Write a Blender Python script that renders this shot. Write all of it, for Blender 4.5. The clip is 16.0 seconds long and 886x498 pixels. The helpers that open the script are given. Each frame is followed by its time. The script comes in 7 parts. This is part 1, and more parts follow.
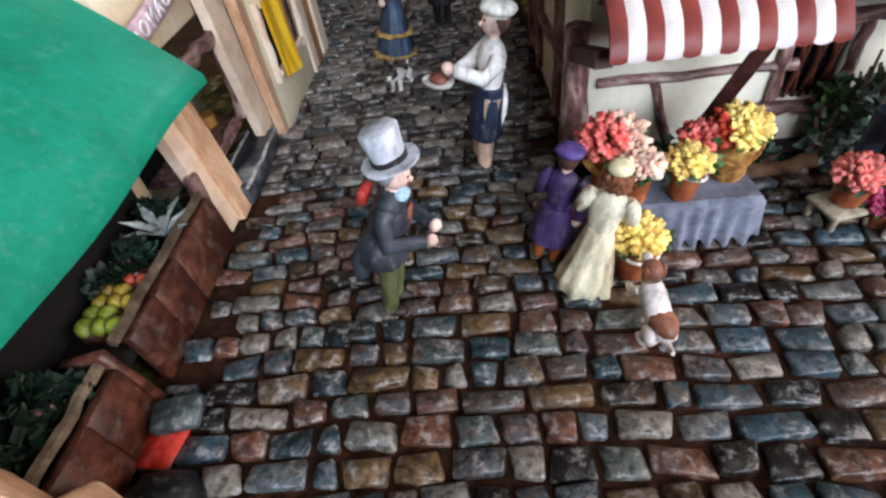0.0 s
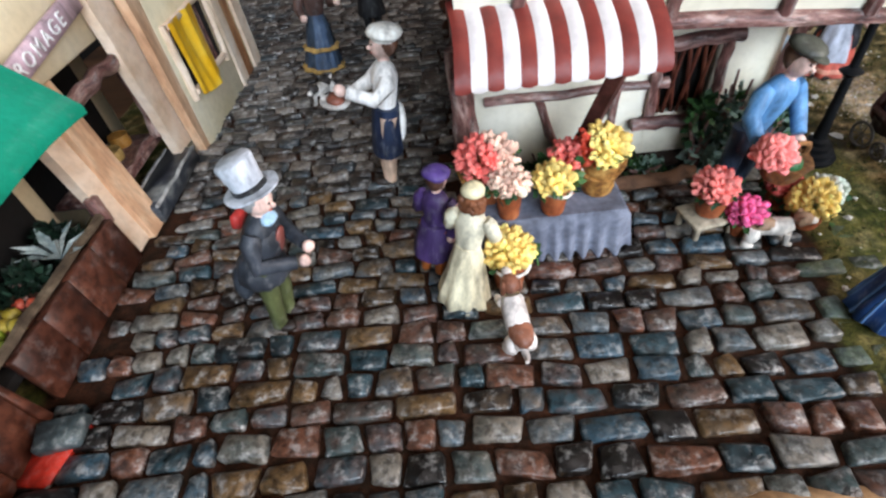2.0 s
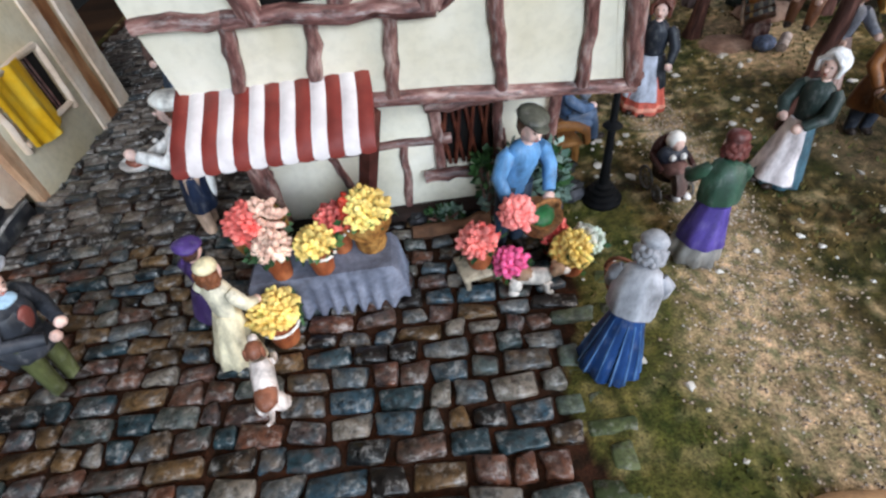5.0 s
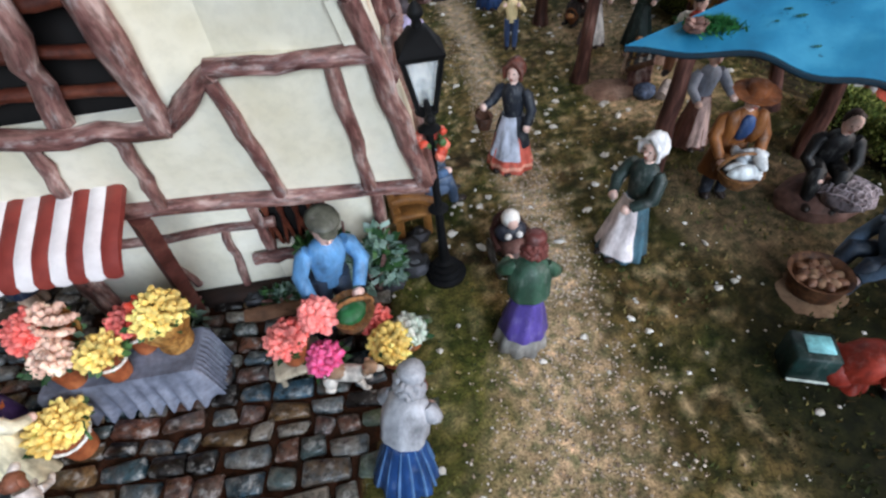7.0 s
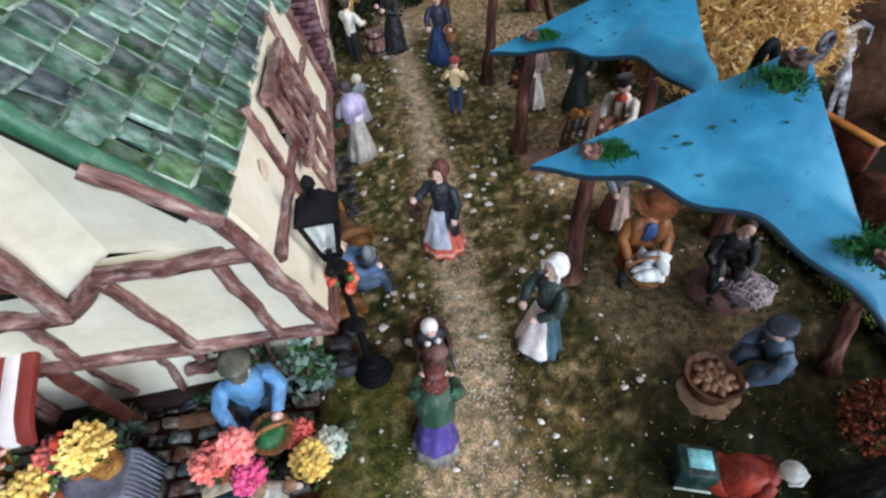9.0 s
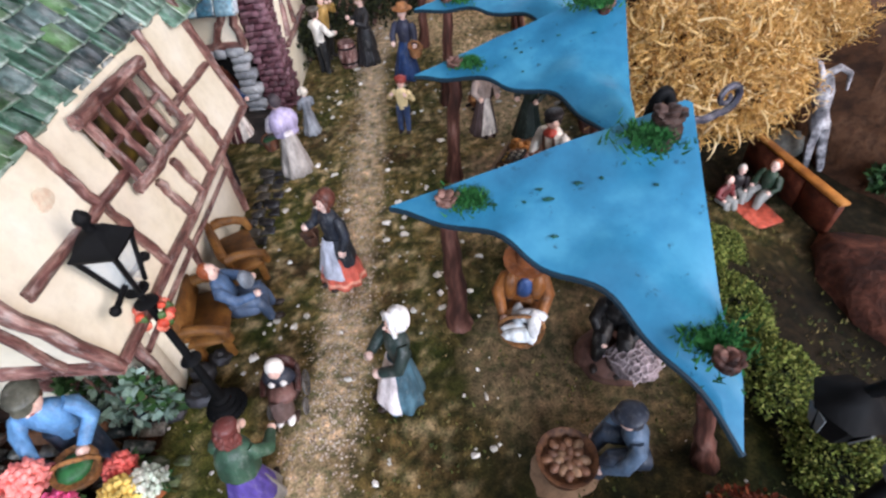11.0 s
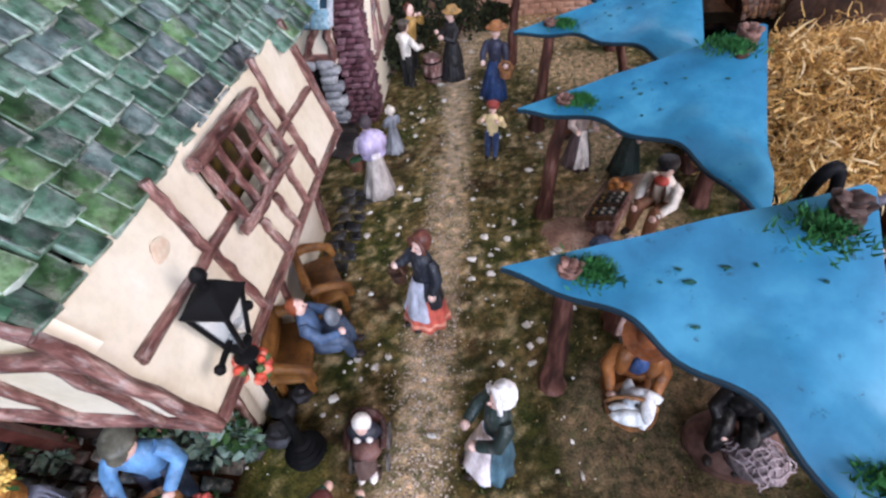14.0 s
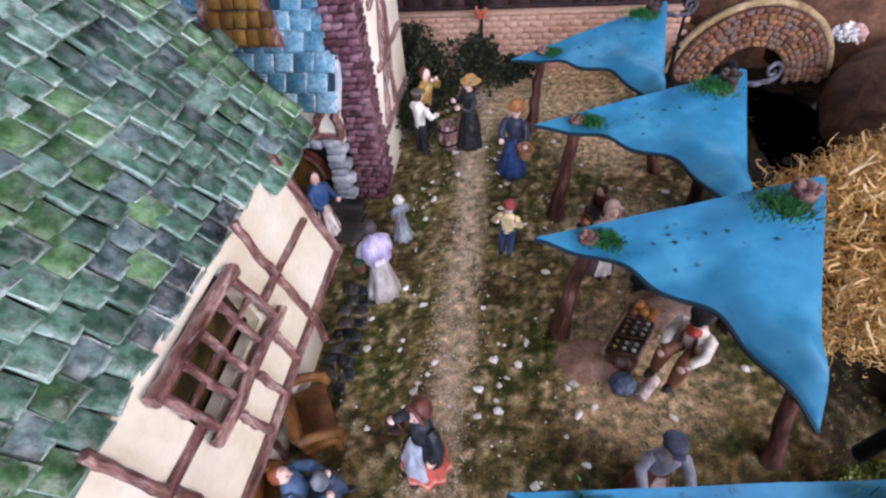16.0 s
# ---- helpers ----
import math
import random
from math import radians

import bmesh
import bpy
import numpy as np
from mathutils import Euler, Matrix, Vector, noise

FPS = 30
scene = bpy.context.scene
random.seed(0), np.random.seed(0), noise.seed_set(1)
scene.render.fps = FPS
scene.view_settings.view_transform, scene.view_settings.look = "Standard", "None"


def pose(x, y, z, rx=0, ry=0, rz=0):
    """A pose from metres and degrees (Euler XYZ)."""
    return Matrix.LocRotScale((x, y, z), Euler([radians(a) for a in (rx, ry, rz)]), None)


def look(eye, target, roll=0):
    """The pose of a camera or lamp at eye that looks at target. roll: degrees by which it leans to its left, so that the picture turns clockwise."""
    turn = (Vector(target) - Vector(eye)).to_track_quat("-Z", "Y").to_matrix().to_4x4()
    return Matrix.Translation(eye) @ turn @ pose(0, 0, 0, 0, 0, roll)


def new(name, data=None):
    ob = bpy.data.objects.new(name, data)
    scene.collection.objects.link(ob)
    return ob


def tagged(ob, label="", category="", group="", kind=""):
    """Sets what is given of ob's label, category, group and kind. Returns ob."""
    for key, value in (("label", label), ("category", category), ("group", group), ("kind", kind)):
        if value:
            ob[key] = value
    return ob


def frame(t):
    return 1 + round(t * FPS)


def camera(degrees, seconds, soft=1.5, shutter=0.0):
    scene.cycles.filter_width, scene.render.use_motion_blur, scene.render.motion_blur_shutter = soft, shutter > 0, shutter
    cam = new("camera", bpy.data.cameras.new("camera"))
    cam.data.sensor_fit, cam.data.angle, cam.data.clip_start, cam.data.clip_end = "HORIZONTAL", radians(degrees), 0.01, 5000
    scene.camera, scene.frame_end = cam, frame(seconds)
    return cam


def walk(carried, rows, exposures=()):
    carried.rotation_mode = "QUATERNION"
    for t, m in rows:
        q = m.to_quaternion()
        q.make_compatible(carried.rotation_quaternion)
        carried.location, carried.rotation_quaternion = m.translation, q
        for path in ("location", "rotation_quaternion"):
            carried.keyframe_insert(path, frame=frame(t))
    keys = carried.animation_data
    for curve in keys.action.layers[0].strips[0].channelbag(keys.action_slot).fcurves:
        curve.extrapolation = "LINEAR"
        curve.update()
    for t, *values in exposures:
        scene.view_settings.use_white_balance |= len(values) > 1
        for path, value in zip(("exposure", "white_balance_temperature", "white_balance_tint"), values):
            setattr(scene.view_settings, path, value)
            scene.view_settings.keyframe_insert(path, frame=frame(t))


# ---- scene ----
# All lengths below are in centimetres of a tabletop model; CM turns them into metres.
CM = 0.01
cam = camera(83.2, 16.0, soft=2.5)
PATH = [
    (0, (3.863, 0.601, 13.805), (3.725, 2.05, 12.433), -8.3),
    (0.5, (5.003, 0.093, 13.707), (4.882, 1.538, 12.329), -8.0),
    (1, (6.32, 0.126, 14.034), (6.21, 1.559, 12.642), -8.3),
    (1.5, (7.041, 0.257, 14.217), (6.954, 1.695, 12.83), -7.9),
    (2, (7.646, 0.318, 14.526), (7.57, 1.76, 13.141), -8.0),
    (2.5, (8.737, 0.21, 15.01), (8.666, 1.651, 13.624), -8.2),
    (3, (10.027, -0.096, 15.116), (9.985, 1.353, 13.738), -7.7),
    (3.5, (11.46, -0.25, 15.355), (11.434, 1.196, 13.974), -7.6),
    (4, (13.032, -0.237, 15.454), (13.021, 1.205, 14.067), -7.5),
    (4.2, (13.523, -0.172, 15.418), (13.516, 1.27, 14.032), -7.6),
    (6.3, (20.22, 2.231, 17.644), (20.278, 3.647, 16.232), -6.9),
    (6.5, (20.868, 2.401, 17.709), (20.937, 3.816, 16.297), -6.7),
    (7, (23.047, 3.072, 17.54), (23.126, 4.489, 16.13), -6.9),
    (7.5, (23.681, 3.597, 17.78), (23.768, 5.013, 16.37), -7.1),
    (8, (23.704, 3.517, 19.043), (23.807, 4.929, 17.63), -6.8),
    (8.5, (25.179, 4.171, 20.033), (25.292, 5.578, 18.616), -6.9),
    (9, (26.975, 5.222, 21.766), (27.093, 6.624, 20.344), -7.1),
    (9.5, (29.002, 6.677, 22.491), (29.089, 8.086, 21.075), -7.4),
    (10, (31.411, 7.324, 23.007), (31.453, 8.75, 21.605), -7.1),
    (10.2, (32.295, 7.372, 22.734), (32.334, 8.8, 21.335), -6.5),
    (12.3, (37.322, 5.113, 20.109), (37.161, 6.533, 18.71), -7.1),
    (12.5, (37.198, 5.345, 20.576), (37.025, 6.767, 19.18), -6.9),
    (13, (35.876, 6.873, 21.871), (35.675, 8.295, 20.479), -6.6),
    (13.5, (33.721, 7.955, 22.405), (33.517, 9.376, 21.012), -6.3),
    (14, (32.515, 9.612, 22.165), (32.322, 11.033, 20.77), -6.1),
    (14.5, (33.112, 11.426, 22.929), (32.92, 12.843, 21.531), -6.4),
    (15, (32.918, 13.618, 22.928), (32.72, 15.033, 21.528), -6.0),
    (15.5, (33.106, 15.319, 23.867), (32.881, 16.723, 22.46), -5.9),
    (16, (32.577, 16.838, 25.751), (32.329, 18.236, 24.343), -5.4),
]
walk(cam, [(t, look(Vector(eye) * CM, Vector(target) * CM, roll)) for t, eye, target, roll in PATH],
     exposures=((0.0, -0.3, 6500, 19), (1.5, -0.2, 6450, 15), (4.0, -0.38, 6400, 15), (8.0, -0.58, 6250, 15), (9.2, -0.45, 6260, 14), (10.0, -0.32, 6560, 22), (13.0, -0.2, 6270, 23), (15.0, -0.4, 6230, 30), (16.0, -0.24, 6100, 29)))


# ---- light: a room with three windows ----
world = bpy.data.worlds.new("room_air")
scene.world = world
world.use_nodes = True
world.node_tree.nodes["Background"].inputs["Color"].default_value = (0.75, 0.85, 1.0, 1)
world.node_tree.nodes["Background"].inputs["Strength"].default_value = 0.008


def window_light(name, eye, target, w, h, watts, colour):
    lamp = bpy.data.lights.new(name, "AREA")
    lamp.shape, lamp.size, lamp.size_y, lamp.energy, lamp.color = "RECTANGLE", w, h, watts, colour
    ob = new(name, lamp)
    ob.matrix_world = look(eye, target)
    return ob


window_light("window_daylight", (0.7, -1.75, 1.0), (0.2, 0.3, 0.08), 1.5, 0.9, 98, (0.75, 0.89, 1.0))
window_light("side_window_daylight", (2.05, -0.5, 0.9), (0.25, 0.3, 0.05), 1.2, 1.1, 56, (1.0, 0.94, 0.88))
window_light("ceiling_light", (0.1, -0.1, 1.96), (0.15, 0.1, 0.0), 0.9, 0.9, 8, (1.0, 0.95, 0.9))
window_light("north_window_daylight", (0.72, 1.36, 0.72), (0.2, 0.25, 0.15), 0.9, 0.44, 7, (0.82, 0.92, 1.0))


# ---- materials ----
def lin(h):
    """Linear colour from a hex string."""
    out = []
    for i in (0, 2, 4):
        v = int(h[i:i + 2], 16) / 255
        out.append(v / 12.92 if v <= 0.04045 else ((v + 0.055) / 1.055) ** 2.4)
    return (*out, 1.0)


MADE = {}


def surf(name, tones, rough=0.6, big=60.0, fine=500.0, bump=0.4, wash=0.35, metal=0.0, each=0.0, coat=0.0, stretch=(1, 1, 1), depth=0.0004, dry=0.0, edge=(0.36, 0.56), shine=0.35, along=False, rim=0.0):
    """A painted or natural surface: tones mixed by a broad noise, a dark wash by a fine one, relief by both.
    each: how far pieces of their own differ in tone; dry: pale dry-brushed flecks; edge: where the dark wash begins and ends;
    along: follow the grain of swept bars; rim: pale worn strokes along a piece's lower and side edges."""
    if name in MADE:
        return MADE[name]
    m = bpy.data.materials.new(name)
    m.use_nodes = True
    nt = m.node_tree
    n, link = nt.nodes, nt.links.new
    b = n["Principled BSDF"]
    tc = n.new("ShaderNodeTexCoord")
    mp = n.new("ShaderNodeMapping")
    mp.inputs["Scale"].default_value = stretch
    if along:
        run = n.new("ShaderNodeAttribute")
        run.attribute_name = "grain"
        link(run.outputs["Vector"], mp.inputs["Vector"])
    else:
        link(tc.outputs["Object"], mp.inputs["Vector"])
    a = n.new("ShaderNodeTexNoise")
    a.inputs["Scale"].default_value, a.inputs["Detail"].default_value, a.inputs["Roughness"].default_value = big, 4, 0.6
    f = n.new("ShaderNodeTexNoise")
    f.inputs["Scale"].default_value, f.inputs["Detail"].default_value, f.inputs["Roughness"].default_value = fine, 3, 0.65
    src = mp.outputs["Vector"]
    if each:
        info = n.new("ShaderNodeObjectInfo")
        geo = n.new("ShaderNodeNewGeometry")
        add = n.new("ShaderNodeMath")
        add.operation = "ADD"
        link(info.outputs["Random"], add.inputs[0])
        link(geo.outputs["Random Per Island"], add.inputs[1])
        off = n.new("ShaderNodeVectorMath")
        off.operation = "SCALE"
        off.inputs[0].default_value = (3.1, 1.7, 2.3)
        link(add.outputs[0], off.inputs["Scale"])
        mv = n.new("ShaderNodeVectorMath")
        link(src, mv.inputs[0])
        link(off.outputs[0], mv.inputs[1])
        src = mv.outputs[0]
    link(src, a.inputs["Vector"])
    link(src, f.inputs["Vector"])
    fac = a.outputs["Fac"]
    if each:
        fr = n.new("ShaderNodeMath")
        fr.operation = "FRACT"
        link(add.outputs[0], fr.inputs[0])
        mx = n.new("ShaderNodeMix")
        mx.inputs["Factor"].default_value = each
        link(a.outputs["Fac"], mx.inputs["A"])
        link(fr.outputs[0], mx.inputs["B"])
        fac = mx.outputs["Result"]
    ramp = n.new("ShaderNodeValToRGB")
    e = ramp.color_ramp.elements
    cols = [lin(t) for t in tones] if len(tones) > 1 else [lin(tones[0])] * 2
    lo, hi = (0.32, 0.68) if not each else (0.32 - 0.24 * each, 0.68 + 0.24 * each)
    e[0].position, e[0].color = lo, cols[0]
    e[1].position, e[1].color = hi, cols[-1]
    for i, c in enumerate(cols[1:-1], 1):
        s = e.new(lo + (hi - lo) * i / (len(cols) - 1))
        s.color = c
    link(fac, ramp.inputs["Fac"])
    dark = n.new("ShaderNodeMix")
    dark.data_type, dark.blend_type = "RGBA", "MULTIPLY"
    cr = n.new("ShaderNodeValToRGB")
    cr.color_ramp.elements[0].position, cr.color_ramp.elements[0].color = edge[0], (0.12, 0.1, 0.09, 1)
    cr.color_ramp.elements[1].position, cr.color_ramp.elements[1].color = edge[1], (1, 1, 1, 1)
    link(f.outputs["Fac"], cr.inputs["Fac"])
    dark.inputs["Factor"].default_value = wash
    link(ramp.outputs["Color"], dark.inputs["A"])
    link(cr.outputs["Color"], dark.inputs["B"])
    done = dark.outputs["Result"]
    if dry:
        w = n.new("ShaderNodeTexNoise")
        w.inputs["Scale"].default_value, w.inputs["Detail"].default_value, w.inputs["Roughness"].default_value = fine * 0.62, 5, 0.72
        link(src, w.inputs["Vector"])
        wr = n.new("ShaderNodeMapRange")
        wr.inputs["From Min"].default_value, wr.inputs["From Max"].default_value, wr.inputs["To Max"].default_value = 0.53, 0.68, dry
        link(w.outputs["Fac"], wr.inputs["Value"])
        pale = n.new("ShaderNodeMix")
        pale.data_type = "RGBA"
        pale.inputs["B"].default_value = (0.62, 0.6, 0.57, 1)
        link(wr.outputs["Result"], pale.inputs["Factor"])
        link(done, pale.inputs["A"])
        done = pale.outputs["Result"]
    if rim:
        cut = n.new("ShaderNodeSeparateXYZ")
        wander = n.new("ShaderNodeVectorMath")
        wander.operation = "MULTIPLY_ADD"
        wander.inputs[1].default_value = (0.22, 0.22, 0)
        link(a.outputs["Color"], wander.inputs[0])
        link(tc.outputs["Generated"], wander.inputs[2])
        link(wander.outputs[0], cut.inputs[0])
        low = n.new("ShaderNodeMapRange")
        low.inputs["From Min"].default_value, low.inputs["From Max"].default_value = 0.97, 1.08
        link(cut.outputs["X"], low.inputs["Value"])
        left = n.new("ShaderNodeMapRange")
        left.inputs["From Min"].default_value, left.inputs["From Max"].default_value = 1.0, 1.1
        link(cut.outputs["Y"], left.inputs["Value"])
        most = n.new("ShaderNodeMath")
        most.operation = "MAXIMUM"
        link(low.outputs["Result"], most.inputs[0])
        link(left.outputs["Result"], most.inputs[1])
        some = n.new("ShaderNodeMath")
        some.operation = "MULTIPLY"
        link(most.outputs[0], some.inputs[0])
        patch = n.new("ShaderNodeMapRange")
        patch.inputs["From Min"].default_value, patch.inputs["From Max"].default_value, patch.inputs["To Max"].default_value = 0.38, 0.6, rim
        link(f.outputs["Fac"], patch.inputs["Value"])
        link(patch.outputs["Result"], some.inputs[1])
        stroke = n.new("ShaderNodeMix")
        stroke.data_type = "RGBA"
        stroke.inputs["B"].default_value = (0.56, 0.6, 0.57, 1)
        link(some.outputs[0], stroke.inputs["Factor"])
        link(done, stroke.inputs["A"])
        done = stroke.outputs["Result"]
    link(done, b.inputs["Base Color"])
    b.inputs["Specular IOR Level"].default_value = shine
    rr = n.new("ShaderNodeMapRange")
    rr.inputs["To Min"].default_value, rr.inputs["To Max"].default_value = max(rough - 0.12, 0.05), min(rough + 0.18, 1)
    link(f.outputs["Fac"], rr.inputs["Value"])
    link(rr.outputs["Result"], b.inputs["Roughness"])
    b.inputs["Metallic"].default_value = metal
    b.inputs["Coat Weight"].default_value = coat
    b.inputs["Coat Roughness"].default_value = 0.25
    if bump:
        s = n.new("ShaderNodeMath")
        s.operation = "MULTIPLY_ADD"
        s.inputs[1].default_value = 0.5
        link(f.outputs["Fac"], s.inputs[0])
        link(a.outputs["Fac"], s.inputs[2])
        bp = n.new("ShaderNodeBump")
        bp.inputs["Strength"].default_value, bp.inputs["Distance"].default_value = bump, depth
        link(s.outputs[0], bp.inputs["Height"])
        link(bp.outputs["Normal"], b.inputs["Normal"])
    MADE[name] = m
    return m


def paint(h, rough=0.45, wash=0.08):
    """Hand-brushed resin paint of one colour, a little uneven."""
    r, g, b = (int(h[i:i + 2], 16) for i in (0, 2, 4))
    dim = "".join(f"{int(v * 0.72):02x}" for v in (r, g, b))
    lit = "".join(f"{min(int(v * 1.14 + 9), 255):02x}" for v in (r, g, b))
    return surf("paint_" + h, (dim, h, lit), rough + 0.08, 170, 620, 0.5, wash + 0.08, coat=0.06, depth=0.0004, stretch=(1, 1, 0.4), dry=0.1)


# ---- shapes ----
class Shape:
    """Gathers vertices, faces and material slots of one mesh, in centimetres."""

    def __init__(self):
        self.v, self.f, self.s, self.mats, self.g = [], [], [], [], []

    def slot(self, m):
        if m not in self.mats:
            self.mats.append(m)
        return self.mats.index(m)

    def add(self, vs, fs, m, grain=None):
        k, i = len(self.v), self.slot(m)
        self.v += [tuple(p) for p in vs]
        self.g += [tuple(p) for p in (grain or vs)]
        for f in fs:
            self.f.append([k + j for j in f])
            self.s.append(i)
        return self

    def tube(self, pts, rads, m, seg=8, flat=1.0, wob=0.0, cap=True):
        """A swept round bar through pts; flat squashes it, wob makes it uneven."""
        pts = [Vector(p) for p in pts]
        if not hasattr(rads, "__len__"):
            rads = [rads] * len(pts)
        vs, fs, gs = [], [], []
        ref, run = None, random.uniform(0, 50)
        for i, p in enumerate(pts):
            run += (p - pts[i - 1]).length if i else 0.0
            d = (pts[min(i + 1, len(pts) - 1)] - pts[max(i - 1, 0)])
            d = d.normalized() if d.length > 1e-9 else Vector((0, 0, 1))
            if ref is None:
                ref = d.orthogonal() if abs(d.z) < 0.9 else Vector((1, 0, 0))
            u = (ref - d * ref.dot(d)).normalized()
            ref = u
            w = d.cross(u)
            for k in range(seg):
                a = 2 * math.pi * k / seg
                r = rads[i] * (1 + wob * random.uniform(-1, 1))
                vs.append(p + u * math.cos(a) * r + w * math.sin(a) * r * flat)
                gs.append((rads[i] * math.cos(a), rads[i] * math.sin(a), run))
        n = len(pts)
        for i in range(n - 1):
            for k in range(seg):
                a, b = i * seg + k, i * seg + (k + 1) % seg
                fs.append((a, b, b + seg, a + seg))
        if cap:
            fs.append(tuple(range(seg))[::-1])
            fs.append(tuple((n - 1) * seg + k for k in range(seg)))
        return self.add(vs, fs, m, gs)

    def lathe(self, prof, m, c=(0, 0, 0), seg=16, folds=0, amp=0.0, sx=1.0, sy=1.0, tilt=None, phase=0.0):
        """Turns a profile of (radius, height) about z; folds and amp pleat it, most where it is widest."""
        vs, fs = [], []
        widest = max(r for r, _ in prof)
        for r, z in prof:
            for k in range(seg):
                a = 2 * math.pi * k / seg
                q = r * (1 + amp * (r / widest) ** 2 * math.cos(folds * a + phase))
                p = Vector((q * math.cos(a) * sx, q * math.sin(a) * sy, z))
                if tilt is not None:
                    p = tilt @ p
                vs.append(p + Vector(c))
        n = len(prof)
        for i in range(n - 1):
            for k in range(seg):
                a, b = i * seg + k, i * seg + (k + 1) % seg
                fs.append((a, b, b + seg, a + seg))
        fs.append(tuple(range(seg))[::-1])
        fs.append(tuple((n - 1) * seg + k for k in range(seg)))
        return self.add(vs, fs, m)

    def ball(self, c, r, m, seg=10, rings=7, wob=0.0, tilt=None):
        if not hasattr(r, "__len__"):
            r = (r, r, r)
        vs, fs = [], []
        for i in range(1, rings):
            t = math.pi * i / rings
            for k in range(seg):
                a = 2 * math.pi * k / seg
                j = 1 + wob * random.uniform(-1, 1)
                p = Vector((r[0] * math.sin(t) * math.cos(a) * j, r[1] * math.sin(t) * math.sin(a) * j, r[2] * math.cos(t) * j))
                vs.append(p)
        vs += [Vector((0, 0, r[2])), Vector((0, 0, -r[2]))]
        if tilt is not None:
            vs = [tilt @ p for p in vs]
        vs = [p + Vector(c) for p in vs]
        top, bot = len(vs) - 2, len(vs) - 1
        for i in range(rings - 2):
            for k in range(seg):
                a, b = i * seg + k, i * seg + (k + 1) % seg
                fs.append((a, a + seg, b + seg, b))
        for k in range(seg):
            fs.append((top, k, (k + 1) % seg))
            a = (rings - 2) * seg
            fs.append((bot, a + (k + 1) % seg, a + k))
        return self.add(vs, fs, m)

    def box(self, c, size, m, rot=(0, 0, 0), bev=0.06, skew=0.0):
        """A box with chamfered edges; skew moves its corners a little."""
        h = [s / 2 for s in size]
        bev = min(bev, *[0.45 * s for s in h])
        turn = Euler([radians(a) for a in rot]).to_matrix()
        vs, at = [], {}
        for sx in (-1, 1):
            for sy in (-1, 1):
                for sz in (-1, 1):
                    j = Vector((random.uniform(-1, 1), random.uniform(-1, 1), random.uniform(-1, 1))) * skew
                    for ax in range(3):
                        p = [sx * h[0], sy * h[1], sz * h[2]]
                        for o in range(3):
                            if o != ax:
                                p[o] -= (sx, sy, sz)[o] * bev
                        at[sx, sy, sz, ax] = len(vs)
                        vs.append(Vector(p) + j)
        fs = []
        for ax in range(3):
            o1, o2 = [o for o in range(3) if o != ax]
            for s in (-1, 1):
                q = []
                for a, b in ((-1, -1), (1, -1), (1, 1), (-1, 1)):
                    k = [0, 0, 0]
                    k[ax], k[o1], k[o2] = s, a, b
                    q.append(at[(*k, ax)])
                fs.append(q)
            for a in (-1, 1):
                for b in (-1, 1):
                    k0, k1 = [0, 0, 0], [0, 0, 0]
                    k0[ax], k1[ax] = -1, 1
                    k0[o1] = k1[o1] = a
                    k0[o2] = k1[o2] = b
                    fs.append([at[(*k0, o1)], at[(*k1, o1)], at[(*k1, o2)], at[(*k0, o2)]])
        for sx in (-1, 1):
            for sy in (-1, 1):
                for sz in (-1, 1):
                    fs.append([at[sx, sy, sz, 0], at[sx, sy, sz, 1], at[sx, sy, sz, 2]])
        out = []
        for f in fs:
            nrm = (vs[f[1]] - vs[f[0]]).cross(vs[f[2]] - vs[f[0]])
            mid = sum((vs[i] for i in f), Vector()) / len(f)
            out.append(f if nrm.dot(mid) >= 0 else f[::-1])
        return self.add([turn @ p + Vector(c) for p in vs], out, m)

    def slab(self, poly, thick, m):
        """A flat polygon given thickness along its normal (back side away from the normal)."""
        p = [Vector(q) for q in poly]
        nrm = Vector()
        for i in range(len(p)):
            a, b = p[i], p[(i + 1) % len(p)]
            nrm += a.cross(b)
        nrm.normalize()
        q = [a - nrm * thick for a in p]
        k = len(p)
        fs = [tuple(range(k)), tuple(range(2 * k - 1, k - 1, -1))]
        fs += [(i, i + k, (i + 1) % k + k, (i + 1) % k) for i in range(k)]
        return self.add(p + q, fs, m)

    def sheet(self, fn, nu, nv, thick, m, under=None, inner=None):
        """A curved sheet fn(u, v) with thickness downward, or towards what inner makes of each point."""
        top = [Vector(fn(i / nu, j / nv)) for i in range(nu + 1) for j in range(nv + 1)]
        low = [inner(p) if inner else p - Vector((0, 0, thick)) for p in top]
        w, k = nv + 1, len(top)
        up, dn, rim = [], [], []
        for i in range(nu):
            for j in range(nv):
                a = i * w + j
                up.append((a, a + w, a + w + 1, a + 1))
                dn.append((a + k, a + 1 + k, a + w + 1 + k, a + w + k))
        edge = [i * w for i in range(nu + 1)] + [nu * w + j for j in range(1, nv + 1)] + [i * w + nv for i in range(nu - 1, -1, -1)] + [j for j in range(nv - 1, 0, -1)]
        for a, b in zip(edge, edge[1:] + edge[:1]):
            rim.append((a, a + k, b + k, b))
        self.add(top + low, up + rim, m)
        base = len(self.v) - 2 * k
        i = self.slot(under or m)
        for f in dn:
            self.f.append([base + j for j in f])
            self.s.append(i)
        return self

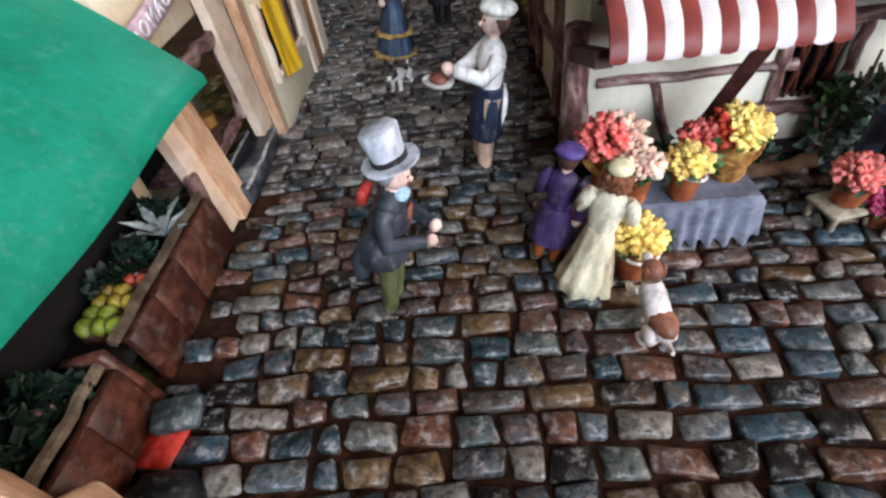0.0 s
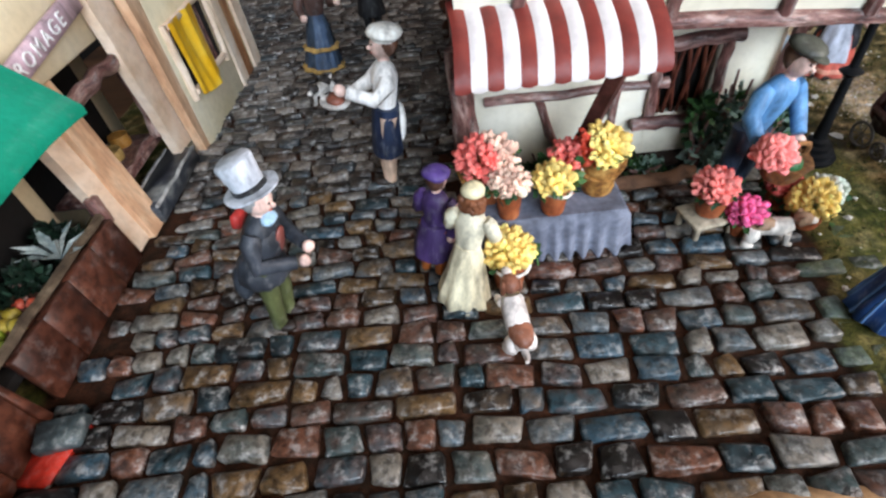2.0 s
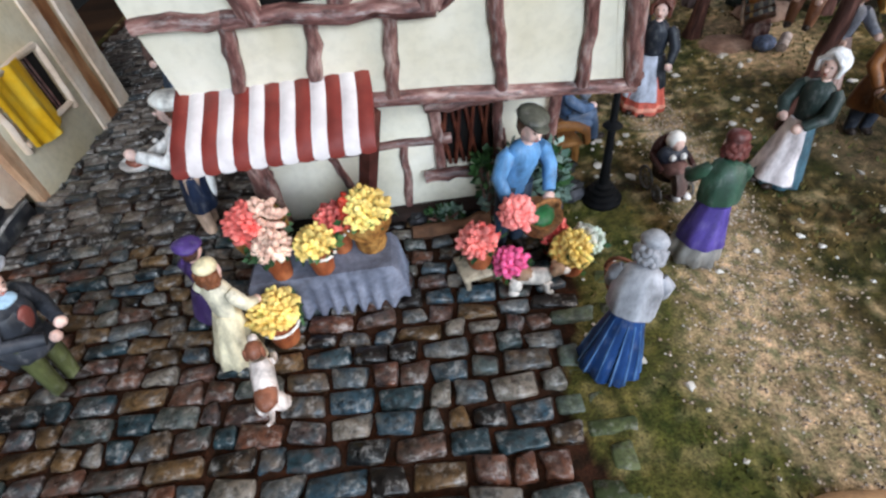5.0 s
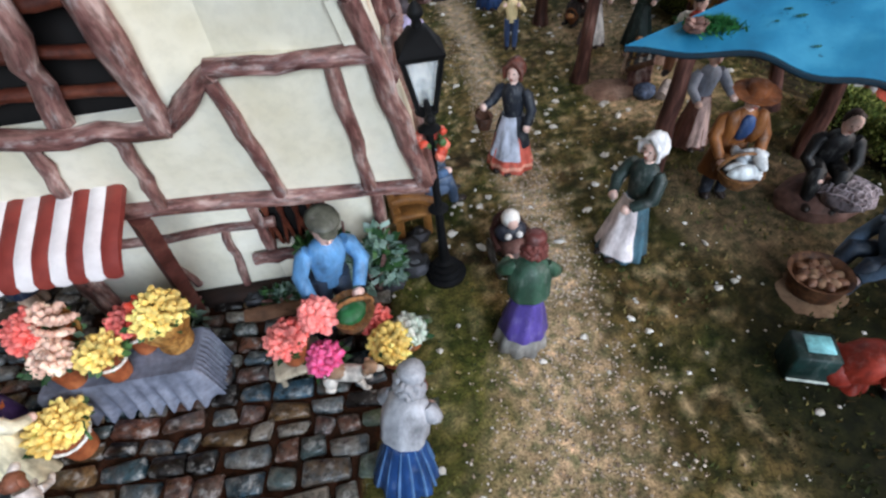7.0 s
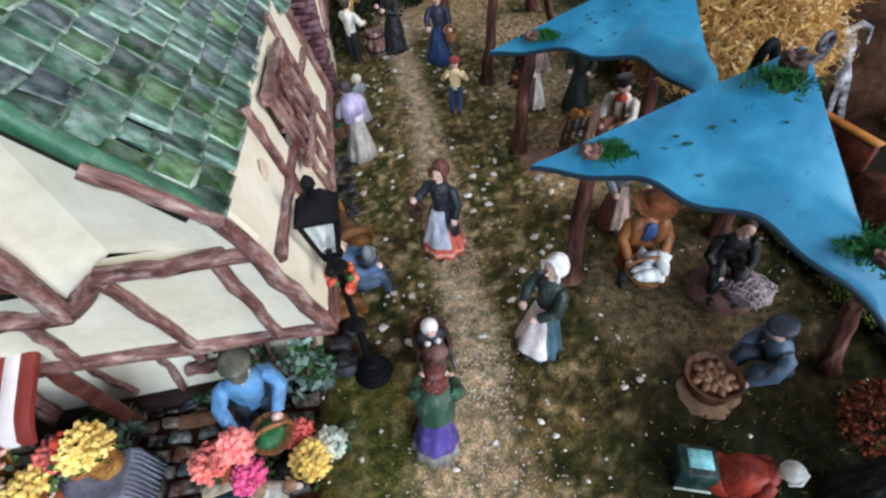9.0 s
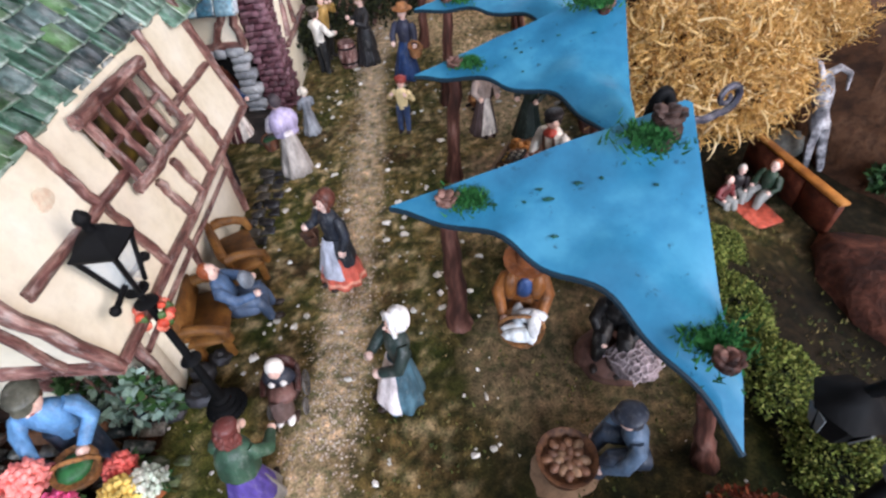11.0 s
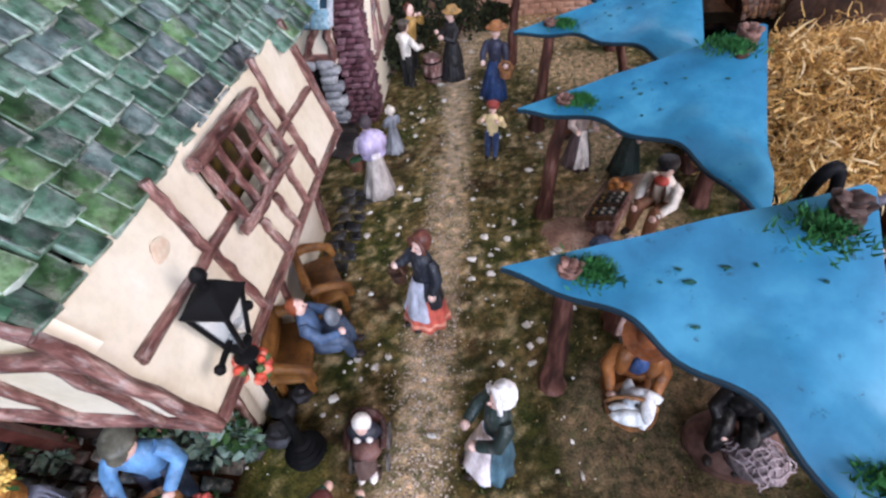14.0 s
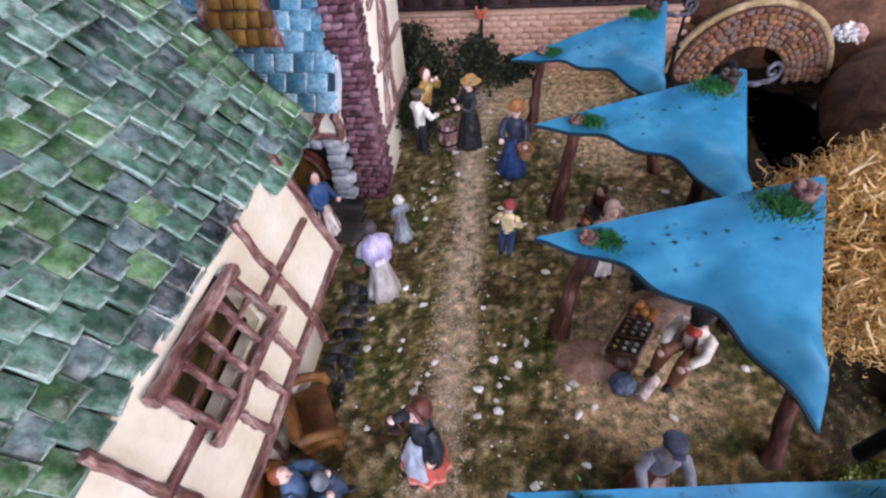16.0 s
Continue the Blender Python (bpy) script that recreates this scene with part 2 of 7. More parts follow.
    def mesh(self, name, smooth=50):
        me = bpy.data.meshes.new(name)
        me.from_pydata([(x * CM, y * CM, z * CM) for x, y, z in self.v], [], self.f)
        for m in self.mats:
            me.materials.append(m)
        me.polygons.foreach_set("material_index", self.s)
        me.polygons.foreach_set("use_smooth", [True] * len(self.f))
        run = self.g if len(self.g) == len(self.v) else self.v
        me.attributes.new("grain", "FLOAT_VECTOR", "POINT").data.foreach_set("vector", [q * CM for p in run for q in p])
        me.update()
        me.set_sharp_from_angle(angle=radians(smooth))
        return me


def part(name, shape, parent=None, label="", at=(0, 0, 0), turn=(0, 0, 0), smooth=50):
    """One mesh object from a shape, under a thing or a part."""
    me = shape if isinstance(shape, bpy.types.Mesh) else shape.mesh(name, smooth)
    ob = new(name, me)
    ob.matrix_basis = pose(at[0] * CM, at[1] * CM, at[2] * CM, *turn)
    ob.parent = parent
    return tagged(ob, label)


def thing(name, at=(0, 0, 0), turn=0.0, label="", category="", group="", kind=""):
    """An empty at a thing's base, to which its parts are hung."""
    ob = new(name)
    ob.empty_display_size = 0.005
    ob.matrix_basis = pose(at[0] * CM, at[1] * CM, at[2] * CM, 0, 0, turn)
    return tagged(ob, label, category, group, kind)


def solo(name, shape, at=(0, 0, 0), turn=0.0, label="", category="", group="", kind="", smooth=50):
    ob = part(name, shape, None, label, at, (0, 0, turn), smooth)
    return tagged(ob, label, category, group, kind)


def wavy(a, b, n=7, amp=0.12):
    """Points from a to b that stray a little, as hewn timber does."""
    a, b = Vector(a), Vector(b)
    out = []
    for i in range(n + 1):
        p = a.lerp(b, i / n)
        out.append(p + Vector([random.uniform(-amp, amp) for _ in range(3)]) * (0.4 if i in (0, n) else 1))
    return out


def timber(a, b, r, m, amp=0.12, n=7, flat=0.8):
    return Shape().tube(wavy(a, b, n, amp), [r * random.uniform(0.9, 1.1) for _ in range(n + 1)], m, 8, flat, 0.12)


def hill(x, y):
    """Height of the ground."""
    fall = max(0.0, x - 47.0) * -0.28
    return max(fall, -2.6) + 0.0


def lump(x, y, s=0.35):
    return noise.noise(Vector((x * s, y * s, 3.7)))


# ---- the room and the table under the model ----
# Room added unseen round the table; dark plaster keeps bounced light low.
PLASTER = surf("room_plaster", ("282725", "302e2c"), 0.9, 3, 40, 0.1, 0.05)
OAK = surf("table_oak", ("3a2719", "5a3d27", "6b4a30"), 0.5, 6, 90, 0.2, 0.3, stretch=(1, 6, 1))
room = Shape()
for c, s in (((70, 144, -25), (308, 8, 150)), ((70, 144, 150), (308, 8, 100)), ((-30, 144, 75), (108, 8, 50)), ((172, 144, 75), (104, 8, 50)), ((-84, -30, 50), (8, 340, 300)), ((224, 75, 50), (8, 130, 300)), ((224, -155, 50), (8, 90, 300)),
             ((224, -50, -55), (8, 120, 90)), ((70, -204, -50), (308, 8, 100)), ((-46, -204, 100), (76, 8, 200)), ((186, -204, 100), (76, 8, 200))):
    room.box(c, s, PLASTER, bev=0.5)
solo("wall_room", room, label="plain dark grey plaster walls of the room", category="wall", kind="structure")
solo("ceiling", Shape().box((70, -30, 204), (320, 360, 8), PLASTER, bev=0.5), label="plain dark grey plaster ceiling of the room", category="ceiling", kind="structure")
solo("floor", Shape().box((70, -30, -104), (320, 360, 8), OAK, bev=0.5), label="brown wooden floor of the room", category="floor", kind="structure")
# Unseen board added before the table to keep light off the front setts.
solo("wall_parapet", Shape().box((35, -16, -20), (150, 4, 58), PLASTER, bev=0.5), label="plain dark grey unseen blocker added to shade the front of the model", category="wall", kind="structure")
solo("display_table", Shape().box((35, 46, -52.3), (136, 124, 95.4), OAK, bev=1.5), label="large brown wooden table under the model village", category="table")

# ---- the ground of moss, sand and soil ----
WALKWAY = ((28.0, 2.0, 1.0), (27.6, 6.0, 1.8), (26.8, 9.0, 3.6), (28.2, 15.0, 2.1), (29.2, 20.0, 1.5), (29.4, 27.0, 1.35), (29.6, 36.0, 1.35), (29.8, 46.0, 1.2), (29.2, 56.0, 1.4), (30.5, 66.0, 3.0), (36.0, 72.0, 3.0))


def on_walk(x, y):
    """0 on the middle of the sandy walk, 1 at its side, more beyond."""
    for (xa, ya, wa), (xb, yb, wb) in zip(WALKWAY, WALKWAY[1:]):
        if ya <= y <= yb:
            k = (y - ya) / (yb - ya)
            return abs(x - (xa + (xb - xa) * k)) / (wa + (wb - wa) * k)
    return 9.0


def cobbled(x, y):
    """Whether the paved square and lane cover this place."""
    if (x < -7.6 and not (y > 38.5 and x > -13.5)) or y < 4.3:
        return False
    if y > 20.5:
        return x < 8.9 and y < 62
    return x < 20.4 + 0.9 * math.sin(y * 0.55) + (max(0, y - 15.5) * 0.5)


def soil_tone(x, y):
    """Green, brown or sandy by the walk, by patches and by places that people wear bare; canvas shade is put into the
    colour.
    """
    moss, sand, mud, dry = Vector((0.042, 0.056, 0.012)), Vector((0.54, 0.425, 0.34)), Vector((0.055, 0.032, 0.016)), Vector((0.17, 0.125, 0.06))
    a = noise.noise(Vector((x * 0.22, y * 0.22, 0))) + 0.5 * noise.noise(Vector((x * 0.7, y * 0.7, 5)))
    b = noise.noise(Vector((x * 0.45 + 9, y * 0.45, 2)))
    g = noise.noise(Vector((x * 2.4, y * 2.4, 1)))
    c = moss.lerp(mud, min(max(0.38 + 1.0 * a, 0), 1))
    c = c.lerp(dry, min(max((0.12 if y < 18 else 0.3) + 1.1 * b + 0.5 * g, 0), 0.75))
    # Imitates shade about the front canvases by darkening the soil colour.
    canvas_shade = min(max((x - 33.0) / 3.5, 0), 1) * min(max((31 - y) / 6, 0), 1)
    d = noise.noise(Vector((x * 1.15, y * 1.15, 8))) + 0.5 * g - 0.25 * canvas_shade
    c = c.lerp(Vector((0.42, 0.34, 0.25)) if d > 0 else Vector((0.014, 0.017, 0.006)), min(max(1.4 * abs(d) - 0.12, 0), 0.65 - 0.35 * canvas_shade))
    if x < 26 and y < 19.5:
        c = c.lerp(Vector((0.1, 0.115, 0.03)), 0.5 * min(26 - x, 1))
    w = on_walk(x, y) + 0.35 * a + 0.3 * g
    k = min(max(1.2 - w - (0.35 if y < 16 else 0.15) * max(0.0, noise.noise(Vector((x * 2.0, y * 2.0, 11)))) * 2, 0), 0.92 if y < 17 else 0.85) * min(max(0.85 + 0.9 * noise.noise(Vector((x * 0.9, y * 0.9, 4))), 0.42), 1)
    for px, py, r, most in ((40.5, 20.0, 4.2, 0.3), (40.5, 33.0, 4.5, 0.7), (41.0, 45.0, 4.5, 0.7), (41.0, 57.0, 4.5, 0.7), (36.0, 66.0, 7.0, 0.6)):
        d = math.hypot(x - px, y - py) / r
        k = max(k, min(max(1.3 - d + 0.4 * a, 0), most))
    c = c.lerp(sand, k)
    # Darker towards the near right corner.
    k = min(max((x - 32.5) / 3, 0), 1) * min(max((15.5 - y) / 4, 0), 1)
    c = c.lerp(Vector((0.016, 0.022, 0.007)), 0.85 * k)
    # Darkened by that painted canvas shade, lightened farther back.
    c = c * (1.2 - 0.55 * canvas_shade) * (1 + 0.15 * min(max((y - 20) / 10, 0), 1))
    # Near-black past x = 47, greener round the rug.
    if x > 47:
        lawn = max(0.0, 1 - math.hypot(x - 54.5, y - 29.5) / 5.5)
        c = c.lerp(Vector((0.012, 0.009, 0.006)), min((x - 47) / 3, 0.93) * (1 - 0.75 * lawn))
    return c * (0.85 + 0.4 * g)


def soil():
    m = bpy.data.materials.new("moss_and_sand")
    m.use_nodes = True
    n, link = m.node_tree.nodes, m.node_tree.links.new
    b = n["Principled BSDF"]
    col = n.new("ShaderNodeAttribute")
    col.attribute_name = "soil"
    tc = n.new("ShaderNodeTexCoord")
    f = n.new("ShaderNodeTexNoise")
    f.inputs["Scale"].default_value, f.inputs["Detail"].default_value, f.inputs["Roughness"].default_value = 900, 5, 0.75
    link(tc.outputs["Object"], f.inputs["Vector"])
    r = n.new("ShaderNodeValToRGB")
    r.color_ramp.elements[0].position, r.color_ramp.elements[0].color = 0.35, (0.3, 0.28, 0.25, 1)
    r.color_ramp.elements[1].position, r.color_ramp.elements[1].color = 0.66, (1.5, 1.4, 1.3, 1)
    g = n.new("ShaderNodeTexNoise")
    g.inputs["Scale"].default_value, g.inputs["Detail"].default_value = 190, 4
    link(tc.outputs["Object"], g.inputs["Vector"])
    q = n.new("ShaderNodeValToRGB")
    q.color_ramp.elements[0].position, q.color_ramp.elements[0].color = 0.36, (0.45, 0.55, 0.38, 1)
    q.color_ramp.elements[1].position, q.color_ramp.elements[1].color = 0.66, (1.5, 1.38, 1.15, 1)
    link(g.outputs["Fac"], q.inputs["Fac"])
    mm = n.new("ShaderNodeMix")
    mm.data_type, mm.blend_type = "RGBA", "MULTIPLY"
    mm.inputs["Factor"].default_value = 1
    link(col.outputs["Color"], mm.inputs["A"])
    link(q.outputs["Color"], mm.inputs["B"])
    link(f.outputs["Fac"], r.inputs["Fac"])
    mx = n.new("ShaderNodeMix")
    mx.data_type, mx.blend_type = "RGBA", "MULTIPLY"
    mx.inputs["Factor"].default_value = 1
    link(mm.outputs["Result"], mx.inputs["A"])
    link(r.outputs["Color"], mx.inputs["B"])
    link(mx.outputs["Result"], b.inputs["Base Color"])
    b.inputs["Roughness"].default_value = 0.8
    b.inputs["Specular IOR Level"].default_value = 0.15
    bp = n.new("ShaderNodeBump")
    bp.inputs["Strength"].default_value, bp.inputs["Distance"].default_value = 0.7, 0.0008
    link(f.outputs["Fac"], bp.inputs["Height"])
    link(bp.outputs["Normal"], b.inputs["Normal"])
    return m


def ground_sheet():
    x0, x1, y0, y1, s = -14.0, 84.0, 3.0, 92.0, 0.3
    nx, ny = int((x1 - x0) / s), int((y1 - y0) / s)
    vs, cs = [], []
    for j in range(ny + 1):
        for i in range(nx + 1):
            x, y = x0 + i * s, y0 + j * s
            z = hill(x, y) + (-0.12 if cobbled(x, y) else 0.1 * lump(x, y) + 0.05 * lump(x, y, 1.9))
            vs.append((x * CM, y * CM, z * CM))
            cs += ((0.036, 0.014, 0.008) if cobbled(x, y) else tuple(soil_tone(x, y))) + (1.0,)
    w = nx + 1
    fs = [(j * w + i, j * w + i + 1, (j + 1) * w + i + 1, (j + 1) * w + i) for j in range(ny) for i in range(nx)]
    me = bpy.data.meshes.new("ground")
    me.from_pydata(vs, [], fs)
    me.color_attributes.new("soil", "FLOAT_COLOR", "POINT").data.foreach_set("color", cs)
    me.materials.append(soil())
    me.polygons.foreach_set("use_smooth", [True] * len(fs))
    return me


ground = tagged(new("ground", ground_sheet()), "mossy model ground with a worn sandy path", "ground", "", "structure")
CORE = surf("base_core", ("4a3a2a", "5f4c38"), 0.9, 20, 200, 0.3, 0.3)
solo("base_board", Shape().box((35, 47.7, -3.65), (98.5, 89.5, 1.6), CORE, bev=0.2), label="thick brown base board under the model", category="base", kind="structure")
RIMTONE = surf("rim_resin", ("a07a55", "c39a70", "b98d62"), 0.6, 40, 300, 0.6, 0.35)
rim = Shape()
rim.tube([(x, 4.35 + 0.25 * math.sin(x * 0.5) - 0.02 * max(0, 14 - x), -0.35 + 0.1 * math.sin(x * 1.3)) for x in np.arange(14.0, 48.0, 0.8)], 0.55, RIMTONE, 9, 1.2, 0.12)
solo("base_rim", rim, label="rough sandstone-coloured rim at the edge of the base", category="rim", kind="structure")


# ---- the half-timbered house ----
CREAM = surf("cream_plaster", ("d0c6ac", "ddd5c0", "e6e0d0"), 0.7, 24, 260, 0.35, 0.08)
DARKWOOD = surf("dark_timber", ("422826", "68443f", "8a655d", "b69a90"), 0.38, 200, 620, 1.0, 0.6, dry=0.32, depth=0.0008, along=True, stretch=(1, 1, 0.3))
# Shade under the jetty, put into the paint; the plinth shares it.
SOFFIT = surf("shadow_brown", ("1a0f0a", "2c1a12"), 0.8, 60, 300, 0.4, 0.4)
# Near-black stands in for the darkness of unlit rooms and stall backs.
INSIDE = surf("unlit_inside", ("070504", "120b08"), 0.9, 50, 300, 0.2, 0.4)


def FY(z):
    """Front of the jettied storey at height z."""
    return 16.95 - 0.19 * (z - 7.0)


def RX(z):
    """East side of the jettied storey at height z."""
    return 23.55 - 0.19 * (z - 7.0)


RIDGE_X, RIDGE_Z, EAVE_X, EAVE_Z, ROOF_Y0, ROOF_Y1 = 15.2, 22.3, 21.75, 14.0, 15.6, 38.2
house = thing("timber_framed_house", (15, 27, 0), 0, "cream half-timbered house with dark beams and green tiled roof", "house")


def hpart(name, shape, label="", parent=None, smooth=50):
    """A part of the house, given in world places."""
    ob = part(name, shape, parent or house, label, (-15, -27, 0) if parent is None else (0, 0, 0), smooth=smooth)
    return ob


low = Shape()
low.box((12.55, 20.35, 3.5), (7.7, 0.7, 9.0), CREAM, bev=0.02)
low.box((20.2, 20.35, 3.1), (2.5, 0.7, 8.2), CREAM, bev=0.02)
low.box((17.68, 20.35, 0.75), (2.54, 0.7, 3.5), CREAM, bev=0.02)
low.box((17.68, 20.35, 6.5), (2.54, 0.7, 1.6), CREAM, bev=0.02)
hpart("front_wall", low, "cream plastered ground-floor wall")
hpart("side_wall", Shape().box((21.05, 27.6, 3.2), (0.7, 13.8, 7.6), CREAM, bev=0.1))
hpart("lane_wall", Shape().box((9.05, 27.4, 3.2), (0.7, 13.3, 7.6), CREAM, bev=0.1))
hpart("back_wall", Shape().box((15, 34.1, 3.4), (12.6, 0.7, 7.4), CREAM, bev=0.1))
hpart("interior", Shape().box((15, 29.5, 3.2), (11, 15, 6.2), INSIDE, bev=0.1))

# upper storey: front with the opening of the big casement, east side with the opening of the barred window
WX0, WX1, WZ0, WZ1 = 11.6, 16.6, 11.2, 15.6


def front_panel(x0, z0, x1, z1, xa=None, xb=None):
    hpart("gable_panel", Shape().slab([(x0, FY(z0), z0), (x1, FY(z0), z0), (xb if xb is not None else x1, FY(z1), z1), (xa if xa is not None else x0, FY(z1), z1)], 0.6, CREAM), "cream plaster of the jettied gable front")


def sill_z(x):
    """Foot of the jettied front, which follows its sloping sill beam."""
    return 8.5 - (x - 8.0) * 1.45 / 15.6


hpart("gable_panel", Shape().slab([(8.2, FY(8.5), sill_z(8.2)), (RX(7.05), FY(7.05), sill_z(RX(7.05))), (RX(WZ0), FY(WZ0), WZ0), (8.0, FY(WZ0), WZ0)], 0.6, CREAM), "cream plaster of the jettied gable front")
front_panel(8.0, WZ0, WX0, WZ1)
for poly in ([(16.9, 0, 11.2), (RX(11.2), 0, 11.2), (RX(12.25), 0, 12.25), (18.45, 0, 12.42)],
             [(16.6, 0, 11.0), (18.45, 0.8, 12.4), (18.75, 0.8, 17.7), (16.95, 0, 20.0)],
             [(18.45, 0.8, 12.4), (RX(12.2), 0, 12.2), (18.75, 0.8, 17.7)],
             [(RX(12.2), 0, 12.2), (RX(13.5) - 0.1, 0, 13.5), (18.75, 0.8, 17.7)],
             [(8.0, 0, WZ1), (16.9, 0, WZ1), (16.95, 0, 20.0), (15.3, 0, 21.7), (15.1, 0, 21.7)]):
    hpart("gable_panel", Shape().slab([(x, FY(z) + back, z) for x, back, z in poly], 0.5, CREAM), "cream plaster of the jettied gable front")
SY0, SY1, SZ0, SZ1 = 23.2, 28.0, 10.2, 13.2


def side_panel(y0, z0, y1, z1, ya=None, yb=None):
    hpart("side_panel", Shape().slab([(RX(z0), y0, z0), (RX(z0), y1, z0), (RX(z1), yb if yb is not None else y1, z1), (RX(z1), ya if ya is not None else y0, z1)], 0.6, CREAM), "cream plaster of the jettied east side")


side_panel(FY(6.9), 6.9, 34.9, SZ0, FY(SZ0), 34.4)
side_panel(FY(SZ0), SZ0, SY0, 13.75, FY(13.75))
side_panel(SY1, SZ0, 34.4, 13.75, None, 33.9)
side_panel(SY0, SZ1, SY1, 13.75)
hpart("jetty_back_wall", Shape().slab([(RX(6.9), 34.9, 6.9), (9, 34.9, 6.9), (9, 34.0, 13.4), (RX(13.4), 34.0, 13.4)], 0.5, CREAM))
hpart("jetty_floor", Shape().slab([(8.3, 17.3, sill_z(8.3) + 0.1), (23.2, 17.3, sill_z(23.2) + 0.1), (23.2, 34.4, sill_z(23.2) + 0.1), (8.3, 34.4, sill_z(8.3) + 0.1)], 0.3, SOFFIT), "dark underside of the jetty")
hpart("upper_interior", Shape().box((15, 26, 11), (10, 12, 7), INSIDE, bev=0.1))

BEAMS = []


def hbeam(a, b, r, amp=0.12):
    BEAMS.append(hpart("beam", timber(a, b, r * 0.66, DARKWOOD, amp * 0.5)))


def fb(x0, z0, x1, z1, r=0.42, amp=0.12):
    hbeam((x0, FY(z0) - 0.12, z0), (x1, FY(z1) - 0.12, z1), r, amp)


def sb(y0, z0, y1, z1, r=0.4, amp=0.12):
    hbeam((RX(z0) + 0.12, y0, z0), (RX(z1) + 0.12, y1, z1), r, amp)


fb(8.0, 8.55, 23.6, 7.1, 0.42)
fb(18.4, 12.45, RX(12.2), 12.2, 0.42)
fb(18.5, 12.4, 16.7, 10.95, 0.45)
fb(10.6, 11.35, 16.7, 10.9, 0.45)
fb(8.0, 11.5, 11.0, 11.35, 0.4)
for x0, z0, x1, z1 in ((10.0, 8.4, 10.6, 11.2), (12.5, 8.2, 13.05, 11.1), (15.0, 8.0, 15.3, 10.9), (18.75, 7.7, 18.3, 12.2), (21.65, 7.4, 21.45, 12.1)):
    fb(x0, z0, x1, z1, 0.36)
fb(16.6, 10.9, 16.85, 17.0, 0.6)
fb(11.4, 11.2, 10.9, 16.0, 0.6)
fb(23.5, 7.1, RX(13.7), 13.7, 0.45)
fb(RX(13.7), 13.75, 20.3, 16.1, 0.3, 0.06)
sb(16.9, 7.25, 35.0, 7.2, 0.42)
sb(16.7, 11.05, 23.2, 10.75, 0.38)
sb(28.2, 10.65, 33.7, 10.45, 0.36)
for y0, z0, y1, z1 in ((21.15, 11.0, 20.9, 14.0), (29.95, 10.7, 29.8, 13.8), (21.6, 7.3, 21.3, 10.8), (24.75, 7.3, 24.4, 9.5), (26.45, 7.3, 26.05, 9.4), (28.1, 7.3, 27.95, 9.5), (30.4, 7.3, 30.05, 10.5)):
    sb(y0, z0, y1, z1, 0.34)
sb(34.9, 7.1, 34.0, 13.8, 0.38)
# timbers of the ground floor
for a, b, r in (((9.2, 19.9, 4.1), (17.0, 19.9, 4.05), 0.33), ((11.5, 19.9, 4.0), (12.6, 19.9, 1.0), 0.3), ((14.9, 19.9, 4.0), (14.6, 19.9, 0.4), 0.3), ((8.4, 19.8, 0.1), (8.2, 19.6, 6.6), 0.78),
                ((21.3, 19.9, 0.2), (21.6, 19.6, 6.5), 0.42), ((21.5, 26.5, 0.2), (21.6, 26.2, 6.6), 0.35), ((21.5, 33.9, 0.2), (21.5, 33.8, 6.5), 0.4), ((21.5, 20.0, 3.6), (21.5, 34.0, 3.6), 0.3),
                ((8.6, 24.5, 0.2), (8.5, 24.8, 6.6), 0.5), ((8.6, 30.5, 0.2), (8.5, 30.8, 6.6), 0.5), ((8.6, 20.0, 3.4), (8.6, 34.0, 3.3), 0.45), ((8.6, 34.0, 0.2), (8.5, 34.0, 6.6), 0.5)):
    hbeam(a, b, r)
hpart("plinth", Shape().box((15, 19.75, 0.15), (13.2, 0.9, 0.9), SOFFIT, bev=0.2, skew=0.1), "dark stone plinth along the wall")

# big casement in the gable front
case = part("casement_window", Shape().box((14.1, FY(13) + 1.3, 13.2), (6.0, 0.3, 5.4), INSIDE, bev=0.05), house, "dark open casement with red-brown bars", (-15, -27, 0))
REDWOOD = surf("red_brown_wood", ("35150e", "57281a", "6d3a28"), 0.5, 110, 500, 0.5, 0.4)
for z in (12.1, 13.2, 14.4):
    part("bar", timber((11.4, FY(z) + 0.55, z + 0.1), (16.8, FY(z) + 0.55, z - 0.1), 0.2, REDWOOD, 0.07), case)
part("mullion", timber((13.95, FY(11) + 0.2, 11.1), (15.0, FY(15.6) + 0.2, 15.8), 0.36, DARKWOOD), case)

# barred window on the east side
sw = part("barred_window", Shape().box((RX(11.4) - 0.75, 25.75, 11.4), (0.3, 6.2, 4.6), surf("window_dusk", ("1b140a", "4a3c16", "6d5a22"), 0.5, 60, 300, 0.2, 0.3), bev=0.05), house, "projecting dark wooden window with thick bars", (-15, -27, 0))
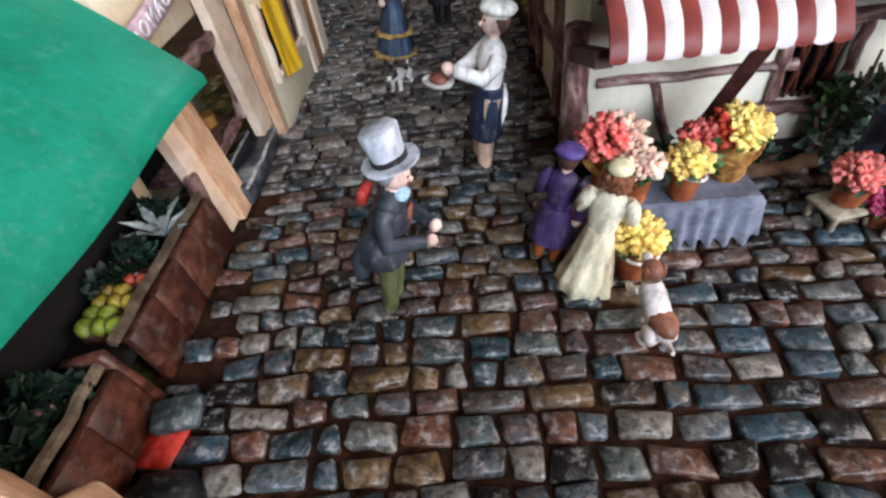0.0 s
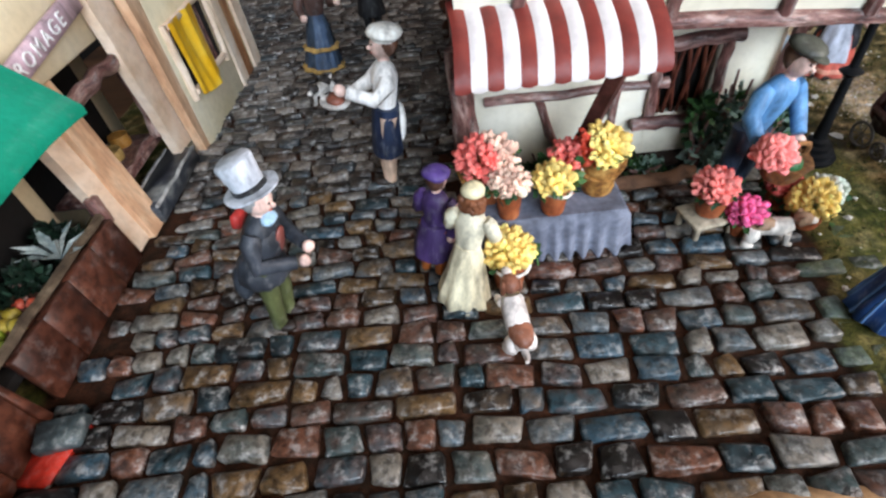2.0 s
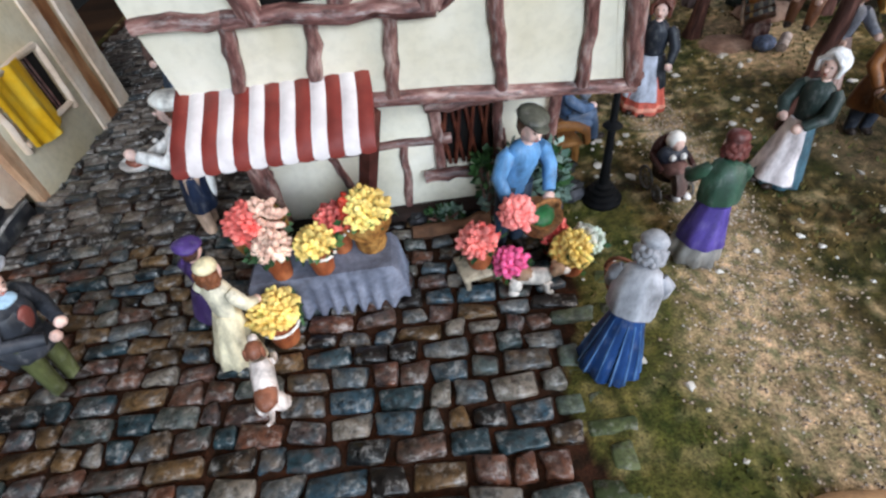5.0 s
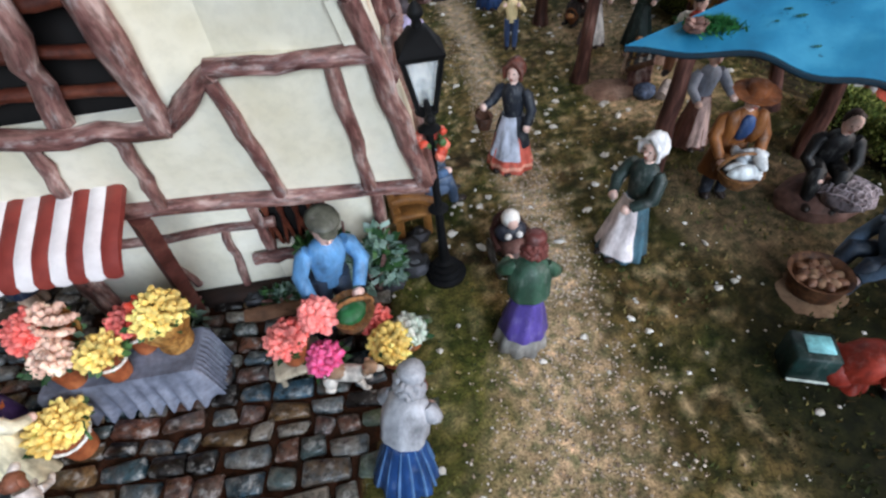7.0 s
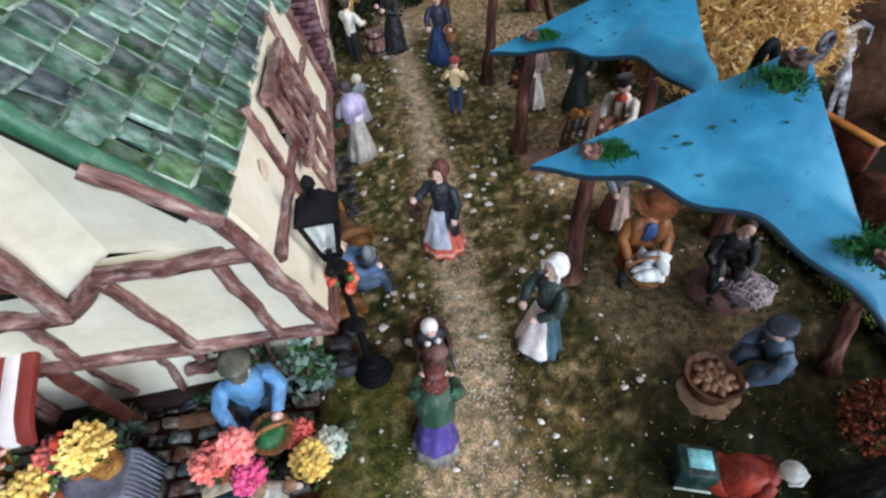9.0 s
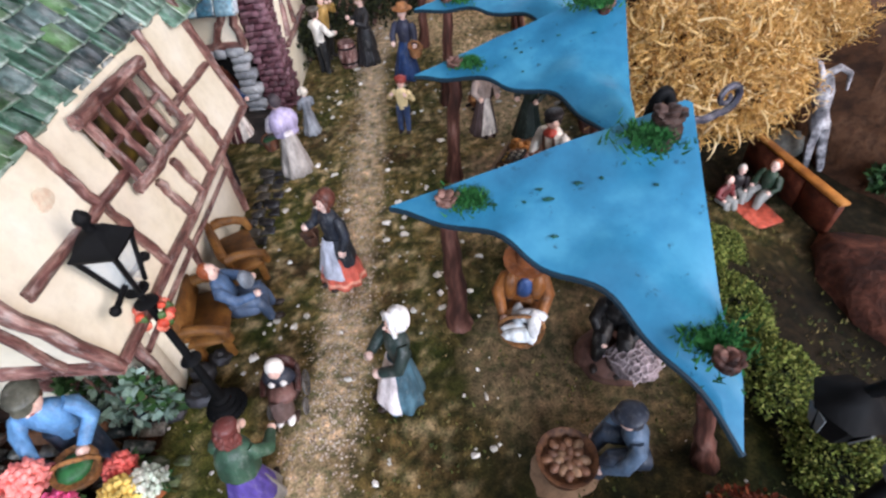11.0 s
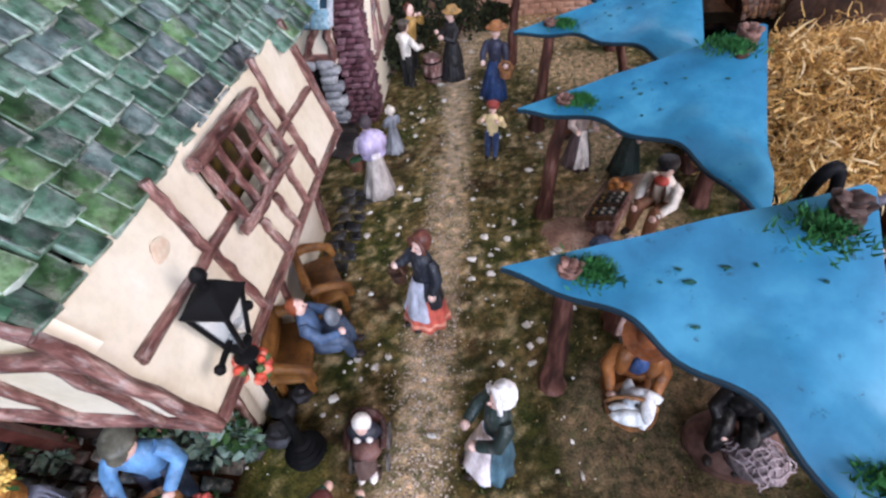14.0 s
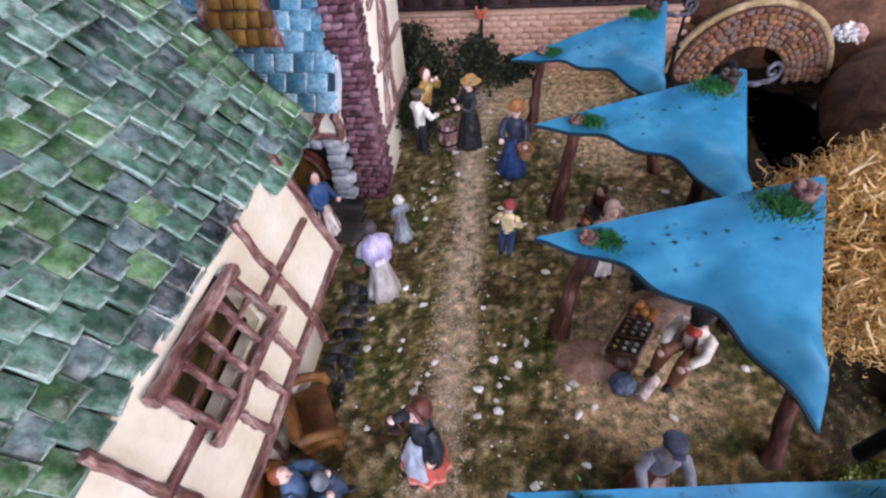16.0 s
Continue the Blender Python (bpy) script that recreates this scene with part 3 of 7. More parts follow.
for nm, a, b, r in (("head", (RX(13.3) + 0.45, 22.7, 13.3), (RX(13.1) + 0.45, 28.1, 13.05), 0.48), ("sill", (RX(10.2) + 0.5, 22.9, 10.25), (RX(10) + 0.5, 28.8, 9.95), 0.45), ("jamb", (RX(13) + 0.4, 23.0, 13.3), (RX(10) + 0.4, 23.4, 10.2), 0.3),
                    ("jamb", (RX(13) + 0.4, 27.8, 13.1), (RX(10) + 0.4, 28.3, 10.0), 0.3), ("transom", (RX(11.7) + 0.3, 23.0, 11.8), (RX(11.7) + 0.3, 28.1, 11.6), 0.24), ("bar", (RX(13) + 0.35, 24.2, 13.3), (RX(10) + 0.35, 24.6, 10.1), 0.28),
                    ("bar", (RX(13) + 0.35, 25.3, 13.3), (RX(10) + 0.35, 25.7, 10.1), 0.28), ("bar", (RX(13) + 0.35, 26.6, 13.2), (RX(10) + 0.35, 27.0, 10.1), 0.28)):
    part(nm, timber(a, b, r * 0.72, DARKWOOD, 0.05), sw)

stain = Shape().ball((RX(12.2) + 0.02, 19.75, 12.2), (0.035, 0.42, 0.5), surf("pink_stain", ("d2b49a", "dccab2", "ddd5c0"), 0.7, 260, 500, 0.5, 0.1), 18, 8, 0.16)
hpart("wall_stain", stain, "pinkish stained patch of plaster")

# lattice window by the flower seller
lw = part("lattice_window", Shape().box((17.68, 20.62, 4.1), (2.5, 0.2, 3.2), INSIDE, bev=0.03), house, "small dark window with diagonal lattice", (-15, -27, 0))
for nm, a, b, r in (("head", (16.0, 19.75, 5.75), (19.5, 19.7, 5.85), 0.3), ("sill", (15.6, 19.6, 2.35), (19.1, 19.55, 2.35), 0.3), ("jamb", (16.4, 19.85, 2.4), (16.35, 19.85, 5.7), 0.24), ("jamb", (19.05, 19.85, 2.4), (19.1, 19.85, 5.7), 0.24)):
    part(nm, timber(a, b, r, DARKWOOD, 0.06), lw)
for k in range(4):
    part("lattice_bar", Shape().tube([(16.5 + 0.62 * k, 20.15, 2.5), (16.9 + 0.62 * k, 20.15, 5.5)], 0.09, REDWOOD, 6), lw)
    part("lattice_bar", Shape().tube([(16.9 + 0.62 * k, 20.2, 2.5), (16.5 + 0.62 * k, 20.2, 5.5)], 0.09, REDWOOD, 6), lw)

# roof
TILE = surf("green_tile", ("16281f", "243d31", "365646", "486c5a", "628474", "8ea49a"), 0.34, 130, 330, 1.0, 0.6, each=0.34, coat=0.14, dry=0.14, depth=0.0007, rim=0.7)
SLATE = surf("slate_tile", ("161f20", "263436", "3a4c4c", "546a68", "7a8e8a"), 0.32, 130, 330, 1.0, 0.6, each=0.34, coat=0.14, dry=0.14, depth=0.0007, rim=0.7)
LIME = surf("mossy_tile", ("162c18", "264426", "3a5e38", "52764c", "769a72"), 0.36, 130, 330, 1.0, 0.6, each=0.34, coat=0.12, dry=0.14, depth=0.0007, rim=0.7)
TILEEDGE = surf("tile_edge", ("3a5a48", "5c7c6a", "8ca698", "c0ccc4"), 0.4, 150, 420, 0.8, 0.35, each=0.35, coat=0.2)
SLOPE = math.atan2(RIDGE_Z - EAVE_Z, EAVE_X - RIDGE_X)
rb = Shape()
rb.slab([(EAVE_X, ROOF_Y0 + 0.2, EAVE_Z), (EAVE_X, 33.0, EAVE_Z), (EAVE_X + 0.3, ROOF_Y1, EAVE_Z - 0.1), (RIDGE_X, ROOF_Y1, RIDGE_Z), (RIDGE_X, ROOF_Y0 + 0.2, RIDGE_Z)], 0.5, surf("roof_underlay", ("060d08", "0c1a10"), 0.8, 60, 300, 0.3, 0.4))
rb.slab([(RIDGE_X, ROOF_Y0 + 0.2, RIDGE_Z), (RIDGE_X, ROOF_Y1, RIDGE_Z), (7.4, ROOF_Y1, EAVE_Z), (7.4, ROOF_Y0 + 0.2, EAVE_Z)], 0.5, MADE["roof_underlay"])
roof = hpart("roof", rb, "steep roof of uneven glossy green tiles")
tile_me = []
for k in range(12):
    s = Shape()
    s.box((0, 0, 0), (random.uniform(1.16, 1.3), random.uniform(0.98, 1.08), 0.2), (TILE, LIME, SLATE)[k // 4], bev=0.095, skew=0.1)
    worn = s.slot(TILEEDGE)
    for i, f in enumerate(s.f):
        mid = sum((Vector(s.v[j]) for j in f), Vector()) / len(f)
        if len(f) == 4 and 0.02 < mid.z and (mid.x > 0.5 or (k % 2 and mid.y > 0.42) or (k % 4 > 1 and mid.y < -0.42)):
            s.s[i] = worn
    tile_me.append(s.mesh("roof_tile"))
rows = int(math.hypot(RIDGE_Z - EAVE_Z, EAVE_X - RIDGE_X) / 0.97)
for i in range(-1, rows + 2):
    d = -0.12 + i * 0.97
    y = ROOF_Y0 + (0.5 if i % 2 else 0.0)
    while y < ROOF_Y1 - 0.4:
        x, z = EAVE_X - d * math.cos(SLOPE), EAVE_Z + d * math.sin(SLOPE)
        if i >= 0 or y > 32.4:
            kind = 1 if random.random() < (0.7 if y > 35.2 else 0.22 + 0.5 * noise.noise(Vector((x * 0.25, y * 0.2, 3)))) else (2 if random.random() < 0.22 else 0)
            part("roof_tile", tile_me[4 * kind + random.randrange(4)], roof, "", (x + 0.1, y + 0.45, z + 0.16), (random.uniform(-4, 4), math.degrees(SLOPE) - 4.5 + random.uniform(-3, 3), random.uniform(-3, 3)))
        y += random.uniform(1.04, 1.16)
GREENEDGE = paint("2a5a40", 0.4)
hpart("verge_trim", Shape().tube(wavy((EAVE_X + 0.1, ROOF_Y0 + 0.1, EAVE_Z + 0.1), (RIDGE_X, ROOF_Y0 + 0.1, RIDGE_Z + 0.1), 8, 0.06), 0.3, GREENEDGE, 8, 0.8, 0.1), "green painted roof verge")

# striped awning over the flower stall
stall = thing("striped_awning", (11, 15.5, 0), 0, "red-brown and white striped scalloped awning on dark posts", "awning")
REDSTRIPE, WHITESTRIPE = surf("red_stripe", ("6a2822", "7a3029", "86392f"), 0.45, 90, 500, 0.3, 0.1), surf("white_stripe", ("c6bcba", "d4cbc9", "ddd6d4"), 0.5, 90, 500, 0.3, 0.05)
NS = 13


def awn(u, v):
    """u across from lane to square, v from the back top to the scalloped front."""
    x = 7.9 + u * 6.4
    y, z = 17.1 - 2.95 * v + 0.3 * max(0.0, v - 0.8) ** 2, 9.15 - 1.15 * v ** 1.5 - 2.2 * max(0.0, v - 0.8) ** 1.3
    return (x - 11 + 0.1 * math.sin(v * 3), y - 15.5, z)


for k in range(NS):
    s = Shape()
    s.sheet(lambda u, v, k=k: Vector(awn((k + u) / NS, v)) + Vector((0, 0, 0.05 * math.sin(math.pi * u) - (0.12 * math.sin(math.pi * u) if v > 0.99 else 0))), 6, 12, 0.22, WHITESTRIPE if k % 2 else REDSTRIPE)
    part("stripe", s, stall, "white stripe" if k % 2 else "red-brown stripe")
POSTWOOD = surf("stall_post_wood", ("3a1c16", "58302a", "6d443a"), 0.5, 90, 500, 0.6, 0.4)
for a, b in (((14.1, 16.6, 7.6), (12.4, 18.9, 0.0)), ((8.1, 15.4, 7.1), (8.2, 19.6, 5.6))):
    part("post", Shape().tube([(a[0] - 11, a[1] - 15.5, a[2]), (b[0] - 11, b[1] - 15.5, b[2])], 0.38, POSTWOOD, 4, 1.0), stall)

# ---- the cheese and greengrocer shop on the other side of the lane ----
BEIGEWOOD = surf("beige_timber", ("b08260", "cda07c", "e0bc9a"), 0.55, 110, 420, 0.6, 0.25, stretch=(1, 1, 0.3))
RUSTWOOD = surf("rust_timber", ("7e4a28", "a06a42", "bf8c62"), 0.55, 110, 420, 0.6, 0.3, stretch=(1, 1, 0.3))
PALE = surf("pale_plaster", ("cdb994", "dac8a6", "e4d6ba"), 0.75, 24, 260, 0.4, 0.1)
PLANK = surf("red_plank", ("2a140e", "48261a", "643828", "7f5a48"), 0.4, 60, 300, 0.7, 0.6, each=0.2, coat=0.1, dry=0.08)
PALEBOARD = surf("pale_board", ("d2b294", "e2c8ae", "ecd8c4"), 0.5, 60, 300, 0.4, 0.12)
shop = thing("shop_building", (-10, 20, 0), 0, "cream timbered shop with beige posts and a green awning", "house")


def spart(name, shape, label="", parent=None):
    return part(name, shape, parent or shop, label, (10, -20, 0) if parent is None else (0, 0, 0))


for c, s in (((-7.0, 32.0, 6), (1.6, 12.2, 13)), ((-11.2, 22.0, 6), (0.8, 9.0, 13)), ((-8.7, 21.6, 9.8), (2.2, 8.6, 5.0)), ((-10.4, 11, 6), (0.8, 14.0, 13)), ((-9.5, 3.3, 4), (5.5, 1.2, 9))):
    spart("wall", Shape().box(c, s, PALE, bev=0.1), "pale cream plaster wall")
for a, b, r, w, m in (((-6.95, 18.0, 0.0), (-8.5, 18.2, 9.5), 0.36, 2.0, PALEBOARD), ((-6.75, 18.95, 0.0), (-8.25, 19.2, 9.5), 0.4, 1.6, BEIGEWOOD), ((-6.85, 24.85, 0.95), (-7.05, 24.0, 11.0), 0.42, 2.2, PALEBOARD), ((-6.35, 26.0, 0.0), (-6.35, 25.4, 11.0), 0.4, 1.7, BEIGEWOOD),
                      ((-6.05, 34.2, 0.0), (-6.05, 33.6, 11.0), 0.4, 1.5, PALEBOARD), ((-6.05, 35.4, 0.0), (-6.05, 34.8, 11.0), 0.35, 1.7, RUSTWOOD), ((-6.0, 37.4, 0.0), (-6.0, 36.8, 11.0), 0.4, 2.0, PALEBOARD)):
    lo = [Vector(q) for q in wavy((a[0], a[1] - r * w, a[2]), (b[0], b[1] - r * w, b[2]), 8, 0.07)]
    hi = [Vector(q) for q in wavy((a[0], a[1] + r * w, a[2]), (b[0], b[1] + r * w, b[2]), 8, 0.07)]
    for q in lo + hi:
        q.x = a[0] + (b[0] - a[0]) * (q.z - a[2]) / (b[2] - a[2]) + (0.1 if m is BEIGEWOOD else 0.0)
    spart("post", Shape().slab(lo[:1] + hi + lo[:0:-1], 0.5, m), "flat pale pinkish-beige timber board")
for a, b, r in (((-6.2, 4.6, 0.0), (-7.6, 4.4, 9.0), 0.7),):
    spart("post", Shape().tube(wavy(a, b, 7, 0.1), r, BEIGEWOOD, 7, 1.0, 0.1), "beige painted timber post")
for a, b, r in (((-7.6, 18.8, 6.2), (-7.4, 24.6, 6.4), 0.42), ((-8.0, 19.2, 2.1), (-8.0, 24.4, 2.0), 0.3), ((-8.2, 19.0, 2.2), (-8.4, 19.2, 6.4), 0.35), ((-7.6, 24.0, 2.2), (-7.6, 24.2, 6.3), 0.35)):
    spart("window_timber", timber(a, b, r, DARKWOOD, 0.1), "dark window timber")
spart("display_floor", Shape().box((-9.2, 21.6, 1.9), (3.0, 6.0, 0.3), DARKWOOD, bev=0.08))
spart("display_back", Shape().box((-10.6, 21.6, 4.4), (0.4, 6.4, 5.0), INSIDE, bev=0.05))
spart("step", Shape().box((-7.2, 21.9, 0.5), (1.6, 5.4, 1.0), surf("slate_step", ("1b1d22", "33363c", "80807c"), 0.35, 60, 260, 0.6, 0.4), bev=0.12, skew=0.05), "worn dark slate step")
SCUFF = surf("scuffed_edge", ("6a6a68", "a4a29e", "c8c6c2"), 0.6, 120, 500, 0.5, 0.4)
for x in (-6.45, -7.95):
    spart("step_edge", Shape().tube(wavy((x, 19.3, 1.0), (x, 24.5, 1.0), 9, 0.04), 0.09, SCUFF, 6, 1, 0.2), "whitish worn edge of the step")
spart("counter_end", Shape().box((-7.5, 17.3, 1.6), (0.5, 0.6, 3.2), DARKWOOD, bev=0.1))
for k in range(4):
    y = 16.1 - k * 1.78
    spart("plank", Shape().box((-7.0, y, 1.15), (0.35, 1.77, 2.3), PLANK, (0, -6, 0), 0.03, 0.02), "red-brown stained plank")
for k in range(2):
    y = 7.9 - k * 1.78
    spart("plank", Shape().box((-6.9, y, 1.15), (0.35, 1.77, 2.3), PLANK, (0, -6, 0), 0.03, 0.02), "red-brown stained plank")
spart("divider", Shape().box((-7.6, 9.0, 1.35), (1.6, 0.35, 2.7), PLANK, (0, -14, 0), 0.08), "dark divider board")
for y0, y1 in ((9.6, 17.0), (4.6, 8.8)):
    spart("ledge", Shape().tube(wavy((-7.35, y0, 2.45), (-7.35, y1, 2.45), 8, 0.05), 0.19, surf("worn_ledge", ("3a2e24", "5c4c3c", "7d6c58"), 0.5, 90, 400, 0.6, 0.4), 6, 1.0, 0.1), "worn wooden ledge")
# Near-black sheet and floor put where the awning's shade lies.
spart("produce_back", Shape().box((-9.75, 10.4, 4.0), (0.3, 12.6, 5.4), INSIDE, bev=0.05), "near-black sheet added as shade behind the produce")
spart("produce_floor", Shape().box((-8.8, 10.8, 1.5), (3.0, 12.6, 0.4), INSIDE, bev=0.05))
spart("corner_post", Shape().box((-5.6, 4.4, 1.6), (1.6, 1.4, 3.2), BEIGEWOOD, (0, 0, 30), 0.2, 0.1), "beige corner timber")
GREENCLOTH = surf("green_canvas", ("006a52", "007e62", "088c70"), 0.5, 25, 420, 0.5, 0.14, coat=0.1, dry=0.04, shine=0.2)
spart("awning", Shape().sheet(lambda u, v: (-10.4 + v * 5.85, 16.3 - u * 13.5, 12.2 - v * 4.6 + 0.35 * math.sin(math.pi * v) + 0.12 * math.sin(u * 9) * v), 18, 12, 0.3, GREENCLOTH), "smooth bright green awning")
spart("awning_rail", timber((-8.9, 16.5, 5.6), (-8.4, 4.0, 5.6), 0.3, DARKWOOD), "dark rail under the awning")

# shuttered window with yellow curtain
yw = part("yellow_window", Shape().box((-6.2, 29.5, 4.7), (0.25, 4.6, 3.6), INSIDE, bev=0.05), shop, "window with a mustard-yellow curtain", (10, -20, 0))
YEL = surf("mustard_cloth", ("d89a14", "eeb420", "f6ca48"), 0.4, 60, 400, 0.3, 0.08, coat=0.15)


def curtain(u, v):
    """Cloth drawn over the near side of the opening, bellied out over the sill."""
    y = 26.4 + u * (3.7 - 0.3 * v) + 0.25 * v
    fold = 0.1 * math.sin(u * 11 + 1.5 * v) + 0.06 * math.sin(u * 23)
    return (-5.72 + fold + 0.3 * v * v * math.sin(math.pi * u), y, 6.75 - (3.75 + 0.35 * math.sin(math.pi * u)) * v)


part("curtain", Shape().sheet(curtain, 26, 12, 0.1, YEL), yw, "mustard-yellow gathered curtain")
for a, b in (((-5.95, 26.6, 3.1), (-5.95, 32.0, 3.0)), ((-5.95, 26.6, 6.6), (-5.95, 32.0, 6.6)), ((-6.05, 26.5, 2.7), (-6.05, 26.5, 6.7)), ((-5.9, 32.0, 2.6), (-5.9, 32.0, 6.6))):
    part("frame", Shape().tube(wavy(a, b, 5, 0.06), 0.2, PALEBOARD, 7, 1, 0.1), yw)
for k in range(4):
    part("lattice_bar", Shape().tube([(-6.0, 30.0 + 0.34 * k, 2.9), (-6.0, 30.0 + 0.34 * k - 0.3, 6.3)], 0.06, DARKWOOD, 5), yw)


# ---- the blue-roofed building beyond ----
BLUETILE = surf("blue_tile", ("2a566c", "407890", "6098b0", "94b8c6"), 0.38, 120, 420, 0.7, 0.5, each=0.4, coat=0.1, dry=0.2, rim=0.8)
BRICKTONE = surf("purple_brick", ("40242c", "58343c", "704a54", "8a6a72"), 0.55, 90, 400, 0.8, 0.5, each=0.5, dry=0.12)
GREYSTONE = surf("grey_ashlar", ("7a7f86", "a0a6ac", "c6cacc"), 0.55, 90, 380, 0.7, 0.4, each=0.4)
blue = thing("blue_roofed_house", (17, 50, 0), 0, "stone and timber house with blue tiled roof and brick chimney", "house")


def bpart(name, shape, label="", parent=None, turn=(0, 0, 0), at=None):
    off = (-17, -50, 0) if parent is None else (0, 0, 0)
    if at is not None:
        off = tuple(a + b for a, b in zip(off, at))
    return part(name, shape, parent or blue, label, off, turn)


bpart("south_wall", Shape().box((15.4, 48.3, 7.2), (10.0, 0.8, 3.6), CREAM, bev=0.1), "cream plaster band under the eave")
bpart("east_wall", Shape().box((22.4, 56.0, 9.5), (0.8, 10.0, 19.0), CREAM, bev=0.1), "cream timbered east wall")
bpart("west_core", Shape().box((15.5, 55.8, 7), (12.6, 11, 14), INSIDE, bev=0.2))
for a, b, r in (((10.5, 47.8, 6.0), (20.4, 47.8, 6.0), 0.35), ((18.0, 47.8, 6.1), (19.5, 47.8, 8.8), 0.32), ((20.2, 47.8, 6.0), (20.1, 47.8, 9.0), 0.35), ((15.5, 47.8, 6.0), (15.4, 47.8, 8.8), 0.3),
                ((22.9, 51.2, 9.5), (22.9, 60, 9.6), 0.33), ((22.9, 51.2, 14.0), (22.9, 60, 14.0), 0.33), ((22.9, 51.5, 5), (22.9, 53.5, 9.5), 0.3), ((22.9, 52.5, 9.6), (22.9, 54.5, 14), 0.3), ((22.9, 55.0, 5), (22.9, 55.1, 18), 0.3), ((22.9, 51.0, 4.5), (22.9, 60, 4.6), 0.33)):
    bpart("beam", timber(a, b, r, DARKWOOD))
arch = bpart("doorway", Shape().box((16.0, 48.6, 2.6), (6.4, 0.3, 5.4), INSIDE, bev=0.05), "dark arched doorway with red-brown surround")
for k in range(9):
    for side_x in (19.6, 12.2):
        part("ashlar", Shape().box((side_x + (0.12 if k % 2 else -0.12), 47.9, 0.36 + 0.66 * k), (random.uniform(1.25, 1.5) + (0.35 if k % 2 else 0), 1.1, 0.62), GREYSTONE, (0, 0, random.uniform(-3, 3)), 0.13, 0.05), arch)
for k in range(8):
    part("ashlar", Shape().box((12.6 + k * 0.95, 47.9, 5.6), (0.9, 1.2, 0.7), GREYSTONE, (0, random.uniform(-4, 4), 0), 0.12, 0.05), arch)
for w, z, mm in ((4.6, 4.9, REDWOOD), (3.9, 4.5, DARKWOOD)):
    part("arch_ring", Shape().tube([(16 + w / 2 * math.cos(a), 48.2, 2.0 + (z - 2.2) * math.sin(a)) for a in np.linspace(0, math.pi, 15)], 0.3, mm, 7), arch)
part("door_leaf", Shape().box((16.0, 48.4, 2.2), (3.4, 0.3, 4.2), surf("old_door", ("4a3512", "6d5420", "2c1d0c"), 0.6, 60, 300, 0.6, 0.4, stretch=(6, 1, 1)), bev=0.1), arch, "worn brown plank door")
for k in range(3):
    bpart("doorstep", Shape().box((18.6 + 0.8 * k, 46.6 - 1.4 * k, 0.25 - 0.12 * k), (5.0 - k, 1.9, 0.5), surf("step_stone", ("1c1a1a", "34302e", "56504c"), 0.5, 60, 300, 0.7, 0.5), (0, 0, -14 * k), 0.2, 0.15), "worn dark stone step")
chim = bpart("chimney", Shape().box((21.5, 49.9, 9.5), (2.0, 2.6, 19.4), surf("mortar", ("38222a", "54363e"), 0.8, 60, 300, 0.4, 0.3), bev=0.1), "purple-brown brick chimney stack")
brick_me = [Shape().box((0, 0, 0), (random.uniform(0.76, 0.86), 0.36, 0.46), BRICKTONE, bev=0.09, skew=0.08).mesh("brick") for _ in range(4)]
for j in range(36):
    z = 0.3 + j * 0.52
    flare = max(0, 6 - z) * 0.07
    for k in range(3):
        part("brick", random.choice(brick_me), chim, "", (20.75 - flare * 0.4 + (k + (0.35 if j % 2 else 0)) * (0.72 + flare * 0.2), 48.5 - flare, z), (0, 0, random.uniform(-3, 3)))
    for k in range(3):
        part("brick", random.choice(brick_me), chim, "", (22.5 + flare * 0.5, 48.8 + (k + (0.5 if j % 2 else 0)) * 0.85, z), (0, 0, 90 + random.uniform(-3, 3)))
broof = bpart("roof", Shape().slab([(9.0, 46.9, 8.8), (20.7, 46.9, 8.8), (20.9, 53.4, 20.0), (9.0, 53.4, 20.0)], 0.5, surf("blue_underlay", ("12303f", "1f4c63"), 0.6, 60, 300, 0.3, 0.3)), "steep blue tiled roof")
bt = [Shape().box((0, 0, 0), (random.uniform(1.3, 1.5), random.uniform(1.3, 1.45), 0.25), BLUETILE, bev=0.09, skew=0.06).mesh("roof_tile") for _ in range(5)]
BS = math.degrees(math.atan2(11.2, 6.5))
for i in range(9):
    for k in range(9):
        x = 20.2 - k * 1.42 - (0.6 if i % 2 else 0)
        d = 0.4 + i * 1.3
        if 12.2 < x < 17.0 and 4.6 < d < 9.6 and x - 12.2 > 0:
            continue
        part("roof_tile", random.choice(bt), broof, "", (x, 46.7 + d * math.cos(radians(BS)), 9.0 + d * math.sin(radians(BS))), (BS - 6 + random.uniform(-3, 3), random.uniform(-3, 3), 0))
part("dormer", Shape().slab([(11.8, 48.3, 12.6), (17.6, 48.3, 12.6), (15.2, 51.6, 19.6), (12.0, 51.6, 19.6)], 0.4, DARKWOOD), broof, "dark-framed dormer with brown shingles")
SHINGLE = surf("brown_shingle", ("3a2208", "6d4d18", "8f6f2c"), 0.6, 90, 400, 0.6, 0.4, each=0.4)
for i in range(5):
    for k in range(5 - i // 2):
        part("shingle", Shape().box((0, 0, 0), (0.85, 0.2, 0.95), SHINGLE, bev=0.08, skew=0.04), broof, "", (13.0 + k * 0.9 + 0.2 * i, 48.2 + 0.42 * i, 13.3 + 1.0 * i), (-22, 0, 0))
part("verge", timber((20.9, 46.8, 8.8), (20.9, 53.2, 20), 0.25, surf("lead_verge", ("8b96a0", "b5bcc4"), 0.5, 60, 300, 0.4, 0.3)), broof, "grey roof verge")

# ---- brick wall, bridge and hollow beyond the market ----
SANDBRICK = surf("sand_brick", ("a67e68", "b58e78", "c29e88"), 0.75, 60, 400, 0.6, 0.35, each=0.35)
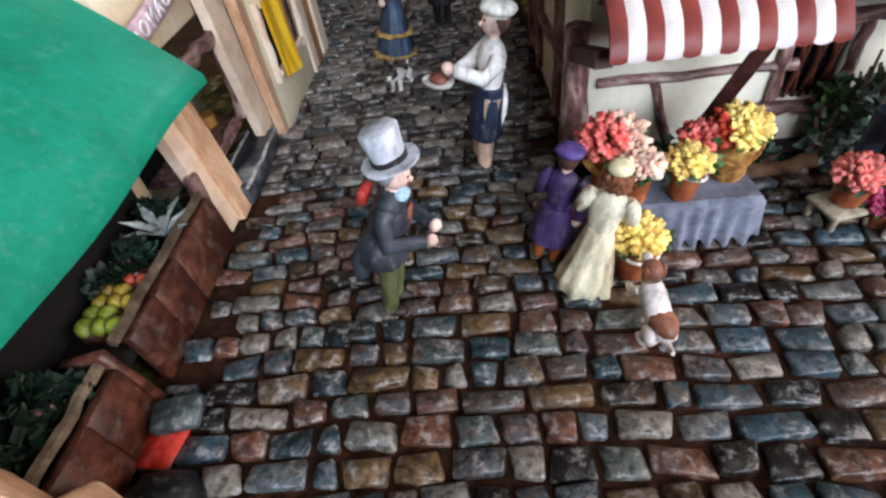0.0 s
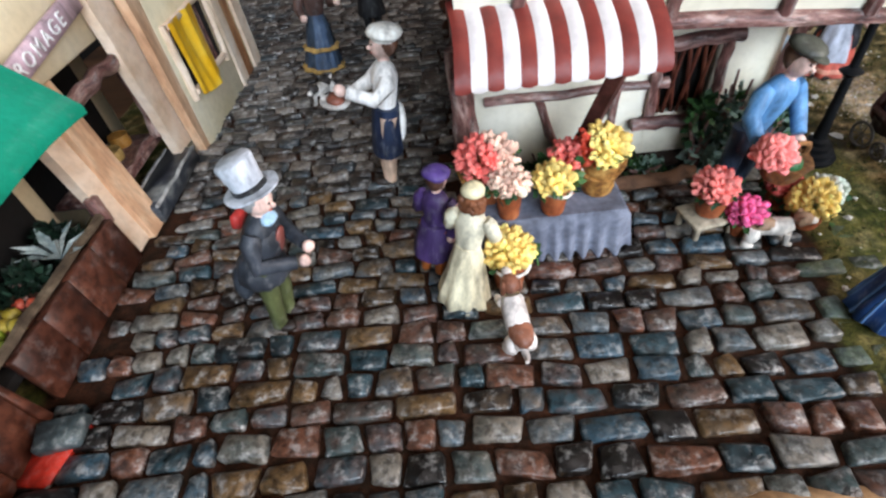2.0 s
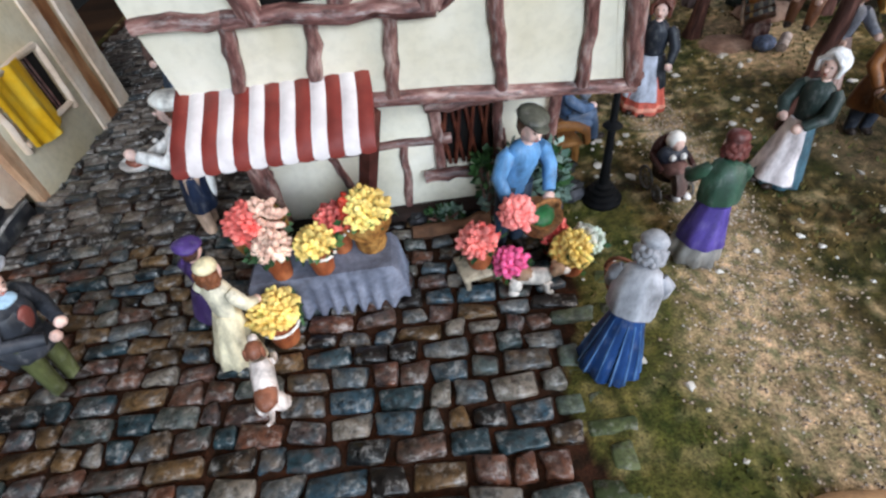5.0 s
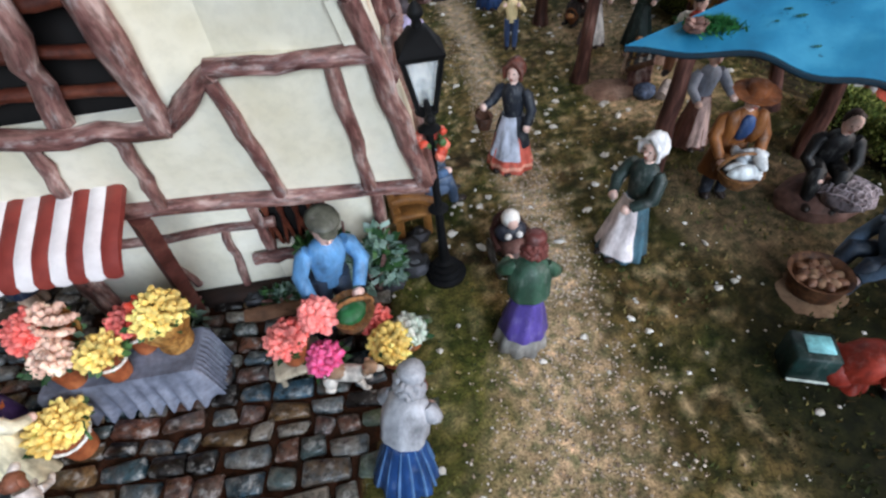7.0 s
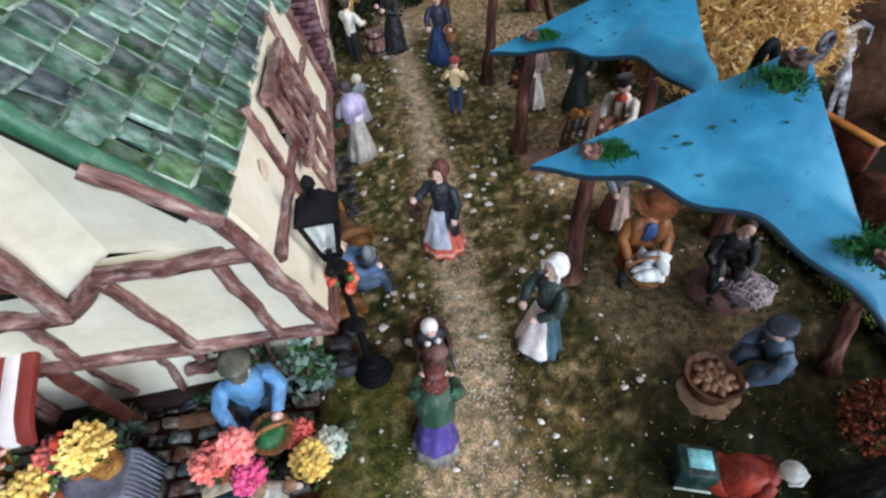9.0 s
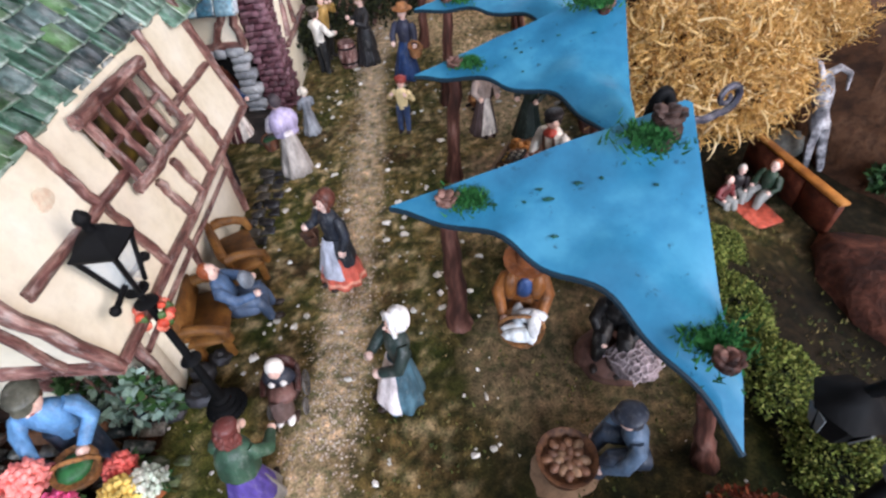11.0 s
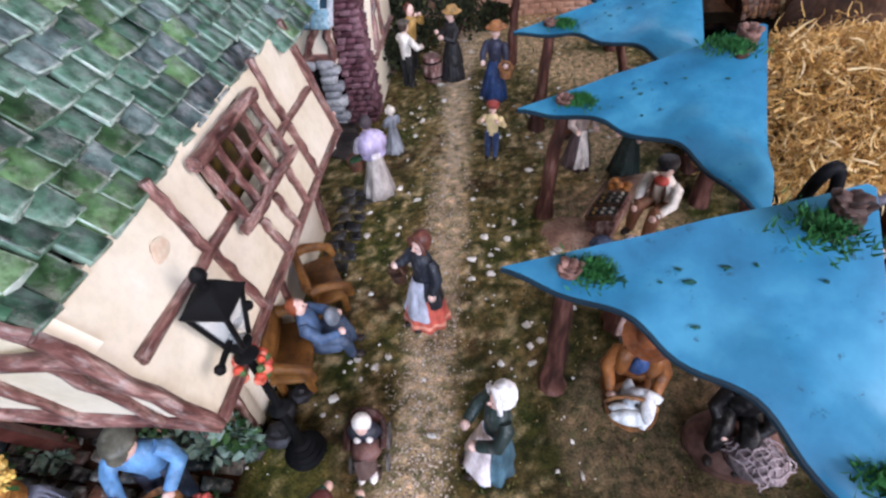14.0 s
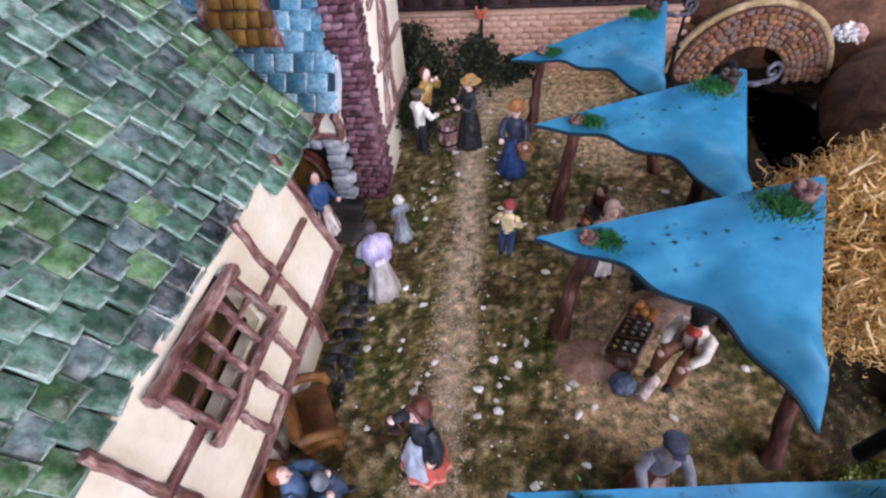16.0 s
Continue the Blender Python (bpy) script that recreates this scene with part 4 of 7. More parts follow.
bwall = solo("wall_far", Shape().box((33, 71.8, 2.6), (34, 0.9, 6.4), surf("far_mortar", ("a07c66", "b28e76"), 0.85, 60, 300, 0.3, 0.3), bev=0.1), label="low sand-coloured brick wall beyond the market", category="wall", kind="structure")
sb_me = [Shape().box((0, 0, 0), (1.25, 0.4, 0.55), SANDBRICK, bev=0.07, skew=0.05).mesh("brick") for _ in range(3)]
for j in range(9):
    for k in range(25):
        part("brick", random.choice(sb_me), bwall, "", (17.0 + 1.34 * (k + (0.5 if j % 2 else 0)), 71.42, 0.4 + 0.64 * j), (0, 0, random.uniform(-2, 2)))
solo("wall_coping", Shape().box((33, 71.7, 6.0), (34.4, 1.1, 0.4), surf("coping", ("9a7a64", "b08e78"), 0.7, 60, 300, 0.4, 0.3), bev=0.12), label="flat stone coping along the brick wall", category="wall", kind="structure")
BRSTONE = surf("bridge_stone", ("4a2e1e", "80543a", "6e5c54", "966a44", "5c3c2a"), 0.75, 70, 330, 0.8, 0.5, each=0.5)
bridge = thing("stone_bridge", (57, 72, 0), 0, "arched model bridge of small brown stones with a tan coping", "bridge")
part("spandrel", Shape().sheet(lambda u, v: ((3.7 + 3.9 * v) * math.cos(math.pi * u), -2.3, -1.0 + (3.7 + 3.9 * v) * math.sin(math.pi * u)), 30, 4, 0.2, surf("bridge_mortar", ("3a2418", "5c4030"), 0.9, 60, 300, 0.5, 0.4), inner=lambda p: p + Vector((0, 2.0, 0))), bridge, "brown mortar between the stones")
for ring in range(7):
    r = 4.0 + 0.53 * ring
    n = int(math.pi * r / 0.78)
    for k in range(n):
        a0 = math.pi * (k + (0.5 if ring % 2 else 0.2) + random.uniform(-0.12, 0.12)) / n
        part("stone", Shape().box((r * math.cos(a0), -2.3, -1.0 + r * math.sin(a0)), (0.48, 0.3, math.pi * r / n * random.uniform(0.78, 0.92)), BRSTONE, (0, -math.degrees(a0), 0), 0.1, 0.07), bridge)
part("vault", Shape().sheet(lambda u, v: (4.0 * math.cos(math.pi * u), -2.2 + 6 * v, -1.0 + 4.0 * math.sin(math.pi * u)), 24, 6, 0.3, BRSTONE), bridge, "shadowed stone vault")
part("coping", Shape().tube([(8.0 * math.cos(a), -1.8, -1.2 + 8.0 * math.sin(a)) for a in np.linspace(0.05, math.pi - 0.05, 24)], 0.36, surf("bridge_coping", ("7c6444", "a08860", "b8a07c"), 0.7, 60, 300, 0.5, 0.4), 8, 1, 0.1), bridge, "tan bowed coping")
part("abutment", Shape().box((-11.0, 1.0, 2.0), (6.0, 3.0, 6.0), BRSTONE, bev=0.4, skew=0.3), bridge)
ROCK = surf("brown_rock", ("3a2418", "5c3e2a", "7c5a44"), 0.85, 30, 160, 1.0, 0.5, depth=0.002)


def boulder(name, at, r, label, m=ROCK, wob=0.16, seg=18):
    s = Shape()
    s.ball((0, 0, 0), r, m, seg, 12, wob)
    return solo(name, s, at, 0, label, "rock")


boulder("rock_face", (73, 58, -5), (12, 16, 11), "large dark brown rock face beside the hollow")
boulder("rock_face", (72, 38, -4), (9, 16, 9), "dark brown rock bank behind the dry bush")
boulder("earth_bank", (30, 88, -2), (44, 11, 11), "dark earth bank behind the brick wall")
boulder("earth_bank", (70, 86, 0), (24, 10, 12), "dark earth bank behind the bridge")
boulder("earth_bank", (2, 74, 0), (12, 12, 10), "dark earth bank at the end of the lane")
POOL = surf("dark_pool", ("050607", "0b0e10"), 0.15, 20, 200, 0.2, 0.2)
solo("dark_hollow", Shape().lathe([(0.1, 0.0), (7.5, 0.0), (8.4, 0.35), (9.0, 0.0)], POOL, (0, 0, 0), 24, 5, 0.06, 1.0, 1.15), (57.5, 62, -2.55), 0, "black glossy hollow of still water", "water", kind="structure")

# ---- street lamps ----
IRON = surf("black_iron", ("050506", "090a0c", "131518"), 0.62, 90, 500, 0.4, 0.2, shine=0.15)
FROST = surf("frosted_lamp_glass", ("6c7072", "868886"), 0.3, 60, 300, 0.1, 0.1)


def cloudy_glass():
    """Thin glass with a little dust on it."""
    m = bpy.data.materials.new("cloudy_glass")
    m.use_nodes = True
    n, link = m.node_tree.nodes, m.node_tree.links.new
    b = n["Principled BSDF"]
    b.inputs["Base Color"].default_value, b.inputs["Roughness"].default_value = (0.62, 0.66, 0.66, 1), 0.2
    clear = n.new("ShaderNodeBsdfTransparent")
    mix = n.new("ShaderNodeMixShader")
    dust = n.new("ShaderNodeTexNoise")
    dust.inputs["Scale"].default_value = 180
    rng = n.new("ShaderNodeMapRange")
    rng.inputs["To Min"].default_value, rng.inputs["To Max"].default_value = 0.1, 0.38
    link(dust.outputs["Fac"], rng.inputs["Value"])
    link(rng.outputs["Result"], mix.inputs["Fac"])
    link(clear.outputs[0], mix.inputs[1])
    link(b.outputs[0], mix.inputs[2])
    link(mix.outputs[0], n["Material Output"].inputs["Surface"])
    return m


CLEAR = cloudy_glass()


def street_lamp(at, label, h=12.3, wreath=True):
    t = thing("street_lamp", at, 0, label, "street lamp", "iron street lamps")
    k = h / 12.3
    part("base", Shape().lathe([(0.92, 0.0), (0.96, 0.18), (0.78, 0.26), (0.8, 0.44), (0.6, 0.52), (0.62, 0.7), (0.42, 0.78), (0.44, 0.95), (0.27, 1.05), (0.22, 1.9)], IRON, seg=18), t)
    part("pole", Shape().tube([(0, 0, 1.8), (0, 0, 4.0 * k), (0, 0, 8.9 * k)], [0.22, 0.17, 0.14], IRON, 10), t)
    for z in (4.1, 7.9, 8.6):
        part("collar", Shape().lathe([(0.2, -0.2), (0.45, 0.0), (0.2, 0.2)], IRON, (0, 0, z * k), 12), t)
    part("crossbar", Shape().tube([(0, -1.25, 9.2 * k - 0.2), (0, 0, 9.2 * k), (0, 1.25, 9.2 * k - 0.2)], 0.11, IRON, 7).ball((0, -1.3, 9.0 * k), 0.2, IRON, 8, 6).ball((0, 1.3, 9.0 * k), 0.2, IRON, 8, 6), t)
    for sx, sy in ((1, 1), (1, -1), (-1, 1), (-1, -1)):
        part("cage_bar", Shape().tube([(0.3 * sx, 0.3 * sy, 8.8 * k), (0.64 * sx, 0.64 * sy, 10.75 * k)], 0.1, IRON, 6), t)
    part("cage_rim", Shape().tube([(0.66 * math.cos(a) * 1.41, 0.66 * math.sin(a) * 1.41, 10.75 * k) for a in (math.pi / 4, 3 * math.pi / 4, 5 * math.pi / 4, 7 * math.pi / 4, 9 * math.pi / 4)], 0.1, IRON, 6), t)
    for q in range(4):
        rot = Matrix.Rotation(q * math.pi / 2, 3, "Z")
        pane = part("pane", Shape().slab([rot @ Vector(p) for p in ((-0.24, -0.29, 8.95 * k), (0.24, -0.29, 8.95 * k), (0.56, -0.6, 10.65 * k), (-0.56, -0.6, 10.65 * k))], 0.04, CLEAR), t, "thin cloudy lamp pane")
        pane.visible_shadow = False
    part("cap", Shape().lathe([(1.06, 10.75 * k), (1.1, 10.85 * k), (0.95, 10.95 * k), (0.42, 11.5 * k), (0.2, 11.55 * k)], IRON, seg=4, tilt=Matrix.Rotation(math.pi / 4, 3, "Z")), t)
    part("finial", Shape().lathe([(0.2, 11.5 * k), (0.15, 11.75 * k), (0.27, 11.9 * k), (0.24, 12.08 * k), (0.06, 12.3 * k)], IRON, seg=10), t)
    if wreath:
        w = Shape()
        for i in range(40):
            a = random.uniform(0, 6.28)
            w.ball((0.5 * math.cos(a), 0.5 * math.sin(a), 7.3 * k + random.uniform(-0.45, 0.45)), random.uniform(0.14, 0.24), random.choice((paint("c04434"), paint("d0705a"), paint("b8402c"), paint("3c5a2c"))), 6, 5)
        part("flower_wreath", w, t, "small wreath of red and pink flowers")
    return t


street_lamp((23.95, 19.0, 0), "black iron street lamp with frosted lantern and flower wreath")
street_lamp((29.4, 70.3, 0), "black iron street lamp by the brick wall", 11.0)
street_lamp((48.6, 67.5, 0), "black iron lamp post before the bridge", 11.0, False)


# ---- flowers ----
LEAF = surf("painted_leaf", ("16301a", "2a4d28", "4a6f3c"), 0.5, 120, 500, 0.4, 0.3, each=0.4)
GREYLEAF = surf("grey_leaf", ("4a6456", "708a7c", "a0b4a8"), 0.5, 120, 500, 0.4, 0.3, each=0.4)
CLAY = surf("terracotta", ("7a3a1e", "9c5430", "b06a40"), 0.6, 90, 400, 0.5, 0.35)
WICKER = surf("wicker", ("6a3f1a", "9a6a32", "bf9150"), 0.6, 160, 600, 0.8, 0.5)


def leaves(s, c, r, n, size, m, up=0.4):
    for _ in range(n):
        d = Vector((random.gauss(0, 1), random.gauss(0, 1), random.gauss(0, 1) + up)).normalized()
        p = Vector(c) + Vector((d.x * r[0], d.y * r[1], d.z * r[2])) * random.uniform(0.55, 1.0)
        a = d.cross(Vector((random.gauss(0, 1), random.gauss(0, 1), random.gauss(0, 1)))).normalized()
        o = (d + 0.6 * Vector((random.gauss(0, 1), random.gauss(0, 1), random.gauss(0, 1)))).normalized() * size
        w = a * size * 0.36
        k = d.cross(a) * size * 0.1
        s.add([p, p + o * 0.5 + w, p + o, p + o * 0.5 - w, p + o * 0.5 - k], [(0, 1, 4), (1, 2, 4), (2, 3, 4), (3, 0, 4)], m)


def blossoms(c, r, cols, n=70, size=0.3):
    s = Shape()
    r = [0.82 * q for q in r]
    heads = [Vector((random.uniform(-0.28, 0.28), random.uniform(-0.28, 0.28), random.uniform(0.0, 0.25))) for _ in range(6)]
    n = int(n * 2.6)
    for i in range(n):
        t = math.acos(1 - 1.45 * (i + 0.5) / n)
        a = i * 2.39996
        p = Vector((math.sin(t) * math.cos(a), math.sin(t) * math.sin(a), math.cos(t))) * random.uniform(0.7, 0.9) + 0.7 * heads[i % 6]
        p = Vector((p.x * r[0], p.y * r[1], p.z * r[2]))
        h = cols[min(max(int((0.5 + 0.55 * p.x / r[0] + 0.25 * noise.noise(p * 1.3)) * len(cols)), 0), len(cols) - 1)]
        tone = ((0, 0, 0), (10, 12, 12), (-8, -14, -12))[i % 3]
        m = paint("%02x%02x%02x" % tuple(min(max(int(h[2 * q:2 * q + 2], 16) + tone[q], 0), 255) for q in range(3)), 0.6, 0.02)
        k = 1.12 * size * random.uniform(0.8, 1.25)
        out = (p - heads[i % 6] * r[0] * 0.6 + Vector((0, 0, 0.12))).normalized().to_track_quat("Z", "Y").to_matrix()
        s.ball(Vector(c) + p, (k * 0.46, k * 0.46, k * 0.66), m, 6, 5, 0.2, out)
    return s


def join(s, other):
    """Adds another shape's geometry to s."""
    n = len(s.v)
    for f, i in zip(other.f, other.s):
        s.f.append([n + j for j in f])
        s.s.append(s.slot(other.mats[i]))
    s.v += other.v


# ---- painted figurines ----
SKIN = "e2bcae"


def figurine(label, at, rz, H=6.3, skirt=None, legs=None, top="333333", sleeve=None, hair="4a2a1c", hat=None, hatc="333333", apron=None, arms=None, lean=0, seated=False, tail=None, shawl=None, extra=None, group="market figurines", skin=SKIN, sway=2.0, tilt=0.0, wide=0.0, hem=0.35, flare=1.0):
    """One painted resin figure, facing -y before it is turned; arms are elbow and hand of each side."""
    s = Shape()
    k = H / 6.4
    P = paint
    dz = -1.55 if seated else 0.0
    if skirt and not seated:
        s.lathe([(1.02, 0.0), (1.18, 0.12), (1.08, 0.7), (0.89, 1.7), (0.7, 2.6), (0.52, 3.35)], P(skirt), (0, 0, 0), 40, 9, 0.09, flare, 0.95 * flare)
        for sx in (-0.35, 0.35):
            s.ball((sx, -1.0, 0.14), (0.24, 0.4, 0.16), P("2a1a12"), 8, 5)
    elif seated:
        for sx in (-0.42, 0.42):
            s.tube([(sx, 0.2, 1.6), (sx * 1.3, -1.3, 1.75), (sx * 1.3, -1.5, 0.9), (sx * 1.3, -1.6, 0.15)], [0.45, 0.42, 0.34, 0.26], P(legs or skirt), 9)
            s.ball((sx * 1.3, -1.9, 0.17), (0.25, 0.48, 0.18), P("20150f"), 8, 5)
        if skirt:
            s.ball((0, -0.5, 1.3), (1.05, 1.3, 0.8), P(skirt), 14, 8, 0.05)
    else:
        for sx in (-0.36, 0.36):
            s.tube([(sx * 1.1, 0, 0.2), (sx * 1.15, -0.06, 1.5), (sx, 0, 3.2)], [0.27, 0.34, 0.42], P(legs or "333333"), 10)
            s.ball((sx * 1.15, -0.2, 0.17), (0.26, 0.5, 0.19), P("20150f"), 8, 5)
    if tail:
        s.lathe([(0.95, 1.5), (0.98, 1.7), (0.8, 2.7), (0.62, 3.4)], P(tail), (0, 0.04, dz), 24, 6, 0.05, 1.08, 0.92)
    up = Shape()
    up.lathe([(0.56, 2.9), (0.52, 3.35), (0.64, 4.1), (0.70, 4.65), (0.52, 5.0), (0.24, 5.25)], P(top), (0, 0, 0), 18, 0, 0, 1.0, 0.74)
    up.tube([(0, 0, 5.0), (0, -0.03, 5.5)], 0.24, P(skin), 8)
    up.ball((0, -0.06, 5.82), (0.47, 0.5, 0.58), P(skin), 14, 10)
    up.ball((0, -0.57, 5.76), (0.09, 0.13, 0.11), P(skin), 6, 5)
    for sx in (-0.17, 0.17):
        up.ball((sx, -0.5, 5.93), (0.06, 0.06, 0.045), P("2a1c18"), 5, 4)
    up.ball((0, -0.5, 5.55), (0.13, 0.07, 0.045), P("a8584a"), 6, 4)
    up.ball((0, 0.14, 5.93), (0.54, 0.5, 0.58), P(hair, 0.6), 12, 8, 0.05)
    hat_from = len(up.v)
    if hat == "top":
        up.lathe([(0.92, 6.2), (1.0, 6.22), (1.02, 6.3), (0.9, 6.3), (0.62, 6.3), (0.6, 6.35)], P(hatc), (0, 0.05, 0), 22)
        up.lathe([(0.62, 6.28), (0.6, 6.5), (0.68, 7.4), (0.62, 7.46), (0.1, 7.46)], P(hatc), (0, 0.05, 0), 22)
        up.lathe([(0.64, 6.32), (0.645, 6.5), (0.6, 6.51)], P("1a1a1c"), (0, 0.05, 0), 20)
    elif hat == "skullcap":
        up.ball((0, 0.12, 6.32), (0.56, 0.58, 0.36), P(hatc), 14, 8)
        for i in range(26):
            a = 0.1 + 3.0 * i / 25
            up.ball((0.52 * math.cos(a), 0.1 + 0.5 * math.sin(a), 5.72 + 0.22 * math.sin(i * 2.4)), 0.19, P(hair, 0.6), 7, 5, 0.1)
    elif hat == "cap":
        up.ball((0, 0.05, 6.28), (0.68, 0.72, 0.26), P(hatc), 14, 8)
        up.ball((0, -0.55, 6.18), (0.4, 0.35, 0.07), P(hatc), 10, 5)
    elif hat == "beret":
        up.ball((0, 0.08, 6.33), (0.76, 0.78, 0.3), P(hatc), 16, 8)
        up.lathe([(0.55, 6.05), (0.56, 6.2), (0.5, 6.22)], P(hatc), (0, 0.05, 0), 14)
    elif hat == "bonnet":
        up.ball((0, 0.16, 6.0), (0.66, 0.62, 0.7), P(hatc), 14, 9, 0.03)
        up.tube([(-0.55, -0.25, 5.5), (-0.6, -0.35, 6.1), (0, -0.35, 6.55), (0.6, -0.35, 6.1), (0.55, -0.25, 5.5)], 0.13, P(hatc), 7)
    elif hat == "straw":
        up.lathe([(0.98, 6.12), (1.02, 6.2), (0.6, 6.28), (0.55, 6.62), (0.4, 6.72), (0.05, 6.74)], P(hatc, 0.7), (0, 0.05, 0), 20, 5, 0.04)
    if tilt:
        rot = Matrix.Rotation(radians(tilt), 3, "X")
        up.v[hat_from:] = [tuple(rot @ (Vector(p) - Vector((0, 0.1, 6.1))) + Vector((0, 0.1, 6.1))) for p in up.v[hat_from:]]
    if shawl:
        up.lathe([(0.82, 3.3), (0.88, 3.5), (0.86, 4.4), (0.64, 5.0), (0.38, 5.25)], P(shawl), (0, 0.08, 0), 24, 7, 0.05, 1.0, 0.85)
    if apron:
        if seated:
            up.ball((0, -0.6, 3.4), (0.7, 0.8, 0.3), P(apron), 12, 6)
        elif skirt:
            half = wide or 0.6

            def lap(u, v):
                z = 3.4 + (hem - 3.4) * v
                r = flare * float(np.interp(z, (0.12, 0.7, 1.7, 2.6, 3.35), (1.18, 1.08, 0.89, 0.7, 0.54))) * 1.09 + 0.05 * math.sin(u * 16) * v
                a = (2 * u - 1) * half * (0.75 + 0.25 * v) - math.pi / 2
                return (r * math.cos(a), 0.95 * r * math.sin(a), z)
            s.sheet(lap, 16, 10, 0.1, P(apron), inner=lambda p: Vector((p.x * 0.88, p.y * 0.88, p.z)))
        else:
            s.lathe([(0.7, 1.45), (0.74, 1.55), (0.7, 2.4), (0.62, 3.5)], P(apron), (0, -0.02, 0), 20, 6, 0.03, 1.2, 0.85)
    arms = arms or (((1.0, -0.1, 3.9), (0.75, -0.9, 3.6)), ((-1.0, -0.1, 3.9), (-0.75, -0.9, 3.6)))
    for side_x, (el, ha) in zip((1, -1), arms):
        up.tube([(0.6 * side_x, 0, 4.85), (0.8 * side_x, 0, 4.62), el, Vector(el).lerp(Vector(ha), 0.8)], [0.25, 0.33, 0.29, 0.23], P(sleeve or top), 9)
        up.ball(ha, 0.22, P(skin), 8, 6)
    if extra:
        extra(up, s)
    up.v = [(x * 0.84, y * 0.84, 5.2 + (z - 5.2) * 0.88) if z > 5.2 and abs(x) < 1.25 and abs(y) < 1.25 else (x, y, z) for x, y, z in up.v]
    if lean:
        rot = Matrix.Rotation(radians(lean), 3, "X")
        up.v = [tuple(rot @ (Vector(p) - Vector((0, 0, 3.0))) + Vector((0, 0, 3.0))) for p in up.v]
    up.v = [(x, y, z + dz) for x, y, z in up.v]
    n = len(s.v)
    for f, i in zip(up.f, up.s):
        s.f.append([n + j for j in f])
        s.s.append(s.slot(up.mats[i]))
    s.v += up.v
    grain = at[0] * 3.1
    s.v = [tuple(Vector(p) + 0.06 * noise.noise_vector(Vector((p[0] * 1.7 + grain, p[1] * 1.7, p[2] * 1.1)))) for p in s.v]
    s.v = [(x * k, y * k, max(z, 0.0) * k) for x, y, z in s.v]
    ob = solo("figurine", s, (0, 0, 0), 0, label, "figurine", group, smooth=60)
    ob.matrix_basis = pose(at[0] * CM, at[1] * CM, (at[2] if len(at) > 2 else 0.0) * CM, 0, sway, 0) @ pose(0, 0, 0, 0, 0, rz)
    return ob


def holding(*items):
    """Adds simple goods to a figure's upper mesh: (kind, place, size, colour)."""
    def put(up, low):
        for kind, c, r, col in items:
            if kind == "ball":
                up.ball(c, r, paint(col), 10, 7, 0.05)
            elif kind == "box":
                up.box(c, r, paint(col), bev=0.08)
            elif kind == "plate":
                up.lathe([(0.1, 0), (r, 0.05), (r * 1.1, 0.14), (0.2, 0.1)], paint(col), c, 14)
            elif kind == "basket":
                up.lathe([(r * 0.7, 0), (r * 0.85, 0.3), (r, 0.75), (r * 1.05, 0.85), (r * 0.9, 0.8), (r * 0.3, 0.55)], paint(col, 0.7, 0.5), c, 16, 16, 0.03)
                up.tube([(c[0] + r * math.cos(a), c[1], c[2] + 0.8 + 0.9 * r * math.sin(a)) for a in np.linspace(0, math.pi, 9)], 0.09, paint(col, 0.7, 0.5), 6)
            elif kind == "stick":
                up.tube([c, r], 0.08, paint(col), 6)
    return put


figurine("painted figurine in pale grey top hat and dark tailcoat", (0.65, 12.5), 80, 6.5, legs="4d5230", top="2b2f36", hat="top", hatc="b4b8c0", hair="8d8d8d", lean=8, arms=(((1.0, -0.3, 3.9), (0.25, -1.4, 3.95)), ((-1.0, -0.2, 3.8), (-0.15, -1.4, 3.7))), tilt=-26,
         extra=holding(("ball", (0, 0.12, 2.75), (0.95, 0.9, 0.85), "2b2f36"), ("ball", (0, 0.0, 4.1), (0.82, 0.68, 0.9), "2b2f36"), ("ball", (0.35, 0.7, 2.3), (0.36, 0.36, 0.85), "30353c"), ("ball", (-0.35, 0.7, 2.3), (0.36, 0.36, 0.85), "30353c"), ("ball", (0, -0.3, 5.1), (0.36, 0.26, 0.16), "9ab8cc"), ("box", (0.55, 0.95, 4.35), (0.7, 0.3, 0.55), "b3322c"), ("ball", (0, -0.58, 4.3), (0.3, 0.12, 0.5), "7a4038")), sway=6)
figurine("painted baker figurine in white shirt, cap and navy apron", (4.4, 21.0), -80, 7.4, legs="c8a890", top="ece6e0", hat="beret", hatc="e2dcd2", hair="6a4330", apron="1c2840", arms=(((0.9, -0.5, 4.1), (0.5, -1.7, 4.4)), ((-0.9, -0.5, 4.0), (-0.4, -1.6, 3.6))),
         extra=holding(("plate", (-0.2, -1.9, 3.5), 0.55, "e4dcd4"), ("ball", (-0.2, -1.9, 3.72), (0.4, 0.35, 0.18), "7c4534"), ("ball", (0, 0.55, 2.6), (0.4, 0.25, 0.9), "e9e5de")), sway=7.5)
figurine("painted girl figurine in cream hat and long cream dress", (7.5, 12.7), 155, 5.3, skirt="d6caaa", top="dcd2b8", hat="skullcap", hatc="d8cba4", hair="6b3d22", arms=(((1.0, -0.3, 3.9), (0.9, -1.0, 4.2)), ((-1.0, -0.3, 3.9), (-0.9, -1.0, 3.4))), sway=8)
figurine("painted boy figurine in purple coat and beret", (6.4, 14.2), 150, 5.0, legs="b4622a", top="3e2a58", tail="3a2852", hat="beret", hatc="43306a", hair="4a2c20", arms=(((1.0, -0.2, 3.8), (0.7, -0.9, 3.5)), ((-1.05, 0.2, 3.8), (-1.0, 0.3, 3.0))), sway=8)
